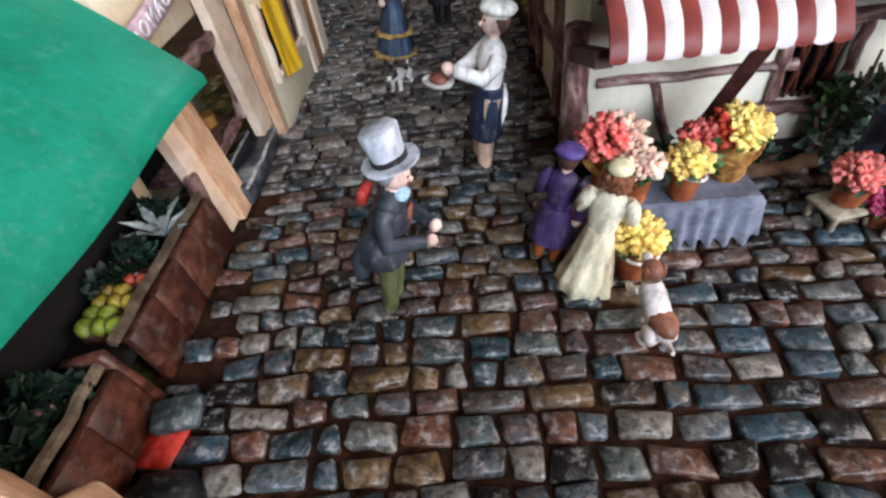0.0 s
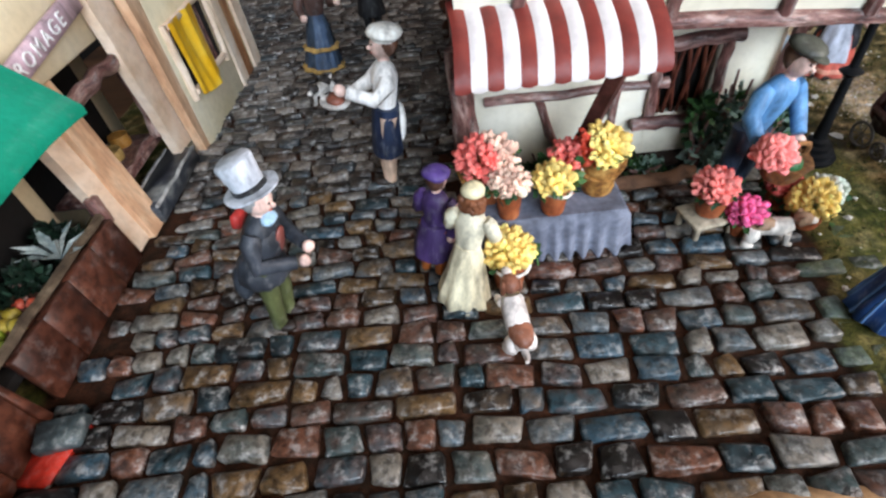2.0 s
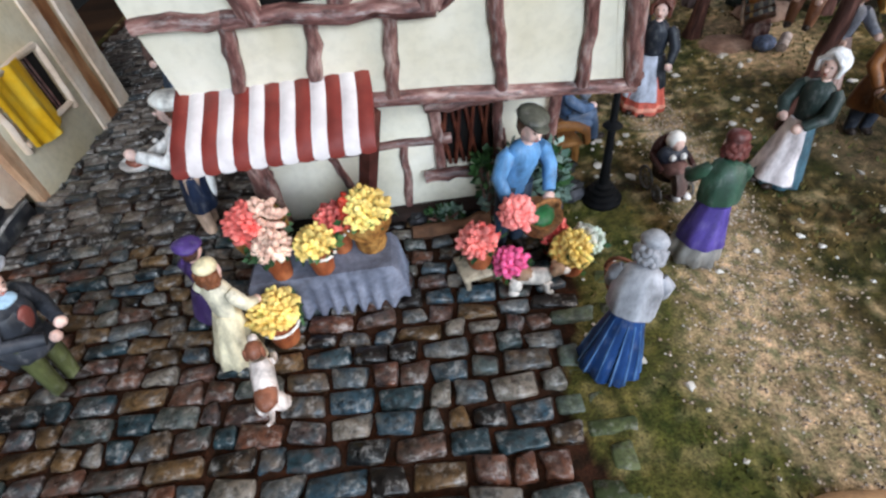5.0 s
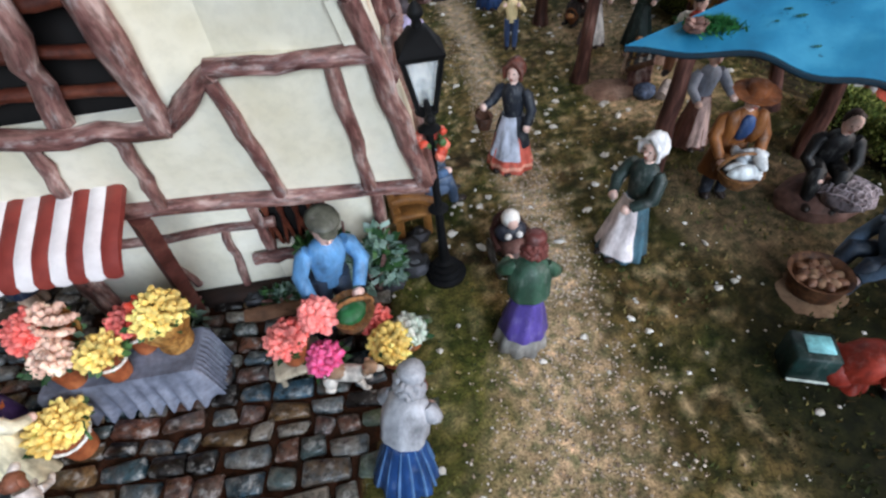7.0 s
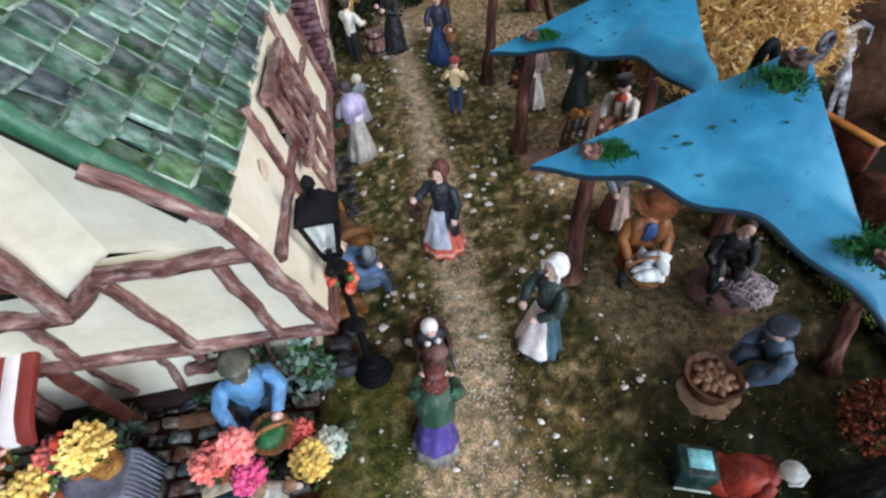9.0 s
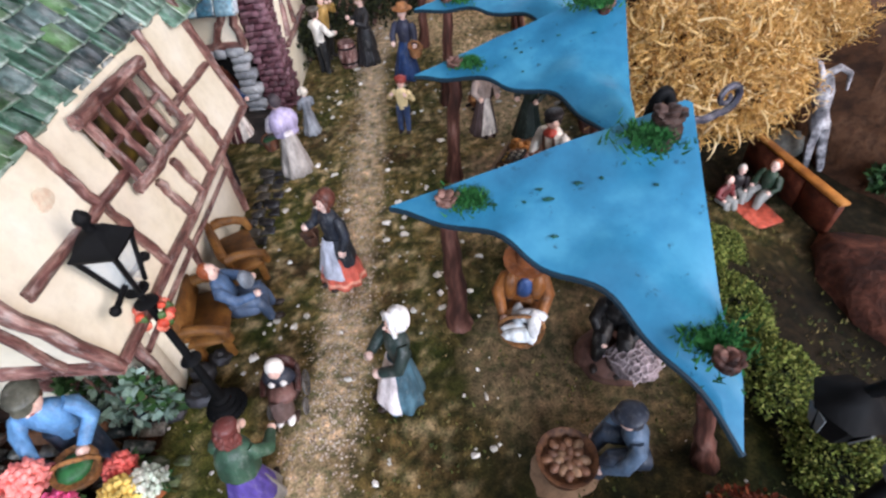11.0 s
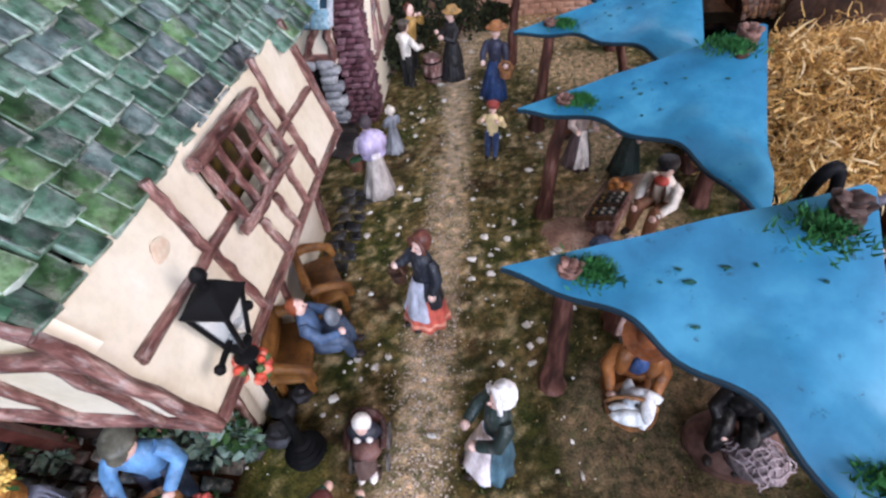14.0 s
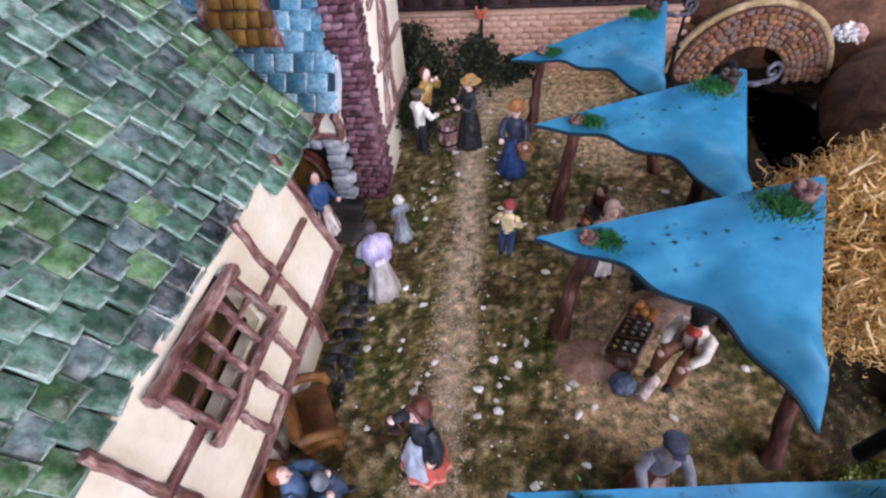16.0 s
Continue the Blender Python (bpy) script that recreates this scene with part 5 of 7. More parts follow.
figurine("painted figurine in grey-blue dress with gold hems", (-0.7, 35.2), 20, 7.0, skirt="2e3c4c", top="4a342e", hair="4a2a1a", apron="3d4f68", arms=(((1.0, -0.3, 3.9), (1.2, -1.0, 4.2)), ((-1.0, -0.2, 3.8), (-0.9, -1.0, 3.5))),
         extra=lambda up, s: (s.lathe([(1.3, 0.1), (1.38, 0.22), (1.25, 0.36)], paint("a8864a"), (0, 0, 0), 36, 9, 0.07), s.lathe([(1.05, 1.35), (1.14, 1.45), (1.0, 1.6)], paint("a8864a"), (0, 0, 0), 36, 9, 0.07)), sway=5)
figurine("painted figurine in black coat walking down the lane", (2.6, 40.5), 180, 6.3, legs="17181a", top="1c1d20", tail="1a1b1e", hat="cap", hatc="1c1c1e")
figurine("painted flower seller figurine in blue shirt and dark cap", (18.9, 16.9), 22, 7.0, legs="2c3a4c", top="5484b0", hat="cap", hatc="4a4a40", hair="5b4030", arms=(((1.08, -0.35, 4.0), (0.55, -1.3, 3.4)), ((-1.1, -0.3, 4.0), (-0.95, -1.2, 3.2))), lean=10, extra=lambda up, s: (holding(("basket", (0.15, -1.6, 2.2), 0.75, "8a5d34"), ("ball", (0.1, -1.6, 2.95), (0.6, 0.55, 0.25), "1f5a30"))(up, s), join(up, blossoms((-1.05, -1.6, 3.45), (0.68, 0.62, 0.8), ("ee8078", "f09088"), 60, 0.25))), sway=6)
figurine("painted woman figurine in blue dress and grey shawl", (21.25, 10.1), 150, 5.7, skirt="173c70", flare=1.02, top="8c8d92", shawl="9a9ba0", hat="skullcap", hatc="9c9da2", hair="8a8a8e", arms=(((0.85, -0.5, 4.0), (0.6, -1.3, 3.6)), ((-0.85, -0.5, 4.0), (-0.4, -1.3, 3.6))), lean=17, sway=6,
         extra=lambda up, s: (holding(("basket", (0.6, -1.75, 3.0), 0.6, "7a4a34"))(up, s), [s.tube([(1.21 * math.cos(a), 1.15 * math.sin(a), 0.15), (0.94 * math.cos(a), 0.9 * math.sin(a), 1.6), (0.58 * math.cos(a), 0.55 * math.sin(a), 3.1)], [0.07, 0.05, 0.03], paint("4a6f9c"), 5) for a in np.linspace(0, 6.28, 15)]))
figurine("painted woman figurine in green jacket and violet skirt", (26.4, 14.7), 170, 5.7, skirt="7f7c78", top="2c4a38", shawl="2c4a3a", hair="5e2c26", hat="skullcap", hatc="5a2a26", lean=9, arms=(((1.1, -0.5, 4.1), (0.7, -1.7, 3.8)), ((-1.1, -0.5, 4.1), (-0.7, -1.7, 3.8))),
         extra=lambda up, s: s.lathe([(1.0, 1.15), (1.05, 1.25), (0.9, 2.0), (0.62, 3.3)], paint("4c3e86"), (0, 0.08, 0), 30, 8, 0.05), sway=5)
figurine("painted girl figurine in black jacket and red checked skirt", (28.9, 26.8), -40, 6.3, skirt="c05848", top="1d222b", tail="1d222b", apron="a9adba", hem=0.95, wide=0.95, flare=1.1, hair="6b3a2a", hat="bonnet", hatc="623428", arms=(((1.1, -0.1, 3.9), (1.1, -0.5, 3.0)), ((-1.2, -0.1, 3.9), (-1.5, -0.6, 3.7))),
         extra=lambda up, s: (holding(("basket", (-1.6, -0.4, 2.2), 0.5, "4a2c1c"))(up, s), s.lathe([(1.27, 0.32), (1.3, 0.42), (1.23, 0.55)], paint("d8937c"), (0, 0, 0), 40, 9, 0.09, 1.0, 0.95)))
figurine("painted woman figurine in white bonnet and teal skirt", (32.3, 18.8), -66, 6.2, skirt="3f5f6c", top="23322f", apron="dcd0d0", wide=1.15, flare=1.02, hair="e8e6e4", hat="bonnet", hatc="e9e7e6", arms=(((1.0, -0.4, 3.9), (0.4, -1.1, 3.3)), ((-1.0, -0.4, 3.9), (-0.4, -1.2, 3.6))), sway=5)
figurine("painted fisherman figurine in brown coat and straw hat", (38.3, 21.6), -10, 6.3, tilt=8, legs="1d2430", top="7d4a20", sleeve="7d4a20", hat="straw", hatc="7c4420", hair="5a3a20", arms=(((1.15, -0.3, 3.9), (0.8, -1.3, 3.0)), ((-1.15, -0.3, 3.9), (-0.8, -1.3, 3.0))), tail="6f421e", lean=8,
         extra=holding(("basket", (0, -1.6, 2.2), 1.0, "8a5d34"), ("ball", (0.0, -1.6, 2.95), (0.85, 0.8, 0.3), "6a7076"), ("ball", (0.3, -1.3, 3.5), (0.85, 0.36, 0.34), "c2c6c8"), ("ball", (-0.1, -2.2, 3.3), (0.8, 0.34, 0.36), "d4d8d8"), ("ball", (0.5, -1.8, 3.7), (0.3, 0.75, 0.26), "e0e2e2"), ("ball", (-0.35, -1.9, 3.35), (0.6, 0.25, 0.22), "cfd2d2"), ("ball", (-0.2, -1.3, 3.5), (0.3, 0.7, 0.2), "a4aaae"), ("ball", (0.4, -2.0, 3.2), (0.3, 0.6, 0.2), "c4c8ca"), ("ball", (0, -0.42, 4.4), (0.42, 0.26, 0.72), "27406a"), ("ball", (0.62, -0.2, 4.3), (0.36, 0.5, 0.95), "7d4a20"), ("ball", (-0.62, -0.2, 4.3), (0.36, 0.5, 0.95), "7d4a20"), ("plate", (0, 0.0, 6.05), 1.12, "7c4420")))
figurine("painted figurine in black clothes mending a net", (42.6, 20.4, 0.5), -25, 6.2, legs="0d0b0c", top="0c0b0d", hair="2e1d17", seated=True, arms=(((1.05, -0.5, 3.8), (0.5, -1.3, 3.4)), ((-1.05, -0.5, 3.8), (-0.4, -1.4, 3.3))), lean=12)
net = thing("fishing_net", (42.95, 18.6, 0.8), -25, "pale pinkish-grey fishing net gathered on the rock", "net")
part("net_body", Shape().ball((0, 0, 0.55), (1.15, 0.95, 0.7), paint("8a7c80", 0.8, 0.5), 20, 12, 0.1), net)
for q in range(16):
    turn = Matrix.Rotation(radians(55 if q % 2 else -40), 3, "Z")
    h = (q // 2 - 3.5) * 0.27
    part("strand", Shape().tube([turn @ Vector((h + 0.07 * math.sin(f * 7 + q), 0.97 * math.sin(f), 0.0)) * (1.0 if q % 2 else 0.97) + Vector((0, 0, 0.6 + 0.68 * math.cos(f) * math.sqrt(max(0.05, 1 - (h / 1.12) ** 2)))) for f in np.linspace(-1.3, 1.3, 11)], 0.035, paint("b0a2a6", 0.8, 0.3), 5, 1, 0.2), net, "pale knotted strand")
figurine("painted figurine in navy smock kneeling at a basket", (41.9, 14.8, -0.3), -95, 6.2, legs="2a3646", top="4c6076", hair="2a2a30", hat="cap", hatc="262c38", seated=True, arms=(((1.0, -0.7, 3.8), (0.7, -1.7, 3.2)), ((-1.0, -0.7, 3.8), (-0.7, -1.7, 3.0))), lean=18)
figurine("painted figurine in dark red coat crouching by a box", (37.7, 10.7, -0.2), 60, 4.5, legs="20242c", top="8a2a1c", hair="b9b4ae", hat="bonnet", hatc="c9c6c0", seated=True, lean=40, tail="8a2a1c", extra=holding(("ball", (0, 0.25, 3.2), (1.2, 1.0, 1.75), "96301f"), ("ball", (0.1, 0.3, 2.1), (1.25, 1.15, 1.0), "8a2a1c")))
figurine("painted figurine in black coat near the moss mound", (41.6, 9.2, 0.0), 40, 6.2, skirt="1a1c20", top="202226", apron="c9c4bb", hair="c9c4ba", hat="bonnet", hatc="cfcac2", lean=8)
figurine("painted red-haired figurine in blue coat on a bench", (23.6, 24.4, 0.1), 100, 6.0, legs="3a4a60", skirt="42526a", top="3f5878", hair="8a4424", seated=True, arms=(((1.0, -0.6, 3.9), (0.4, -1.5, 4.0)), ((-1.0, -0.6, 3.9), (-0.4, -1.5, 3.4))), lean=-14, extra=holding(("ball", (0, -1.3, 4.3), (0.45, 0.4, 0.6), "6d747c")))
figurine("painted woman figurine in lilac shawl and pale grey skirt", (24.5, 38.1), -140, 6.2, lean=14, skirt="a39c96", top="c9c2cc", hair="3a3236", shawl="a298b8", arms=(((1.0, -0.4, 4.0), (0.5, -1.2, 3.7)), ((-1.0, -0.4, 4.0), (-1.1, -1.0, 3.4))), extra=holding(("ball", (0, 0.25, 4.35), (1.15, 0.8, 1.0), "a79cba"), ("basket", (1.0, -1.1, 2.3), 0.6, "5a3420"), ("ball", (1.0, -1.1, 3.0), (0.62, 0.6, 0.35), "24482c"), ("ball", (0.2, 0.8, 3.5), (0.4, 0.2, 0.25), "e4dcdc")))
figurine("painted child figurine in white hat and grey dress", (24.9, 43.5), -140, 4.0, skirt="84888e", top="7d828a", hair="b08a58", hat="bonnet", hatc="d2c8b8")
figurine("painted woman figurine in navy top and striped skirt", (18.9, 43.8), 60, 5.8, skirt="5c2a30", top="24406c", shawl="2f5890", hair="4a2c20", apron="d8d2cc", arms=(((1.0, -0.4, 3.9), (0.8, -1.4, 3.8)), ((-1.0, -0.4, 3.9), (-0.6, -1.3, 3.4))),
         extra=lambda up, s: [s.tube([(1.27 * math.cos(a) , 1.22 * math.sin(a), 0.15), (0.62 * math.cos(a), 0.6 * math.sin(a), 2.9)], 0.06, paint("d8c8b8"), 5) for a in np.linspace(0, 6.28, 13)])
figurine("painted boy figurine in red hat and tan shirt", (32.6, 42.2), -15, 4.7, legs="2b3d5e", top="d2bc8c", hair="8a4a3a", hat="beret", hatc="8a342c", extra=holding(("ball", (0, 0.1, 6.05), (0.72, 0.66, 0.36), "8a3a30")), arms=(((1.25, -0.3, 4.2), (0.7, -1.2, 5.0)), ((-1.25, -0.3, 4.2), (-0.7, -1.2, 5.0))))
figurine("painted woman figurine in blue dress and straw hat", (32.9, 51.8), -20, 6.6, skirt="1b3660", top="2b2e40", hair="6b4426", hat="straw", hatc="9a6438", arms=(((1.0, -0.2, 3.9), (1.2, -0.9, 3.4)), ((-1.0, -0.2, 3.9), (-0.7, -0.9, 3.4))), extra=holding(("basket", (1.3, -1.0, 2.5), 0.6, "a06c44")))
figurine("painted figurine in white shirt and braces", (24.8, 54.6), 140, 6.3, legs="17181a", top="d6d0c6", hair="33231a", hat="cap", hatc="4b443c", arms=(((1.0, -0.5, 3.9), (0.6, -1.5, 3.6)), ((-1.0, -0.5, 3.9), (-0.6, -1.5, 3.6))))
figurine("painted musician figurine in mustard jacket with a flute", (24.9, 58.2), 60, 6.5, legs="1c1814", top="b08a48", hair="5a2c20", arms=(((1.1, -0.5, 4.4), (0.5, -1.0, 5.4)), ((-1.1, -0.5, 4.4), (-0.2, -1.0, 5.5))), extra=holding(("stick", (-0.3, -0.8, 5.5), (0.9, -1.0, 5.6), "2a1a10")))
figurine("painted figurine in long black coat and straw hat", (29.0, 56.0), -60, 6.6, legs="141416", top="1a1a1d", tail="161618", skirt="151518", hair="3a2a20", hat="straw", hatc="a8834c", arms=(((1.0, -0.4, 3.9), (0.6, -1.4, 4.3)), ((-1.0, -0.4, 3.9), (-0.5, -1.3, 4.4))))
figurine("painted stallholder figurine in white blouse and red scarf", (42.3, 33.0, 1.2), -48, 6.6, lean=10, legs="7a4e34", seated=True, top="d9d2c8", hair="1e1413", hat="cap", hatc="191213", arms=(((1.0, -0.5, 3.9), (0.6, -1.5, 3.4)), ((-1.0, -0.5, 3.9), (-0.6, -1.5, 3.4))), extra=holding(("ball", (0, -0.3, 5.05), (0.42, 0.38, 0.3), "b8402f"), ("ball", (0.35, -0.5, 4.3), (0.1, 0.12, 0.7), "4a2e20"), ("ball", (-0.35, -0.5, 4.3), (0.1, 0.12, 0.7), "4a2e20")))
figurine("painted stallholder figurine in white apron and dark red vest", (39.6, 45.6), -60, 5.2, skirt="2c2424", top="5a2420", sleeve="3a2420", hair="402218", apron="d8d2ca", seated=True, lean=16, extra=holding(("basket", (0.2, -1.7, 2.4), 0.7, "7a4a2c"), ("ball", (0.1, -1.7, 3.05), (0.5, 0.45, 0.25), "c08a58")))
figurine("painted figurine in grey smock and pink apron behind the front stall", (39.4, 26.3), 0, 5.8, skirt="6a4238", top="7e8492", hair="3a2a24", hat="cap", hatc="42506a", arms=(((1.1, -0.4, 4.0), (1.2, -1.2, 3.6)), ((-1.1, -0.4, 4.0), (-0.9, -1.2, 3.4))), apron="c4a8a0")
figurine("painted figurine in striped dress by the second stall", (38.8, 41.0), 20, 5.8, skirt="5a4a4a", top="b3a29a", hair="5a4234", apron="d5cdc5", hat="bonnet", hatc="cbb7ac")
figurine("painted figurine in dark green coat between the stalls", (42.0, 39.8), -30, 6.0, skirt="1c2a26", top="24342c", hair="33231c")
for x, y, rz, col, hr, hh in ((54.1, 32.4, 20, "6a2c2c", "4a2a20", 4.6), (55.3, 33.2, -10, "241c1e", "cfc7bd", 4.8), (57.0, 32.6, -60, "2c4030", "b0623c", 5.8)):
    figurine("small painted picnic figurine sitting on the grass", (x, y, -2.7), rz, hh * 0.84, legs="8a8a86", top=col, hair=hr, seated=True, group="picnic figurines")


# ---- animals ----
def hound(label, at, rz, body, patch, up=0.0, k=1.0):
    s = Shape()
    B, Pt = paint(body), paint(patch)
    t = Matrix.Rotation(radians(up), 3, "X")

    def q(*p):
        return t @ Vector(p)
    s.tube([q(0, 1.1, 1.05), q(0, 0.4, 1.15), q(0, -0.6, 1.15), q(0, -1.1, 1.35)], [0.36, 0.5, 0.52, 0.36], B, 10)
    s.ball(q(0, 0.4, 1.3), (0.5, 0.85, 0.44), Pt, 12, 8, 0.06)
    s.ball(q(0, -1.5, 1.7), (0.4, 0.46, 0.4), Pt, 10, 7)
    s.ball(q(0, -1.95, 1.58), (0.22, 0.32, 0.2), B, 8, 6)
    for sx in (-0.34, 0.34):
        s.ball(q(sx, -1.35, 1.75), (0.12, 0.2, 0.36), Pt, 7, 6)
        s.tube([q(sx, -0.85, 1.0), q(sx, -1.0, 0.15)], [0.22, 0.16], B, 7)
        s.tube([q(sx, 0.95, 1.0), q(sx, 1.1, 0.15)], [0.26, 0.16], B, 7)
        s.ball(q(sx, -1.12, 0.14), (0.17, 0.26, 0.14), B, 7, 5)
        s.ball(q(sx * 1.15, 0.85, 0.75), (0.3, 0.42, 0.5), B, 9, 7)
        s.ball(q(sx * 1.4, 0.95, 0.14), (0.22, 0.36, 0.17), B, 8, 6)
    s.tube([q(0, 1.2, 1.1), q(0, 1.5, 1.3), q(0.1, 1.6, 1.6)], [0.16, 0.12, 0.08], B, 6)
    low = min(p[2] for p in s.v)
    s.v = [(x * k, y * k, (z - low) * k) for x, y, z in s.v]
    return solo("dog_figurine", s, at, rz, label, "dog figurine", "", smooth=60)


hound("painted brown and white dog figurine by the flower bucket", (9.1, 10.9, 0), 190, "d8ccc4", "83503a", -36, 0.82)
hound("painted black and white dog figurine in the lane", (0.0, 30.2, 0), -20, "cfc9c2", "35302e", 0, 0.75)
hound("painted white dog figurine beside the flower pots", (19.3, 14.0, 0), 80, "d6cec4", "9a7a60", 0, 0.7)


def potted(label, at, cols, r=1.0, h=1.3, kind="pot", dome=None, band=False, n=60, size=0.3, leaf=LEAF, group="flower pots", dish=0.0):
    t = thing("flower_" + kind, at, random.uniform(0, 90), label, "flower " + kind, group)
    if kind == "pot":
        part("pot", Shape().lathe([(r * 0.62, 0), (r * 0.66, 0.1), (r * 0.85, h * 0.8), (r * 0.95, h * 0.8), (r * 0.95, h), (r * 0.8, h), (r * 0.7, h * 0.8)], CLAY, seg=18), t, "terracotta pot")
    else:
        part("wicker_body", Shape().lathe([(r * 0.7, 0)] + [(r * (0.72 + 0.24 * k / 7) + (0.05 if k % 2 else 0), h * k / 7) for k in range(8)] + [(r * 0.75, h * 0.95)], WICKER, seg=22, folds=22, amp=0.02), t, "woven wicker body")
    if band:
        part("band", Shape().tube([(r * 0.98 * math.cos(a), r * 0.98 * math.sin(a), h * 0.85 + 0.2 * math.sin(a)) for a in np.linspace(0, 2 * math.pi, 17)], 0.065, paint("dcd4ca"), 6), t, "white painted handle")
    if dish:
        back = Matrix.Rotation(radians(48), 3, "X")
        part("wicker_back", Shape().lathe([(dish * 0.5, 0.0), (dish * 0.8, 0.06), (dish, 0.3), (dish * 1.02, 0.42), (dish * 0.95, 0.4), (dish * 0.75, 0.2), (0.1, 0.14)], WICKER, (0, 0.3, h - 0.4), 26, 26, 0.015, tilt=back), t, "round woven basket leaning back")
        t.matrix_basis = pose(at[0] * CM, at[1] * CM, at[2] * CM, 0, 0, 6)
    d = dome or (r * 1.25, r * 1.25, r * 1.0)
    f = Shape()
    leaves(f, (0, 0, h), (d[0] * 0.95, d[1] * 0.95, d[2] * 0.4), 40, 0.42, leaf)
    part("foliage", f, t)
    part("blossoms", blossoms((0, 0, h + d[2] * 0.12), d, cols, n, size), t)
    return t


RED, PEACH, YELLOW, PINK, CORAL, WHITE = "e0685e", "f4ccb4", "f6d576", "e65c90", "f08278", "e2e4d6"
# table with the pleated grey cloth
table = thing("cloth_covered_table", (11.05, 15.4, 0), 0, "low market table under a pleated grey-blue cloth", "table")
part("tabletop", Shape().box((0, 0, 1.75), (5.8, 2.0, 0.3), POSTWOOD, bev=0.06), table)
for sx in (-2.6, 2.6):
    for sy in (-0.8, 0.8):
        part("leg", Shape().box((sx, sy, 0.8), (0.3, 0.3, 1.6), POSTWOOD, bev=0.05), table)
CLOTH = surf("grey_cloth", ("50535f", "6c707f", "898d9b"), 0.65, 60, 500, 0.4, 0.25)
cl = Shape()


def hang(u, v):
    """Round the table's edge by u, from the top's middle outward and down by v."""
    per = ((-2.95, -1.05), (2.95, -1.05), (2.95, 1.05), (-2.95, 1.05), (-2.95, -1.05))
    k = min(int(u * 4), 3)
    f = u * 4 - k
    x, y = per[k][0] + (per[k + 1][0] - per[k][0]) * f, per[k][1] + (per[k + 1][1] - per[k][1]) * f
    if v < 0.35:
        return (x * v / 0.35, y * v / 0.35, 2.08)
    w = (v - 0.35) / 0.65
    fold = math.sin(u * 4 * 62 + 0.8 * math.sin(u * 40))
    out = 0.06 + (0.16 + 0.15 * fold) * w
    ox, oy = ((0, -1), (1, 0), (0, 1), (-1, 0))[k]
    return (x + ox * out, y + oy * out, 2.05 - (1.85 + 0.12 * fold) * w)


cl.sheet(hang, 400, 9, 0.05, CLOTH)
solo("grey_tablecloth", cl, (11.05, 15.4, 0.02), 0, "grey-blue cloth hanging in pleats over the table", "tablecloth")
T = 2.12
potted("wide clay pot of red and peach flowers on the table", (8.9, 15.95, T), (RED, RED, PEACH, PEACH), 0.85, 1.6, dome=(1.4, 1.25, 1.1), n=84, size=0.26, dish=1.12)
potted("clay pot of peach flowers on the table", (9.55, 14.75, T), (PEACH,), 0.6, 1.35, dome=(0.85, 0.8, 0.65), n=52, size=0.24)
potted("clay pot of yellow flowers with white handle", (11.2, 14.75, T), (YELLOW,), 0.64, 1.3, dome=(0.88, 0.82, 0.68), band=True, n=52, size=0.24)
potted("clay pot of red flowers with white handle", (11.9, 15.8, T), (RED,), 0.6, 1.5, dome=(0.88, 0.82, 0.66), band=True, n=46, size=0.24)
potted("wicker basket of yellow and orange flowers on the table", (13.1, 15.75, T), ("cc4a30", YELLOW, YELLOW, YELLOW), 0.78, 1.7, "basket", dome=(1.2, 1.1, 1.0), n=80, size=0.25, dish=1.0)
potted("bucket of yellow flowers on the setts", (9.3, 13.1, 0.12), (YELLOW,), 0.8, 1.5, dome=(1.2, 1.1, 0.85), band=True, n=70, size=0.26)
stool = thing("low_stool", (17.4, 15.0, 0.1), 12, "small pale wooden stool under a flower pot", "stool")
part("seat", Shape().box((0, 0, 0.75), (1.9, 1.5, 0.2), paint("a89a84"), bev=0.06), stool)
for sx in (-0.75, 0.75):
    for sy in (-0.55, 0.55):
        part("leg", Shape().box((sx, sy, 0.33), (0.22, 0.22, 0.66), paint("a89a84"), bev=0.04), stool)
potted("clay pot of coral red flowers on a stool", (17.4, 15.0, 0.98), (CORAL, CORAL, RED), 0.74, 1.1, dome=(0.95, 0.9, 0.72), n=64, size=0.25)
potted("clay pot of magenta flowers", (18.6, 14.6, 0.1), (PINK,), 0.6, 0.9, dome=(0.85, 0.8, 0.7), n=56, size=0.25)
potted("clay pot of yellow flowers at the grass edge", (21.2, 14.7, 0.1), (YELLOW, YELLOW), 0.75, 0.9, dome=(1.05, 1.0, 1.0), n=70, size=0.26)
potted("clay pot of red flowers behind the yellow ones", (20.7, 15.9, 0.1), (RED,), 0.6, 1.0, dome=(0.75, 0.75, 0.75), n=52, size=0.24)
potted("clay pot of white flowers at the grass edge", (22.0, 15.3, 0.1), (WHITE, "b9c4b4"), 0.55, 0.8, dome=(0.75, 0.75, 0.9), n=52, size=0.24)


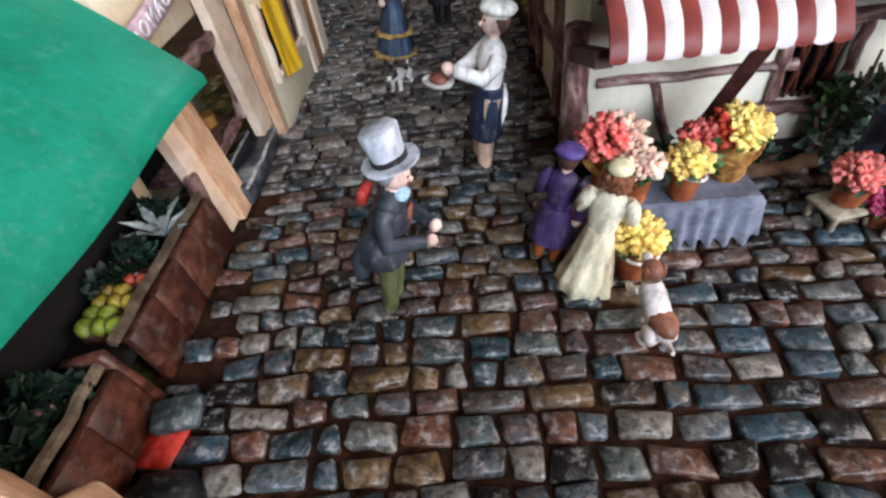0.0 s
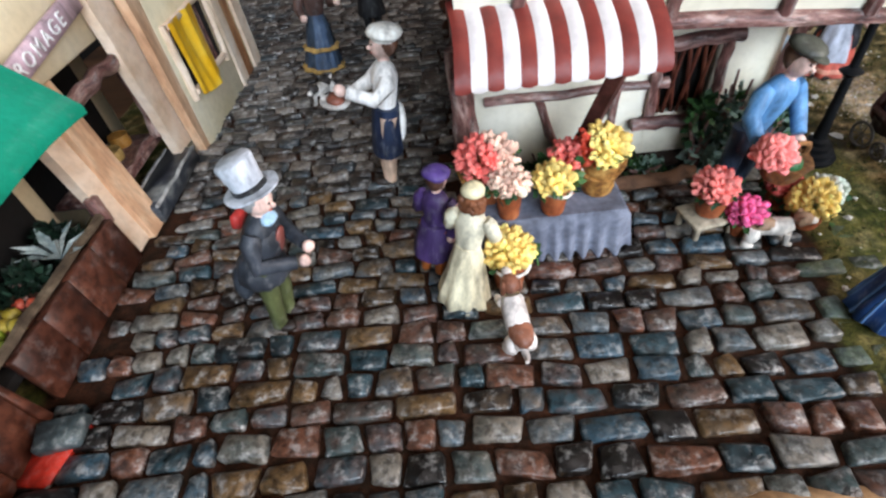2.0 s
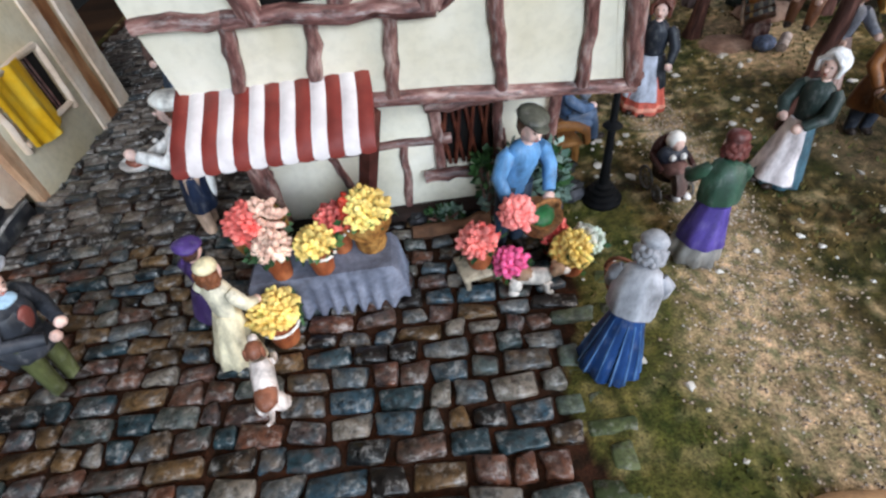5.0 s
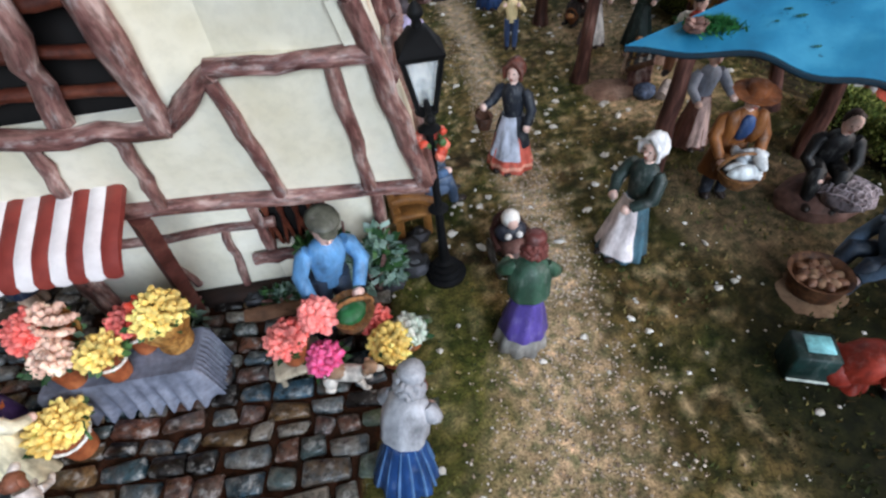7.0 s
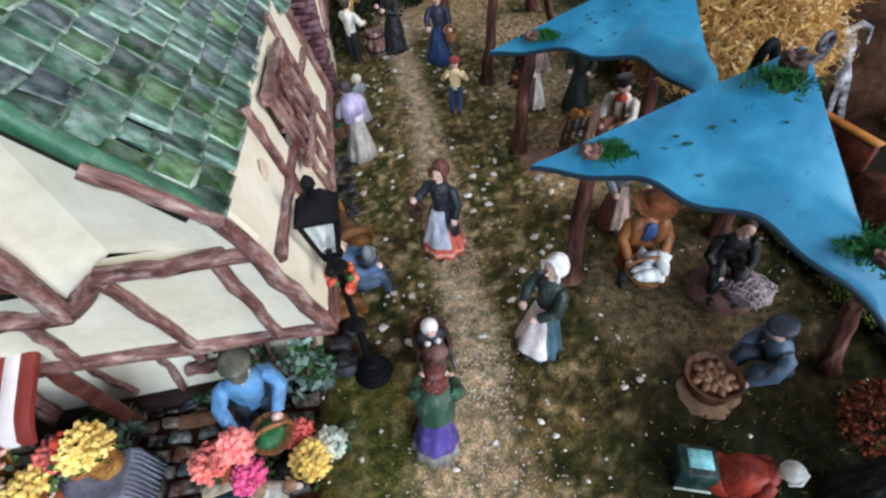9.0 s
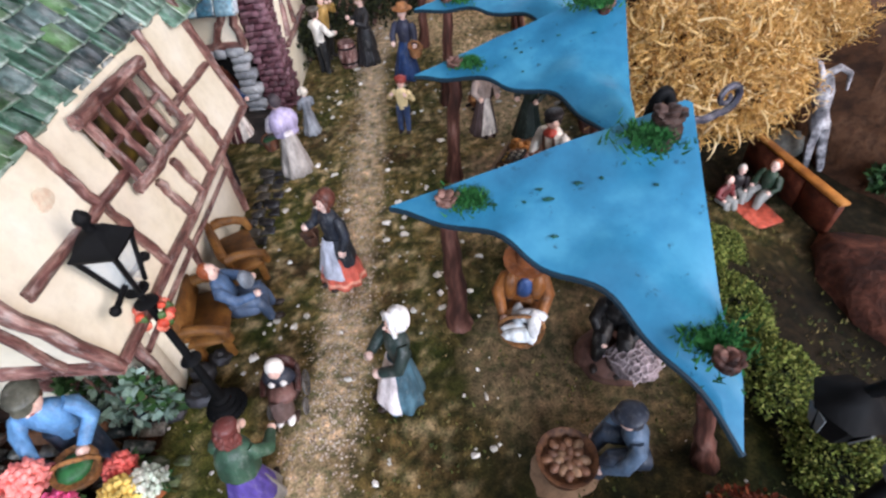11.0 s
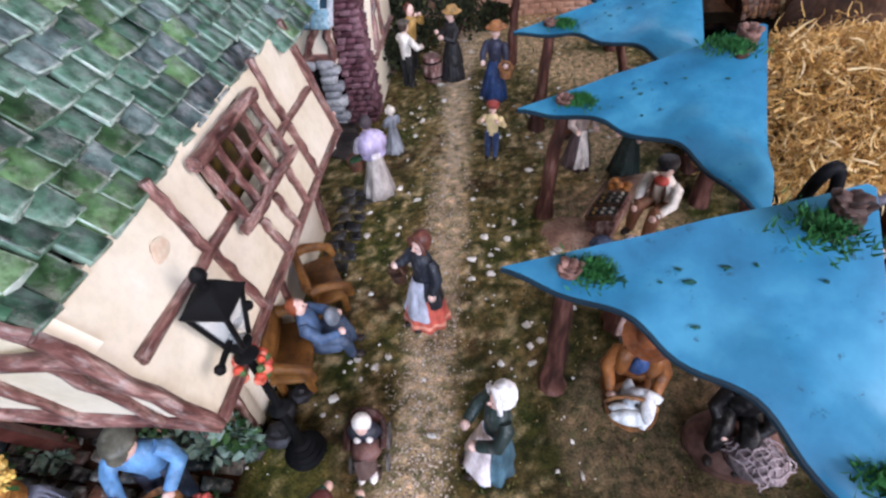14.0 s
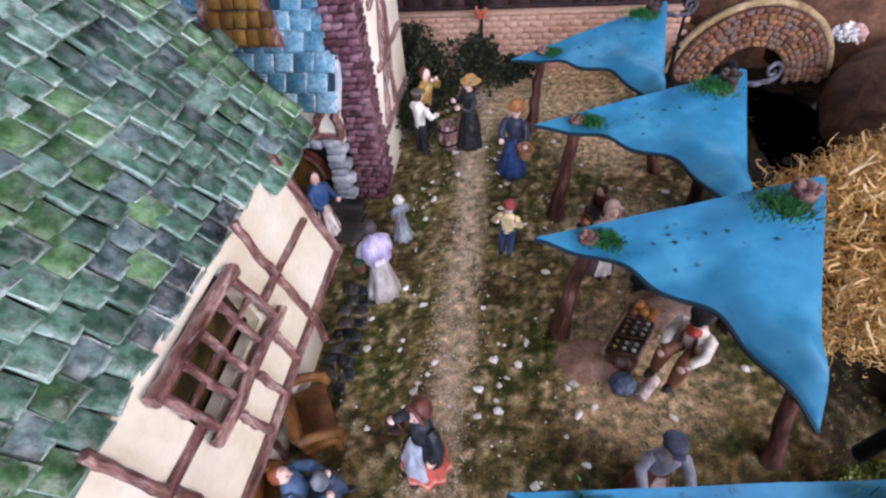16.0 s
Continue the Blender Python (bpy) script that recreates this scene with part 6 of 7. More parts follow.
def shrub(label, at, r, n, size, m, m2=None, kind="shrub"):
    t = thing(kind, at, 0, label, kind)
    st = Shape()
    for _ in range(7):
        a = random.uniform(0, 6.28)
        st.tube([(0, 0, -0.2), (0.4 * r[0] * math.cos(a), 0.4 * r[1] * math.sin(a), r[2] * 0.5), (0.8 * r[0] * math.cos(a), 0.8 * r[1] * math.sin(a), r[2] * random.uniform(0.6, 1.1))], [0.14, 0.1, 0.05], DARKWOOD, 5)
    part("branchwork", st, t)
    f = Shape()
    for i in range(max(3, n // 60)):
        a, q = random.uniform(0, 6.28), random.uniform(0, 0.75)
        leaves(f, (q * r[0] * math.cos(a), q * r[1] * math.sin(a), r[2] * random.uniform(0.35, 0.9)), (r[0] * 0.45, r[1] * 0.45, r[2] * 0.4), 60, size, m if i % 3 or m2 is None else m2)
    part("foliage", f, t)
    return t


shrub("grey-green leafy plant against the house wall", (20.8, 18.8, 0), (1.2, 0.8, 3.2), 300, 0.6, GREYLEAF, LEAF)
shrub("grey-green climbing plant beside the lattice window", (18.5, 18.9, 0), (0.75, 0.5, 3.0), 130, 0.55, GREYLEAF, LEAF)
shrub("tall grey-green climbing plant on the house wall", (19.5, 19.0, 0), (0.6, 0.4, 4.6), 130, 0.5, GREYLEAF, LEAF)
shrub("dark green plant behind the flower table", (12.0, 18.6, 0), (1.3, 0.8, 1.7), 180, 0.6, LEAF, GREYLEAF)
shrub("dark green plant at the wall foot", (16.2, 18.9, 0), (1.2, 0.6, 0.8), 90, 0.45, LEAF, GREYLEAF)
for x, y, r in ((22.6, 19.6, 0.8), (21.4, 18.9, 0.6), (22.3, 20.9, 0.7), (14.9, 19.2, 0.5), (23.0, 21.8, 0.6)):
    boulder("dark_stone", (x, y, r * 0.3), (r, r * 0.8, r * 0.7), "rough dark stone at the foot of the house", surf("dark_stone", ("1a1a1c", "2c2c2e", "45444a"), 0.5, 60, 300, 0.8, 0.4), 0.24, 8)
solo("log_kerb", Shape().tube(wavy((14.6, 18.2, 0.25), (18.4, 18.5, 0.25), 8, 0.1), 0.36, ROCK, 8, 1, 0.15), label="long dark log lying along the wall", category="log")

# ---- wheeled chair with its doll ----
chair = thing("wheeled_chair", (27.05, 19.05, 0.05), 5, "dark brown wheeled chair holding a bundled white-capped doll", "wheelchair")
part("seat", Shape().lathe([(0.5, 0.9), (0.85, 1.1), (0.95, 1.75), (0.86, 1.8), (0.7, 1.4), (0.1, 1.35)], paint("2e1f1b"), seg=18, sx=0.95, sy=1.1), chair)
part("backrest", Shape().ball((0, 0.75, 2.2), (0.9, 0.32, 1.1), paint("3c1c18"), 16, 10, 0.04), chair, "dark red-brown padded backrest")
for sx in (-0.95, 0.95):
    part("armrest", Shape().tube([(sx * 0.85, 0.7, 2.2), (sx, 0.0, 2.15), (sx * 0.95, -0.7, 1.9)], 0.17, paint("3a1c18"), 7), chair)
    for sy, r in ((0.5, 0.66), (-0.8, 0.42)):
        wheel = part("wheel", Shape().tube([(sx, sy + r * math.cos(a), r + 0.06 + r * math.sin(a)) for a in np.linspace(0, 6.28, 19)], 0.08, paint("57524e"), 6), chair)
        for a in np.linspace(0, 2.6, 4):
            part("spoke", Shape().tube([(sx, sy - r * math.cos(a), r + 0.06 - r * math.sin(a)), (sx, sy + r * math.cos(a), r + 0.06 + r * math.sin(a))], 0.03, paint("57524e"), 5), wheel)
part("footboard", Shape().box((0, -1.35, 0.5), (1.3, 0.7, 0.14), paint("3a2a22"), (-12, 0, 0), 0.04), chair)
dl = Shape()
dl.ball((0, 0.05, 3.25), (0.5, 0.5, 0.52), paint("e4ded6"), 12, 8)
dl.ball((0, -0.26, 3.15), (0.32, 0.28, 0.36), paint(SKIN), 10, 7)
dl.ball((0, 0.0, 2.4), (0.86, 0.55, 0.62), paint("2a2e3a"), 14, 9, 0.05)
dl.ball((0, -0.55, 1.75), (0.78, 0.8, 0.48), paint("6c4c46"), 14, 9, 0.06)
dl.tube([(0, -0.9, 1.7), (0, -1.25, 1.2), (0, -1.35, 0.75)], [0.7, 0.66, 0.6], paint("54423e"), 10, 0.6, 0.08)
for sx in (-0.3, 0.3):
    dl.ball((sx, -0.5, 2.5), (0.2, 0.16, 0.2), paint("e8e6e2"), 8, 6)
    dl.ball((sx, -1.6, 0.66), (0.22, 0.36, 0.16), paint("d8d4d0"), 8, 6)
dl.v = [tuple(0.85 * q for q in p) for p in dl.v]
chair.scale = (0.85, 0.85, 0.85)
solo("bundled_doll", dl, (27.05, 19.05, 0.05), 5, "bundled doll in white cap and dark shawl on the chair", "doll")

# ---- market canvases ----
CANVAS = surf("blue_canvas", ("1a6688", "24789c", "3a8cac"), 0.5, 40, 190, 0.6, 0.7, coat=0.06, edge=(0.26, 0.36))
FLECK = surf("moss_fleck", ("0c3a40", "12504c", "1a5a48"), 0.8, 200, 600, 0.5, 0.4)
HEM = surf("canvas_hem", ("08202c", "0e3040"), 0.7, 40, 300, 0.3, 0.3)
# Darker copy of the canvas blue: shade put into the underside's colour.
UNDERSHADE = surf("canvas_shaded_side", ("0d2a3c", "16394e"), 0.8, 40, 300, 0.3, 0.3)
BARK = surf("pole_bark", ("24120e", "44261e", "654036", "86645a"), 0.6, 150, 480, 1.0, 0.55, depth=0.0008, along=True, stretch=(1, 1, 0.18))
MOSS = surf("bright_moss", ("0c3818", "1a5c28", "368040"), 0.8, 120, 500, 0.5, 0.3, each=0.4)
ROSE = surf("dusty_rose", ("4a302a", "74544a", "a07c70"), 0.6, 120, 500, 0.6, 0.4)
SCROLL = surf("dusty_iron", ("1c1c28", "34343f", "6a6878"), 0.5, 120, 500, 0.5, 0.3, dry=0.2)
DARKROSE = surf("dark_rose", ("1c1210", "3a2822", "604a44"), 0.6, 120, 500, 0.6, 0.4)


def moss_tuft(c, r, n=160):
    s = Shape()
    for _ in range(n):
        a, q = random.uniform(0, 6.28), abs(random.gauss(0, 0.42)) * (1 + 0.3 * math.sin(3 * random.random()))
        p = Vector(c) + Vector((r[0] * q * math.cos(a), r[1] * q * math.sin(a), -0.12 * q))
        o = Vector((random.uniform(-0.3, 0.3), random.uniform(-0.3, 0.3), random.uniform(0.15, 0.4) * r[2]))
        w = Vector((random.uniform(-1, 1), random.uniform(-1, 1), 0)).normalized() * 0.06
        s.add([p + w, p - w, p + o], [(0, 1, 2)], MOSS)
    s.ball(c, (r[0] * 0.5, r[1] * 0.5, 0.14), MOSS, 10, 6, 0.3)
    return s


def rosette(c, r, m, parent):
    """A carved knot with nine petals round it."""
    hub = part("rosette", Shape().ball(c, (r * 0.85, r * 0.85, r * 0.45), m, 12, 8, 0.08), parent, "dusty carved rosette")
    for i in range(9):
        a = i * 2.4
        q = r * (0.2 + 0.085 * i)
        part("petal", Shape().ball(Vector(c) + Vector((q * math.cos(a), q * math.sin(a), r * (0.5 - 0.05 * i))), (r * 0.4, r * 0.4, r * 0.16), m, 8, 5, 0.14, Euler((0.6 * math.sin(a), -0.6 * math.cos(a), 0)).to_matrix()), hub)


def canvas(A, B, C, label, bow=0.24, curl=True, low=False, back=None):
    """A three-cornered market canvas: low front tip A, high back corner B, low near tip C."""
    A, B, C = Vector(A), Vector(B), Vector(C)
    o = Vector((B.x - 2, (B.y + C.y) / 2 + 3, 0))
    t = thing("market_canvas", o, 0, label, "canopy", "blue market canvases")
    mid = A.lerp(C, 0.5)
    M = mid.lerp(B, bow) + Vector((0, 0, 0.4))

    def rim_at(v):
        p = A.lerp(M, v).lerp(M.lerp(C, v), v)
        p += (mid - B).normalized() * 0.26 * math.sin(19.6 * (v - 0.37)) * math.sin(math.pi * v)
        return p + Vector((0, 0, 1.1 * math.sin(math.pi * v) * v))

    def top(u, v):
        e = rim_at(v)
        p = B.lerp(e, u)
        sag = -0.25 * math.sin(math.pi * u) * math.sin(math.pi * min(max(v, 0.0), 1.0))
        bulge = 0.9 * math.exp(-((u - 0.84) / 0.14) ** 2) * min(max((v - 0.5) / 0.4, 0), 1)
        return p + Vector((0, 0, bulge + sag + 0.08 * noise.noise(Vector((p.x * 0.5, p.y * 0.5, 0))))) - o
    part("cloth", Shape().sheet(lambda u, v: top(0.02 + 0.98 * u, v), 26, 40, 0.22, CANVAS, UNDERSHADE), t, "painted blue canvas")
    part("hem", Shape().tube([top(1.0, q / 40) + Vector((0, 0, -0.16)) for q in range(41)], 0.13, HEM, 7), t, "dark rolled hem")
    for u, v in ((0.84, 0.2), (0.8, 0.27), (0.7, 0.25), (0.74, 0.31), (0.6, 0.33), (0.86, 0.42), (0.52, 0.38), (0.45, 0.62)):
        part("moss_fleck", Shape().ball(top(u, v) + Vector((0, 0, 0.11)), (random.uniform(0.06, 0.19), random.uniform(0.05, 0.11), 0.035), FLECK, 10, 5, 0.5), t, "dark moss fleck")
    pa, pb, pc = A.lerp(B, 0.2), B + Vector((-1.3, -1.15, -0.35)), C.lerp(B, 0.16) + Vector((-0.75, 0, 1.5))
    pa.y -= 1.0
    pa.z -= 0.2
    for p, foot, m in ((pa, (pa.x + (0.1 if low else -0.5), pa.y + 0.6, 0), ROSE), (pb, (pb.x + 1.3, pb.y + 1.5, 0), back or DARKROSE), (pc, (pc.x + 1.6, pc.y + 0.1, 0), BARK)):
        q = Vector(foot)
        part("pole", Shape().tube(wavy(p - o + Vector((0, 0, -1.9 if p is pc else -0.55)), q - o + Vector((0, 0, hill(q.x, q.y) - 0.1)), 7, 0.1), [(0.7 if p is pc else 0.85) * (0.42 + 0.025 * g + 0.16 * max(0, g - 5.5)) for g in range(8)], BARK, 9, 1, 0.1), t, "rough brown branch pole")
        if p is pc and not low:
            continue
        if p is pb:
            part("knot", Shape().tube([p - o + Vector((0, 0, -0.4)), p - o + Vector((0.03, -0.03, 0.1)), p - o + Vector((0.05, -0.05, 0.2))], [0.56, 0.55, 0.5], m, 11, 1, 0.16), t, "dark bark stub through the canvas")
        rosette(p - o + Vector((0, 0, 0.28 if p is pb else 0.3)), 0.66 if p is pb else 0.52, m, t)
        off = Vector((0.95, 0.05, 0.25)) if p is pa else Vector((-0.95, -0.75, 0.1)) if p is pb else Vector((0.1, 0.85, 0.2))
        part("moss", moss_tuft(p - o + off, (1.05, 0.85, 1.0) if p is pa else (1.2, 1.15, 1.0), 800), t, "tuft of bright green moss")
    if curl:
        part("iron_arch", Shape().tube([B - o + Vector((-0.85 + 0.11 * q, 1.5, -2.4 + 1.9 * math.sin(math.pi * q / 10) ** 0.6)) for q in range(11)], 0.25, IRON, 9, 1, 0.08), t, "thick dark iron arch behind the corner")
        c = B - o + Vector((2.2, 1.3, -0.9))
        line = [B - o + Vector((-0.7, -0.2, -0.5)), B - o + Vector((0.4, 0.3, -1.2)), B - o + Vector((1.2, 0.75, -1.5))]
        line += [c + Vector((0.7 * (1 - q / 25) * math.cos(q * 0.42 - 2.0), 0.25 * (1 - q / 25) * math.cos(q * 0.42 - 2.0), 0.7 * (1 - q / 25) * math.sin(q * 0.42 - 2.0))) for q in range(22)]
        part("iron_scroll", Shape().tube(line, [0.17] * 3 + [0.17 - 0.004 * q for q in range(22)], SCROLL, 7), t, "dark curled iron bracket")
    return t


canvas((32.9, 23.0, 8.0), (44.7, 23.2, 11.6), (43.8, 12.8, 4.8), "blue painted canvas on branch poles over the fish stall", bow=0.28, low=True)
canvas((34.1, 35.9, 7.6), (46.2, 35.9, 11.8), (44.8, 26.9, 6.0), "blue painted canvas on branch poles over the trinket stall", back=ROSE, curl=False)
canvas((34.3, 46.6, 7.8), (46.6, 47.4, 11.2), (45.6, 38.4, 6.2), "blue painted canvas on branch poles over the third stall")
canvas((32.6, 58.8, 6.8), (44.8, 60.5, 10.6), (43.5, 50.5, 6.0), "blue painted canvas on branch poles by the stone bridge")

# hooked lamp beside the first canvas
hook = thing("hooked_lamp_post", (46.1, 11.0, -0.1), 0, "black iron lamp post with a hooked arm and lantern", "street lamp", "iron street lamps")
part("base", Shape().lathe([(0.8, 0), (0.8, 0.3), (0.5, 0.5), (0.3, 1.6)], IRON, seg=16), hook)
part("pole", Shape().tube([(0, 0, 1.2), (0, 0, 8.5)], [0.22, 0.17], IRON, 10), hook)
part("collar", Shape().lathe([(0.22, -0.25), (0.38, 0.0), (0.22, 0.25)], surf("worn_silver", ("2a2a2c", "6c6c70", "b4b6b8"), 0.4, 120, 400, 0.6, 0.5, metal=0.5), (0, 0, 7.4), 12), hook, "worn silver collar")
part("arm", Shape().tube([(0, 0, 8.3), (-0.1, 0.3, 9.5), (-0.4, 0.8, 10.3), (-0.8, 1.1, 10.3), (-1.1, 1.25, 9.6)], 0.17, IRON, 8), hook)
part("lantern", Shape().lathe([(0.1, 0.0), (0.55, 0.1), (0.8, 1.2), (0.95, 1.25), (0.4, 1.8), (0.2, 2.0)], IRON, (-1.15, 1.3, 7.7), 6), hook)
for q in range(3):
    a = q * 2.094 + 0.5
    part("pane", Shape().slab([Matrix.Rotation(a, 3, "Z") @ Vector(p) + Vector((-1.15, 1.3, 7.7)) for p in ((-0.22, -0.54, 0.2), (0.22, -0.54, 0.2), (0.32, -0.76, 1.05), (-0.32, -0.76, 1.05))], 0.04, FROST), hook, "frosted lamp pane")

# ---- goods under the canvases ----
tub = thing("wicker_potato_basket", (39.1, 14.8, 0), 0, "round wicker basket full of brown potatoes", "basket")
part("body", Shape().lathe([(1.05, 0), (1.15, 0.4), (1.25, 1.0), (1.35, 1.1), (1.2, 1.05), (1.05, 0.8), (0.1, 0.7)], surf("dark_wicker", ("3a2216", "5c3a24", "7a5438"), 0.6, 160, 600, 0.8, 0.5), seg=28, folds=28, amp=0.02), tub)
for i in range(19):
    a, q = i * 2.4, 0.9 * math.sqrt(i / 19)
    part("potato", Shape().ball((q * math.cos(a), q * math.sin(a), 0.92), (0.3, 0.22, 0.2), paint(("6a4632", "8a6a50", "7a543c")[i % 3]), 9, 7, 0.08, Matrix.Rotation(a, 3, "Z")), tub)
tub.scale = (0.9, 0.9, 0.95)
boulder("sandy_mat", (39.0, 14.6, -0.17), (1.65, 1.5, 0.3), "flat sandy patch under the potato basket", surf("pale_sand", ("705844", "8a7058"), 0.9, 60, 400, 0.6, 0.3), 0.06, 20)
boulder("seat_rock", (42.7, 19.7, 0.35), (2.0, 1.6, 1.1), "dusty rose-brown rock with a net thrown over it", surf("rust_rock", ("4a302a", "6f5046", "8c6c62"), 0.7, 60, 300, 0.9, 0.4), 0.05, 18)
cart = thing("tray_stall", (40.0, 34.6, 0), -30, "low stand with two dark trinket trays and ochre goods", "stall")
EASEL = surf("easel_wood", ("6a5240", "8a7058", "a08870"), 0.6, 60, 300, 0.5, 0.4)
for ty, tl in ((-1.35, 1.1), (0.1, 1.5)):
    tray = part("tray", Shape().box((0, ty, 1.7), (1.7, tl, 0.25), paint("100d0b"), (0, -24, 0), 0.05), cart, "black trinket tray")
    part("rim", Shape().box((0, ty - tl / 2 - 0.06, 1.75), (1.8, 0.14, 0.4), paint("4a2e1c"), (0, -24, 0), 0.04), tray)
    for i in range(6 if tl < 1.2 else 9):
        sx = (i % 3 - 1) * 0.5
        part("trinket", Shape().ball((sx, ty + (i // 3 - (0.5 if tl < 1.2 else 1)) * 0.42, 1.9 + sx * 0.44), (0.13, 0.13, 0.1), paint(("9a7a3c", "b4aea0", "c8c2b4")[i % 3]), 6, 5), tray)
part("rail", Shape().box((-0.95, 0.0, 1.35), (0.24, 4.2, 0.4), EASEL, (0, -24, 0), 0.06), cart, "pale worn wooden rail")
part("stand", Shape().box((0.1, 0.0, 0.62), (1.5, 3.4, 1.25), DARKWOOD, (0, 0, 0), 0.1), cart)
for i in range(7):
    part("ochre_good", Shape().ball(((i % 3 - 1) * 0.45, 1.35 + (i // 3) * 0.32, 1.75 + 0.2 * (i % 2)), (0.3, 0.28, 0.26), paint("b0763c"), 8, 6, 0.1), cart)
solo("blue_bag", Shape().ball((0, 0, 0.45), (0.75, 0.7, 0.5), paint("5a6a88", 0.6, 0.5), 14, 9, 0.1), (39.2, 31.9, 0), 20, "small blue-grey bag beside the trinket trays", "bag")
solo("pale_roll", Shape().tube([(0, -0.8, 0.3), (0, 0.8, 0.45)], 0.34, paint("b4a6a0", 0.6, 0.3), 12, 1, 0.06), (40.5, 31.8, 0), -40, "pale grey cloth roll lying by the stall", "cloth roll")
boulder("sandy_mound", (37.6, 33.6, -0.15), (1.9, 1.7, 0.4), "low pinkish sandy mound beside the trinket stall", surf("pink_sand", ("7a5a4a", "9a7a68", "b89a88"), 0.9, 60, 400, 0.7, 0.4), 0.1, 20)
boulder("sandy_mound", (42.5, 37.6, -0.1), (2.3, 1.7, 0.9), "pinkish sandy mound behind the trinket stall", MADE["pink_sand"], 0.12, 20)
box = thing("green_lidded_box", (36.3, 11.4, 0), -20, "dark green box with a pale turquoise pane", "box")
part("case", Shape().box((0, 0, 0.75), (1.5, 1.3, 1.5), paint("0c2824"), (0, 0, 0), 0.1), box)
part("pane", Shape().box((0.1, 0.05, 1.52), (0.9, 0.75, 0.08), paint("7fc0c4", 0.25), bev=0.03), box, "pale turquoise glossy pane")
part("trim", Shape().tube([(-0.68, -0.66, 0.2), (0.68, -0.66, 0.2)], 0.06, paint("c9d0c4"), 6), box)
barrel = thing("small_barrel", (27.1, 55.8, 0), 0, "dark wooden barrel used as a table", "barrel")
part("barrel_body", Shape().lathe([(0.75, 0), (0.92, 0.8), (0.95, 1.2), (0.88, 2.0), (0.76, 2.4), (0.1, 2.35)], DARKWOOD, seg=20, folds=20, amp=0.015), barrel)
for z in (0.5, 1.95):
    part("hoop", Shape().lathe([(0.88, -0.1), (0.93, -0.08), (0.93, 0.08), (0.88, 0.1)], IRON, (0, 0, z), 20), barrel)
for x, y, rz in ((22.6, 23.4, 8), (22.9, 28.2, 30)):
    b = thing("rustic_bench", (x, y, 0), rz, "rough yellow-brown wooden bench against the house", "bench", "rustic benches")
    YW = surf("yellow_wood", ("4a2c10", "6f471c", "8a6030"), 0.55, 80, 400, 0.6, 0.35)
    part("seat", Shape().box((0, 0, 1.5), (1.9, 3.6, 0.35), YW, bev=0.1, skew=0.08), b)
    part("backrest", Shape().box((-0.9, 0, 2.6), (0.3, 3.6, 1.3), YW, (0, -8, 0), 0.1, 0.1), b)
    for sy in (-1.75, 1.75):
        part("armrest", Shape().tube([(-0.9, sy, 2.7), (-0.3, sy, 2.75), (0.5, sy, 2.55), (1.0, sy, 2.2), (1.15, sy, 1.5)], [0.3, 0.27, 0.25, 0.27, 0.22], YW, 8, 0.9, 0.12), b)
    for sx in (-0.7, 0.7):
        for sy in (-1.4, 1.4):
            part("leg", Shape().tube([(sx, sy, 0), (sx, sy, 1.5)], 0.22, YW, 7, 1, 0.1), b)

# ---- shop goods ----
for i, (x, y, r, h) in enumerate(((-9.2, 20.6, 0.6, 0.5), (-9.3, 22.2, 0.6, 0.5), (-9.4, 23.6, 0.5, 0.6), (-10.0, 21.4, 0.4, 0.5))):
    solo("cheese_wheel", Shape().lathe([(r * 0.95, 0), (r, 0.1), (r, h - 0.1), (r * 0.95, h), (0.05, h)], paint(("a8803c", "b8985a", "9a6c2c", "a88c50")[i]), seg=18), (x, y, 2.06), 0, "round yellow cheese wheel on the shop ledge", "cheese", "cheese wheels")
for y, col, r, n in ((10.6, "6c7a1c", 0.55, 5), (11.6, "8f7a24", 0.5, 5), (12.6, "9a3a24", 0.4, 4)):
    c = thing("fruit_crate", (-8.2, y, 1.7), 0, "small wooden crate of bright fruit", "crate", "fruit crates")
    part("crate_box", Shape().box((0, 0, 0.3), (1.5, 0.9, 0.6), PLANK, bev=0.05), c)
    for i in range(n):
        part("fruit", Shape().ball(((i % 3 - 1) * 0.5, (i // 3 - 0.4) * 0.5, 0.62), r * 0.6, paint(col), 10, 7, 0.04), c)
# Leaf colour darkened to imitate the shade under the green awning.
SHADELEAF = surf("shaded_leaf", ("0a1610", "14281c", "2a4434"), 0.5, 120, 500, 0.4, 0.3, each=0.4)
for y in (15.8, 13.6, 12.4, 7.8, 6.6):
    shrub("leafy vegetables heaped behind the shop ledge, painted dark as if shaded", (-8.5, y, 1.6), (0.8, 0.8, 1.1), 150, 0.6, SHADELEAF, None, "vegetable")
agave = Shape()
for i in range(11):
    a, up = i * 2.4, 0.5 + 0.5 * (i % 3)
    q = Vector((math.cos(a), math.sin(a), 0))
    sd = Vector((-q.y, q.x, 0)) * 0.2
    tip = q * 1.25 + Vector((0, 0, up))
    agave.add([Vector((0, 0, 0)), q * 0.6 + sd + Vector((0, 0, up * 0.7)), tip, q * 0.6 - sd + Vector((0, 0, up * 0.7)), q * 0.6 + Vector((0, 0, up * 0.55))], [(0, 1, 4), (1, 2, 4), (2, 3, 4), (3, 0, 4)], surf("silver_leaf", ("7c8c8a", "a4b0ae", "c4ccca"), 0.5, 120, 500, 0.4, 0.3))
solo("spiky_plant", agave, (-7.9, 14.7, 2.3), 0, "spiky silver-green plant behind the shop ledge", "plant")
# sign board
sign = thing("shop_sign", (-7.0, 19.95, 8.2), 0, "pale mauve sign board with white lettering", "sign")
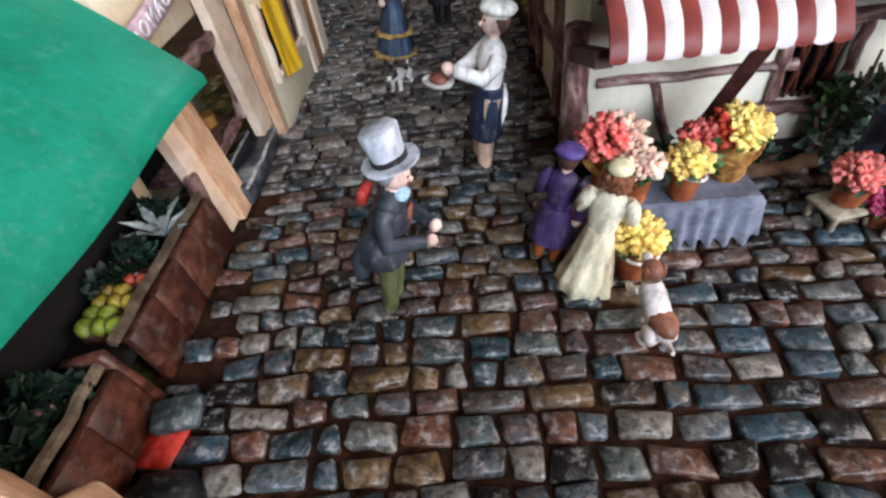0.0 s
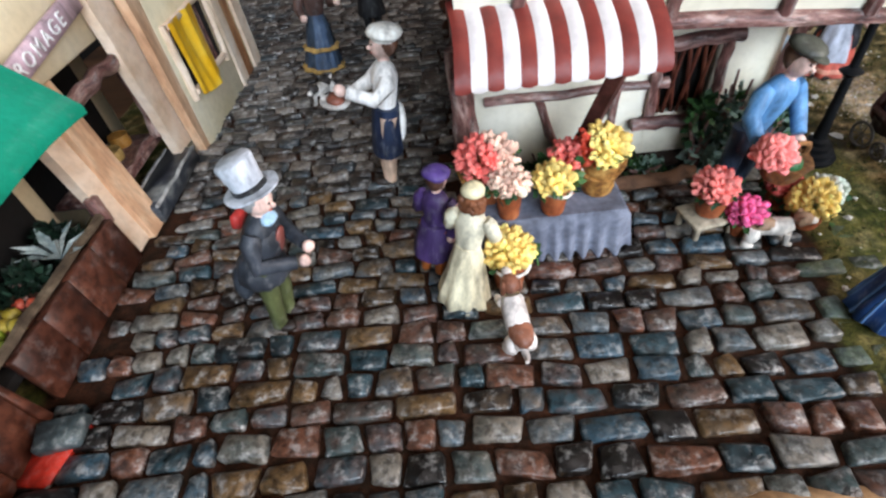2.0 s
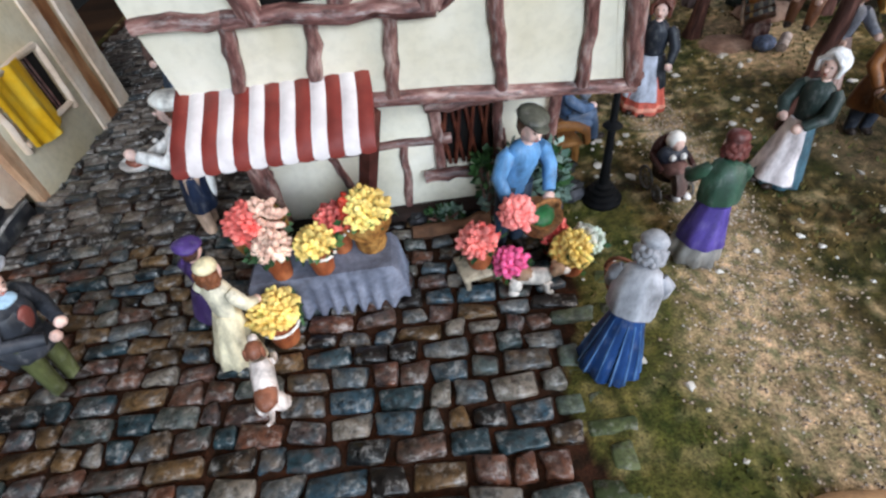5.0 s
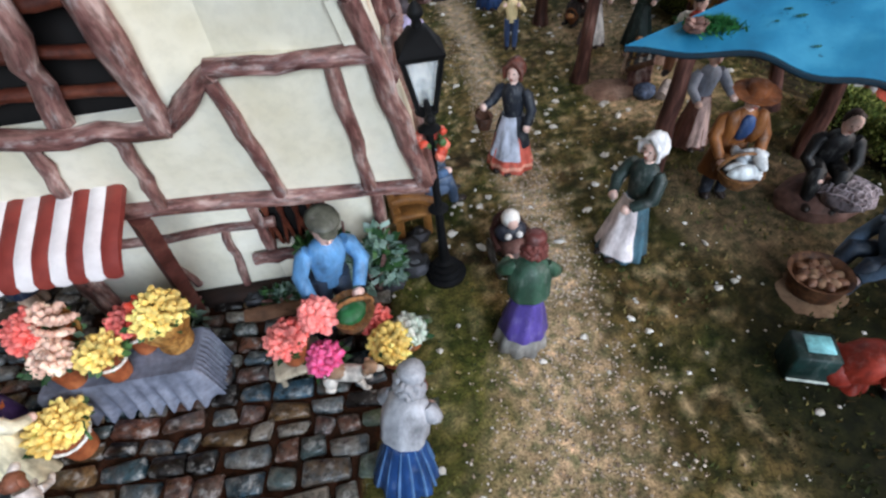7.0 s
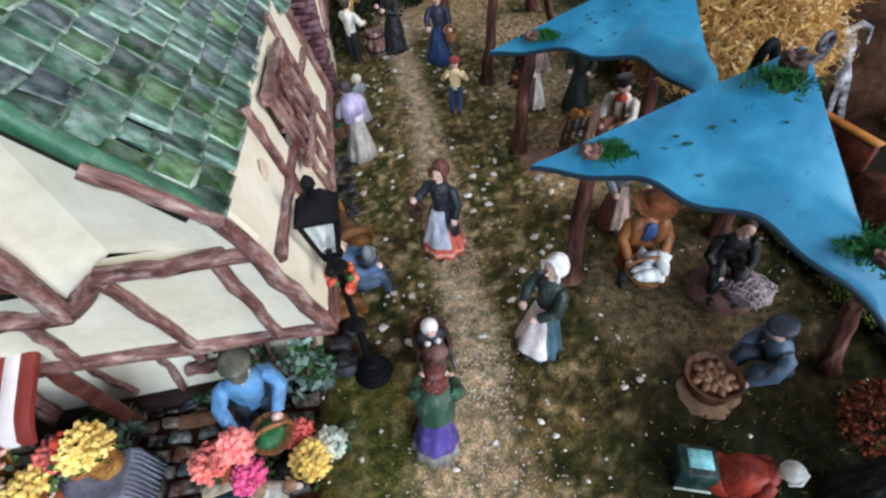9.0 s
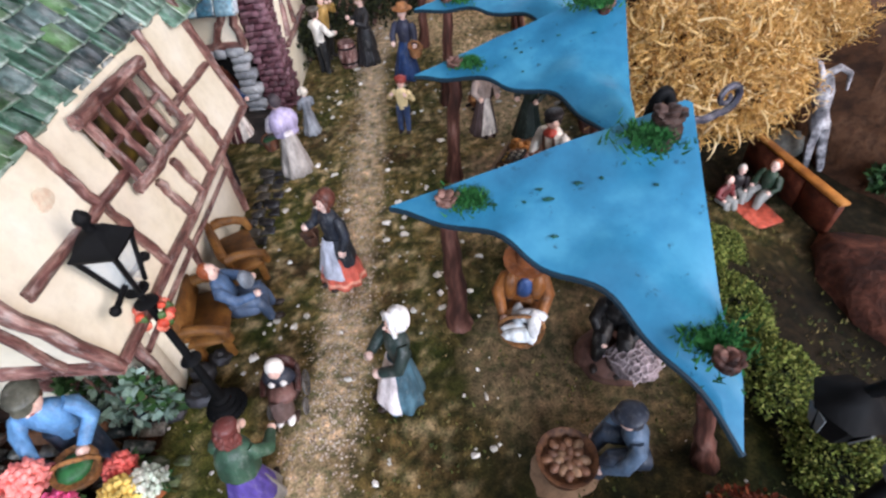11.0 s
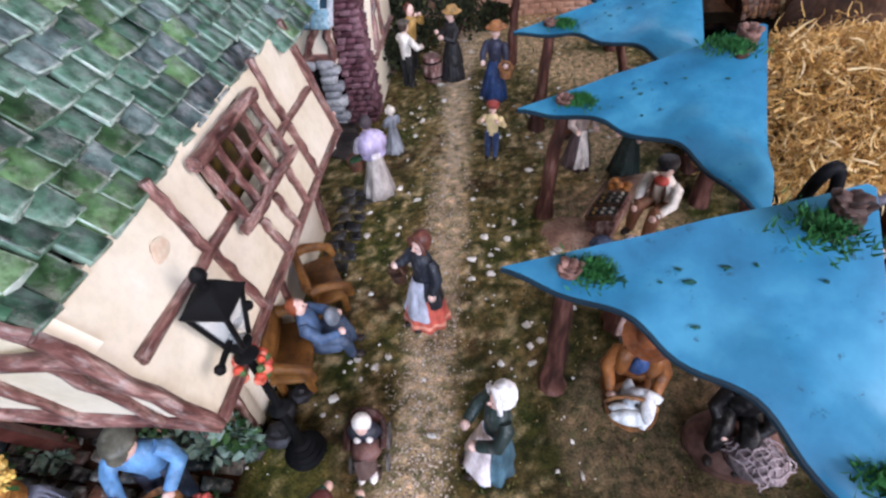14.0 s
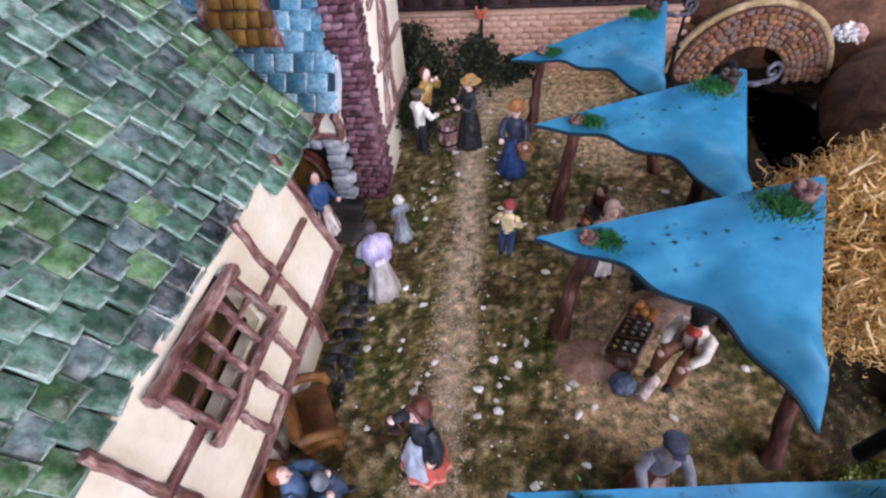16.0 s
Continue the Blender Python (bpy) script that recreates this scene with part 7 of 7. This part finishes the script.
sign.matrix_basis = pose(-7.2 * CM, 19.3 * CM, 8.6 * CM, 9, 0, 0)
part("board", Shape().box((0, 0, 0), (0.25, 7.6, 0.85), paint("b498a0"), (0, 0, 0), 0.06), sign)
fc = bpy.data.curves.new("lettering", "FONT")
fc.body, fc.size, fc.extrude, fc.align_x, fc.align_y = "FROMAGE", 0.0076, 0.0003, "CENTER", "CENTER"
fc.space_character = 1.4
fc.materials.append(paint("e8e4e2"))
ft = new("lettering", fc)
ft.matrix_basis = pose(0.0015, 0, 0.0, 90, 0, 90)
ft.parent = sign
tagged(ft, "white painted letters")
solo("loose_sett", Shape().box((0, 0, 0), (1.5, 1.0, 0.5), surf("loose_stone", ("2a3234", "444e50", "646a68"), 0.4, 150, 400, 0.8, 0.5, dry=0.3), (0, 0, 0), 0.12, 0.12), (-5.75, 8.3, 0.4), 12, "loose grey sett lying on the red block", "stone")
# loose sett, red paint and black knob by the shop corner
solo("red_base_patch", Shape().box((0, 0, 0), (1.6, 2.2, 0.5), paint("a8281a", 0.35), (0, 0, 0), 0.12, 0.12), (-6.2, 7.9, -0.01), -8, "red painted block showing at the paving's edge", "block")
boulder("black_knob", (-5.2, 5.7, 0.3), (1.2, 0.9, 0.7), "rounded black lump at the paving's edge", paint("0b0a0c", 0.4), 0.05, 14)

# ---- growth behind the canvases ----
STRAW = surf("dry_straw", ("6a4420", "b4853f", "d9ac64", "efd19a"), 0.6, 120, 500, 0.3, 0.2, each=0.5)
PALESTRAW = surf("pale_straw", ("c09a5c", "e2c48c", "f2dfb6"), 0.6, 120, 500, 0.3, 0.15, each=0.5)


def straw_bush(at, r, n, label):
    """Stout stems carrying clumps of fine tangled twigs, with gaps between the clumps."""
    t = thing("dry_bush", at, 0, label, "bush")
    heads = []
    count = int(26 * r[0])
    for i in range(count):
        up = 1 - 1.45 * (i + 0.5) / count
        a, q = i * 2.39996, math.sqrt(1 - up * up) * random.uniform(0.9, 1.06)
        heads.append(Vector((q * math.cos(a) * r[0], q * math.sin(a) * r[1], r[2] + up * r[2] * random.uniform(0.68, 0.82))))
    core = Vector((0, 0, r[2] * 0.55))
    st = Shape()
    for h in heads[::3]:
        side = Vector((random.uniform(-0.8, 0.8), random.uniform(-0.8, 0.8), random.uniform(-0.3, 0.6)))
        st.tube([Vector((0, 0, -0.3)), core.lerp(h, 0.35) + side * 0.6, core.lerp(h, 0.75) + side, h * 1.02], [0.24, 0.15, 0.09, 0.035], STRAW, 5, 1, 0.12)
    for h in heads:
        for _ in range(3):
            p = core.lerp(h, random.uniform(0.75, 0.95)) + Vector((random.gauss(0, 0.5), random.gauss(0, 0.5), random.gauss(0, 0.4)))
            way = Vector((random.gauss(0, 1), random.gauss(0, 1), random.gauss(0.3, 0.8))).normalized()
            bend = Vector((random.gauss(0, 1), random.gauss(0, 1), random.gauss(0, 1))).normalized()
            pts = [p]
            for q in range(5):
                way = (way + bend * 0.32 + Vector((random.uniform(-0.2, 0.2), random.uniform(-0.2, 0.2), random.uniform(-0.2, 0.2)))).normalized()
                pts.append(pts[-1] + way * random.uniform(0.22, 0.42))
            st.tube(pts, [0.075, 0.07, 0.06, 0.048, 0.034, 0.014], PALESTRAW, 5, 1, 0.1)
    part("branchwork", st, t)
    # Dark body added so the gaps between twigs look shaded.
    part("heart", Shape().ball((0, 0, r[2] * 0.9), (r[0] * 0.74, r[1] * 0.74, r[2] * 0.6), surf("straw_shade", ("2a160a", "5a3a1a"), 0.9, 60, 300, 0.6, 0.4), 18, 12, 0.1), t, "dark body standing in for shade inside the bush")
    tw = Shape()
    for i in range(n):
        h = heads[i % len(heads)]
        p = core.lerp(h, random.uniform(0.78, 1.0)) + Vector((random.gauss(0, 0.55), random.gauss(0, 0.55), random.gauss(0, 0.45)))
        o = Vector((random.gauss(0, 1), random.gauss(0, 1), random.gauss(0, 0.8))).normalized() * random.uniform(0.4, 1.15)
        b = Vector((random.gauss(0, 1), random.gauss(0, 1), random.gauss(0, 1))).normalized() * o.length * 0.38
        w = random.choice((0.024, 0.03, 0.04))
        tw.tube([p, p + o * 0.33 + b, p + o * 0.7 + b * 0.8, p + o * 0.9 - b * 0.2], [w, w, w * 0.8, w * 0.4], STRAW, 3, 1, 0, False)
    part("tangle", tw, t)
    return t


straw_bush((52.6, 37.9, -1.0), (6.8, 5.9, 6.2), 13000, "tangled dry straw-coloured bush behind the stalls")
straw_bush((60.0, 46.8, -2.0), (4.6, 4.4, 4.6), 6500, "tangled dry straw-coloured bush by the rocks")
straw_bush((67.0, 46.5, -2.5), (3.8, 3.6, 4.6), 5000, "tangled dry straw-coloured bush by the dark bank")
BUSHGREEN = surf("moss_bush", ("26330e", "4a5a1e", "748036", "a0a055"), 0.8, 90, 400, 0.5, 0.4, each=0.6)
def moss_bank(at, r, n):
    """A long low bush of clumped fine moss."""
    t = thing("moss_bush", at, 0, "fine mossy yellow-green bush behind the canvases", "bush")
    # Dark body within imitates the shade between moss clumps.
    core = Shape().ball((0, 0, r[2] * 0.35), (r[0] * 0.72, r[1] * 0.72, r[2] * 0.5), surf("moss_shade", ("0a0d04", "151a08"), 0.9, 60, 300, 0.6, 0.3), 14, 9, 0.12)
    part("heart", core, t, "dark body standing in for shade inside the moss")
    f = Shape()
    for _ in range(n // 50):
        a, up = random.uniform(0, 6.28), random.uniform(0.05, 1.0)
        q = math.sqrt(1 - up * up) if up < 1 else 0
        c = (r[0] * q * math.cos(a) * 0.85, r[1] * q * math.sin(a) * 0.85, r[2] * (0.3 + 0.6 * up))
        leaves(f, c, (0.42, 0.42, 0.36), 50, 0.17, BUSHGREEN, 0.9)
    part("growth", f, t)


for x, y, z, r in ((48.5, 25.6, -0.2, (1.5, 2.6, 2.2)), (48.7, 21.2, -0.2, (1.6, 2.8, 2.4)), (48.9, 17.2, -0.3, (1.7, 2.6, 2.5)), (49.3, 13.4, -0.4, (1.8, 2.6, 2.6)), (51.6, 27.8, -2.6, (1.7, 1.8, 2.0)), (47.6, 45.0, 0.0, (1.4, 2.3, 1.9))):
    moss_bank((x, y, z), r, 6500)
for x, y, z, r in ((24.5, 63.5, 0, (3.0, 2.6, 4.6)), (29.0, 66.5, 0, (3.2, 2.2, 4.4)), (22.8, 57.5, 0, (1.6, 3.4, 3.6)), (22.0, 68.0, 0, (3.0, 2.0, 5.0)), (33.0, 68.5, 0, (1.8, 1.2, 2.0))):
    shrub("dark green bush beside the far building", (x, y, z), r, 1300, 0.6, surf("dark_bush", ("0b1006", "1d240d", "3c3e1b"), 0.8, 90, 400, 0.5, 0.3, each=0.4), None, "dark_bush")
mound = thing("flowering_mound", (44.7, 11.3, 0), 0, "low mound of red and green moss", "bush")
mr, mg = Shape(), Shape()
leaves(mr, (0, 0, 1.0), (2.0, 1.8, 1.5), 1600, 0.24, surf("red_moss", ("3a140a", "6a2a14", "90481f"), 0.8, 90, 400, 0.4, 0.3, each=0.4))
leaves(mg, (0.5, -0.6, 1.1), (1.5, 1.2, 1.5), 600, 0.24, MOSS)
part("red_growth", mr, mound)
part("green_growth", mg, mound)
rug = Shape().box((0, 0, 0), (4.4, 2.6, 0.3), paint("b8503c"), (4, -3, 0), 0.08, 0.1)
solo("red_picnic_rug", rug, (55.0, 31.0, -2.42), 15, "small red picnic rug on the grass", "rug")
OCHRE = surf("ochre_board", ("7a4416", "a86a2a", "c08848"), 0.6, 40, 300, 0.5, 0.3)
fence = thing("ochre_board_fence", (58.75, 33, -2.6), 7.6, "low ochre boards fencing off the grass", "fence")
for k in range(3):
    part("board", Shape().box((0, -2.9 + 2.85 * k, 1.25), (0.35, 2.8, 2.5), REDWOOD, (0, 0, 0), 0.1, 0.06), fence)
part("rail", Shape().box((0, 0, 2.65), (0.6, 8.8, 0.3), OCHRE, (0, 0, 0), 0.1, 0.06), fence, "ochre top rail")
SILVER = surf("silver_bark", ("3c3c40", "6e6d72", "a09ea2", "c8c6c8"), 0.6, 110, 420, 1.0, 0.5, dry=0.2, depth=0.001)
hung = Shape()
for pts, rads in (((( -2.0, 0.9, 7.2), (-1.75, 0.8, 6.0), (-1.45, 0.65, 4.8), (-1.35, 0.6, 4.2), (-1.1, 0.5, 3.5)), (0.42, 0.72, 0.5, 0.62, 0.7)), (((-1.3, 0.5, 3.8), (-1.2, 0.4, 2.0), (-0.9, 0.2, 0.2)), (0.5, 0.36, 0.22)), (((-0.9, 0.5, 3.7), (-0.4, 0.3, 2.0), (0.2, 0.0, 0.0)), (0.48, 0.34, 0.24)),
                  (((-2.3, 1.0, 7.0), (-1.4, 0.8, 7.7), (-0.7, 0.6, 7.3), (-0.5, 0.5, 6.2)), (0.3, 0.26, 0.22, 0.1)), (((-2.2, 0.9, 7.0), (-2.6, 1.1, 7.9), (-3.2, 1.4, 8.3)), (0.26, 0.18, 0.07))):
    hung.tube(pts, rads, SILVER, 10, 0.8, 0.14)
solo("silver_grey_trunk", hung, (62.8, 35.4, -2.6), 0, "forked silver-grey model tree trunk", "tree trunk")
boulder("red_brown_bank", (60.5, 23.5, -3.4), (4.2, 5.5, 2.6), "rough red-brown earth bank beside the grass", surf("red_earth", ("2a130c", "4a261a", "6e4030"), 0.9, 50, 260, 1.0, 0.5, depth=0.002), 0.12, 20)
shrub("small dark green plant near the grey trunk", (65.5, 32.5, -2.6), (1.6, 1.6, 1.6), 240, 0.7, LEAF)
for x, y, r in ((62.0, 38.5, 1.4), (66.5, 28.0, 1.6), (52.0, 55.0, 0.8), (50.5, 52.5, 0.6)):
    boulder("grey_stone", (x, y, hill(x, y) + r * 0.3), (r, r * 0.9, r * 0.8), "rough grey stone on the bank", surf("grey_stone", ("4a4a46", "6a6a64", "8c8c84"), 0.7, 60, 300, 0.8, 0.4), 0.12, 10)

wf = shrub("white flowering shrub on the bank beyond the bridge", (68.5, 76.0, -0.5), (1.8, 1.6, 1.8), 260, 0.5, LEAF)
part("blossoms", blossoms((0, 0, 1.7), (2.2, 2.0, 1.3), ("dcd8d4", "e8e4e0", "d8b0a8"), 60, 0.4), wf, "white and pink blossoms")
yard = thing("dark_yard_fence", (33, 74.5, 5.0), 0, "dark weathered timber fence behind the brick wall", "fence")
for k in range(15):
    part("paling", Shape().box((-16 + 2.3 * k, 0, 1.6), (2.0, 0.35, 3.6 + 0.2 * (k % 3)), surf("dark_paling", ("120a0a", "2a1818", "44302e"), 0.7, 90, 400, 0.8, 0.5), (0, 0, 0), 0.08, 0.06), yard)
for z in (0.7, 2.6):
    part("rail", Shape().box((0, -0.3, z), (34, 0.3, 0.4), MADE["dark_paling"], (0, 0, 0), 0.08), yard)

# ---- loose small stuff on the ground ----
PEBBLE = surf("white_pebble", ("b4afa4", "d4cfc6", "ece8e0"), 0.6, 200, 800, 0.3, 0.2, each=0.5)
GRIT = surf("sand_grit", ("665648", "94816f", "b8a694", "d6cabc"), 0.8, 200, 800, 0.2, 0.2, each=0.8)
rng = random.Random(5)


def bit(s, x, y, r, m, z=None):
    p = Vector((x, y, (0.1 * lump(x, y) + 0.05 * lump(x, y, 1.9) if z is None else z) + hill(x, y)))
    a = rng.uniform(0, 6.28)
    if r > 0.12:
        s.ball(p + Vector((0, 0, r * 0.12)), (r * rng.uniform(0.8, 1.3), r * rng.uniform(0.55, 0.95), r * 0.45), m, 7, 5, 0.4, Matrix.Rotation(a, 3, "Z"))
        return
    vs = [p + Vector((r * math.cos(a + k * 1.571) * rng.uniform(0.7, 1.2), r * math.sin(a + k * 1.571) * rng.uniform(0.7, 1.2), r * 0.25)) for k in range(4)]
    s.add(vs + [p + Vector((0, 0, r * rng.uniform(0.7, 1.0))), p - Vector((0, 0, r * 0.3))], [(0, 1, 4), (1, 2, 4), (2, 3, 4), (3, 0, 4), (1, 0, 5), (2, 1, 5), (3, 2, 5), (0, 3, 5)], m)


peb, grit, tuft = Shape(), Shape(), Shape()
for _ in range(4600):
    x, y = rng.uniform(20.5, 47), rng.uniform(5, 70)
    if cobbled(x, y) or (x < 23.5 and y > 19) or (x < 25 and 46 < y < 62):
        continue
    w = on_walk(x, y)
    if rng.random() < (0.2 if w > 1 else 0.16) * (1.0 if x < 37 else 0.35) * (1 + 1.6 * noise.noise(Vector((x * 0.4, y * 0.4, 3)))):
        bit(peb, x, y, rng.choice((0.04, 0.05, 0.06, 0.07, 0.09, 0.11, 0.14, 0.19, 0.26)) * (0.62 if y < 19 else 1.0), PEBBLE)
for _ in range(17000):
    y = rng.uniform(4.8, 70)
    x = 29 + rng.gauss(0, 1) * (4.0 if y < 16 else 1.6)
    if 20.6 < x < 46 and not cobbled(x, y) and rng.random() < 1.3 - 0.8 * on_walk(x, y) + 0.8 * noise.noise(Vector((x * 1.1, y * 1.1, 6))):
        bit(grit, x, y, rng.uniform(0.03, 0.085) if y < 20 else rng.uniform(0.03, 0.075), GRIT)
TURF = surf("short_turf", ("26300f", "404a1c", "665f2c", "86704a"), 0.8, 120, 500, 0.2, 0.3, each=0.8)
for _ in range(18000):
    x, y = rng.uniform(20.5, 57), rng.uniform(4.8, 70)
    if cobbled(x, y) or on_walk(x, y) < 1.1 or noise.noise(Vector((x * 0.3, y * 0.3, 7))) < -0.12:
        continue
    p = Vector((x, y, 0.1 * lump(x, y) + 0.05 * lump(x, y, 1.9) + hill(x, y) - 0.03))
    w = Vector((rng.uniform(-1, 1), rng.uniform(-1, 1), 0)).normalized() * 0.07
    tuft.add([p + w, p - w, p + Vector((rng.uniform(-0.2, 0.2), rng.uniform(-0.2, 0.2), rng.uniform(0.12, 0.3)))], [(0, 1, 2)], TURF)
solo("white_pebbles", peb, label="scattered small white pebbles on the moss", category="pebbles", kind="stuff")
solo("sand_grit", grit, label="loose sandy grit along the worn path", category="grit", kind="stuff")
solo("turf_blades", tuft, label="short mossy turf on the model ground", category="turf", kind="stuff")


# ---- setts of the square and the lane ----
SETT = surf("sett_stone", ("16110f", "31474e", "6a4230", "3c4a4a", "80766a", "2f4a58", "6e5436", "1e1815"), 0.3, 170, 360, 1.0, 0.78, each=0.8, coat=0.25, dry=0.42, depth=0.0009)
MOSSY = surf("mossy_sett", ("23261a", "3e4a2a", "5c6440", "4e5a54"), 0.5, 190, 400, 1.0, 0.6, each=0.6, dry=0.25, depth=0.0008)


LANE = surf("lane_stone", ("17110f", "3c3632", "5e544c", "857a70", "343c40", "54443a"), 0.34, 170, 380, 1.0, 0.7, each=0.7, coat=0.15, dry=0.6, depth=0.0009)


def sett_mesh(w, d, m, name="sett"):
    s = Shape()
    b = 0.05 if m is LANE else 0.075
    s.box((0, 0, 0), (w, d, 0.5), m, bev=b, skew=0.12)
    return s.mesh(name, 70)


KINDS = {}


def sett(w, d, m=SETT):
    key = (round(w, 1), round(d, 1), random.randrange(3), m.name)
    if key not in KINDS:
        KINDS[key] = sett_mesh(key[0], key[1], m)
    return KINDS[key]


paved = thing("cobbled_square", (6, 12, 0), 0, "worn grey and brown setts of the market square", "paving", kind="structure")
y = 4.7
while y < 20.0:
    depth = 0.98 - 0.012 * (y - 5) + random.uniform(-0.08, 0.08)
    x = -7.2 + random.uniform(0, 0.8)
    while x < 23:
        w = random.choice((0.95, 1.2, 1.4, 1.6, 1.9)) * random.uniform(0.92, 1.08)
        cx = x + w / 2
        bend = 0.35 * math.sin(cx * 0.16 + 1.2) + 0.06 * math.sin(cx * 0.9 + y)
        cy = y + depth / 2 + bend
        if cobbled(cx, cy) and cobbled(cx + w * 0.35, cy) and not (cy > 19.6 and cx > 8) and cx - w / 2 > -7.0:
            part("sett", sett(w - 0.2, depth - 0.2), paved, "", (cx - 6, cy - 12, -0.13 + random.uniform(-0.05, 0.07)), (random.uniform(-3, 3), random.uniform(-3, 3), random.uniform(-4, 4) + 3 * math.cos(cx * 0.16 + 1.2)))
        elif y < 17 and cobbled(cx - 2.2, cy) and random.random() < 0.55:
            part("sett", sett(w - 0.2, depth - 0.2, MOSSY), paved, "", (cx - 6, cy - 12, -0.19 + random.uniform(-0.05, 0.04)), (random.uniform(-3, 3), random.uniform(-3, 3), random.uniform(-6, 6)))
        x += w
    y += depth
lane_near = thing("cobbled_lane", (1, 26, 0), 0, "narrow worn setts of the dark lane", "paving", kind="structure")
lane = Shape()
y = 20.2
while y < 62:
    depth = random.uniform(0.72, 0.88)
    x = (-13.2 if y > 38.5 else -7.2) + random.uniform(0, 0.8)
    while x < 8.6:
        w = random.uniform(1.0, 2.0)
        if x + w < 9.0 and y < 34:
            part("sett", sett(w - 0.14, depth - 0.14, LANE), lane_near, "", (x + w / 2 - 1, y + depth / 2 + 0.1 * math.sin(x) - 26, -0.13 + random.uniform(-0.04, 0.05)), (random.uniform(-3, 3), random.uniform(-3, 3), random.uniform(-4, 4)))
        elif x + w < 9.0:
            lane.box((x + w / 2, y + depth / 2 + 0.1 * math.sin(x), -0.13 + random.uniform(-0.04, 0.05)), (w - 0.14, depth - 0.14, 0.5), LANE, (random.uniform(-3, 3), random.uniform(-3, 3), random.uniform(-4, 4)), 0.07, 0.07)
        x += w
    y += depth
solo("lane_setts", lane, label="narrow worn setts of the dark lane", category="paving", kind="stuff", smooth=70)
foot = thing("wall_foot_paving", (23, 34, 0), 0, "dark setts along the foot of the house wall", "paving", kind="structure")
DARKSETT = surf("dark_sett", ("141212", "26262a", "3a3834", "50483e"), 0.35, 190, 400, 1.0, 0.6, each=0.7, coat=0.15, dry=0.15, depth=0.0008)
for i in range(9):
    for k in range(2):
        part("sett", sett(random.choice((0.8, 1.0)), 0.8, DARKSETT), foot, "", (-0.9 + k * 1.05 + 0.3 * (i % 2), -3.4 + i * 0.95, -0.1 + random.uniform(-0.05, 0.05)), (random.uniform(-4, 4), random.uniform(-4, 4), random.uniform(-6, 6)))
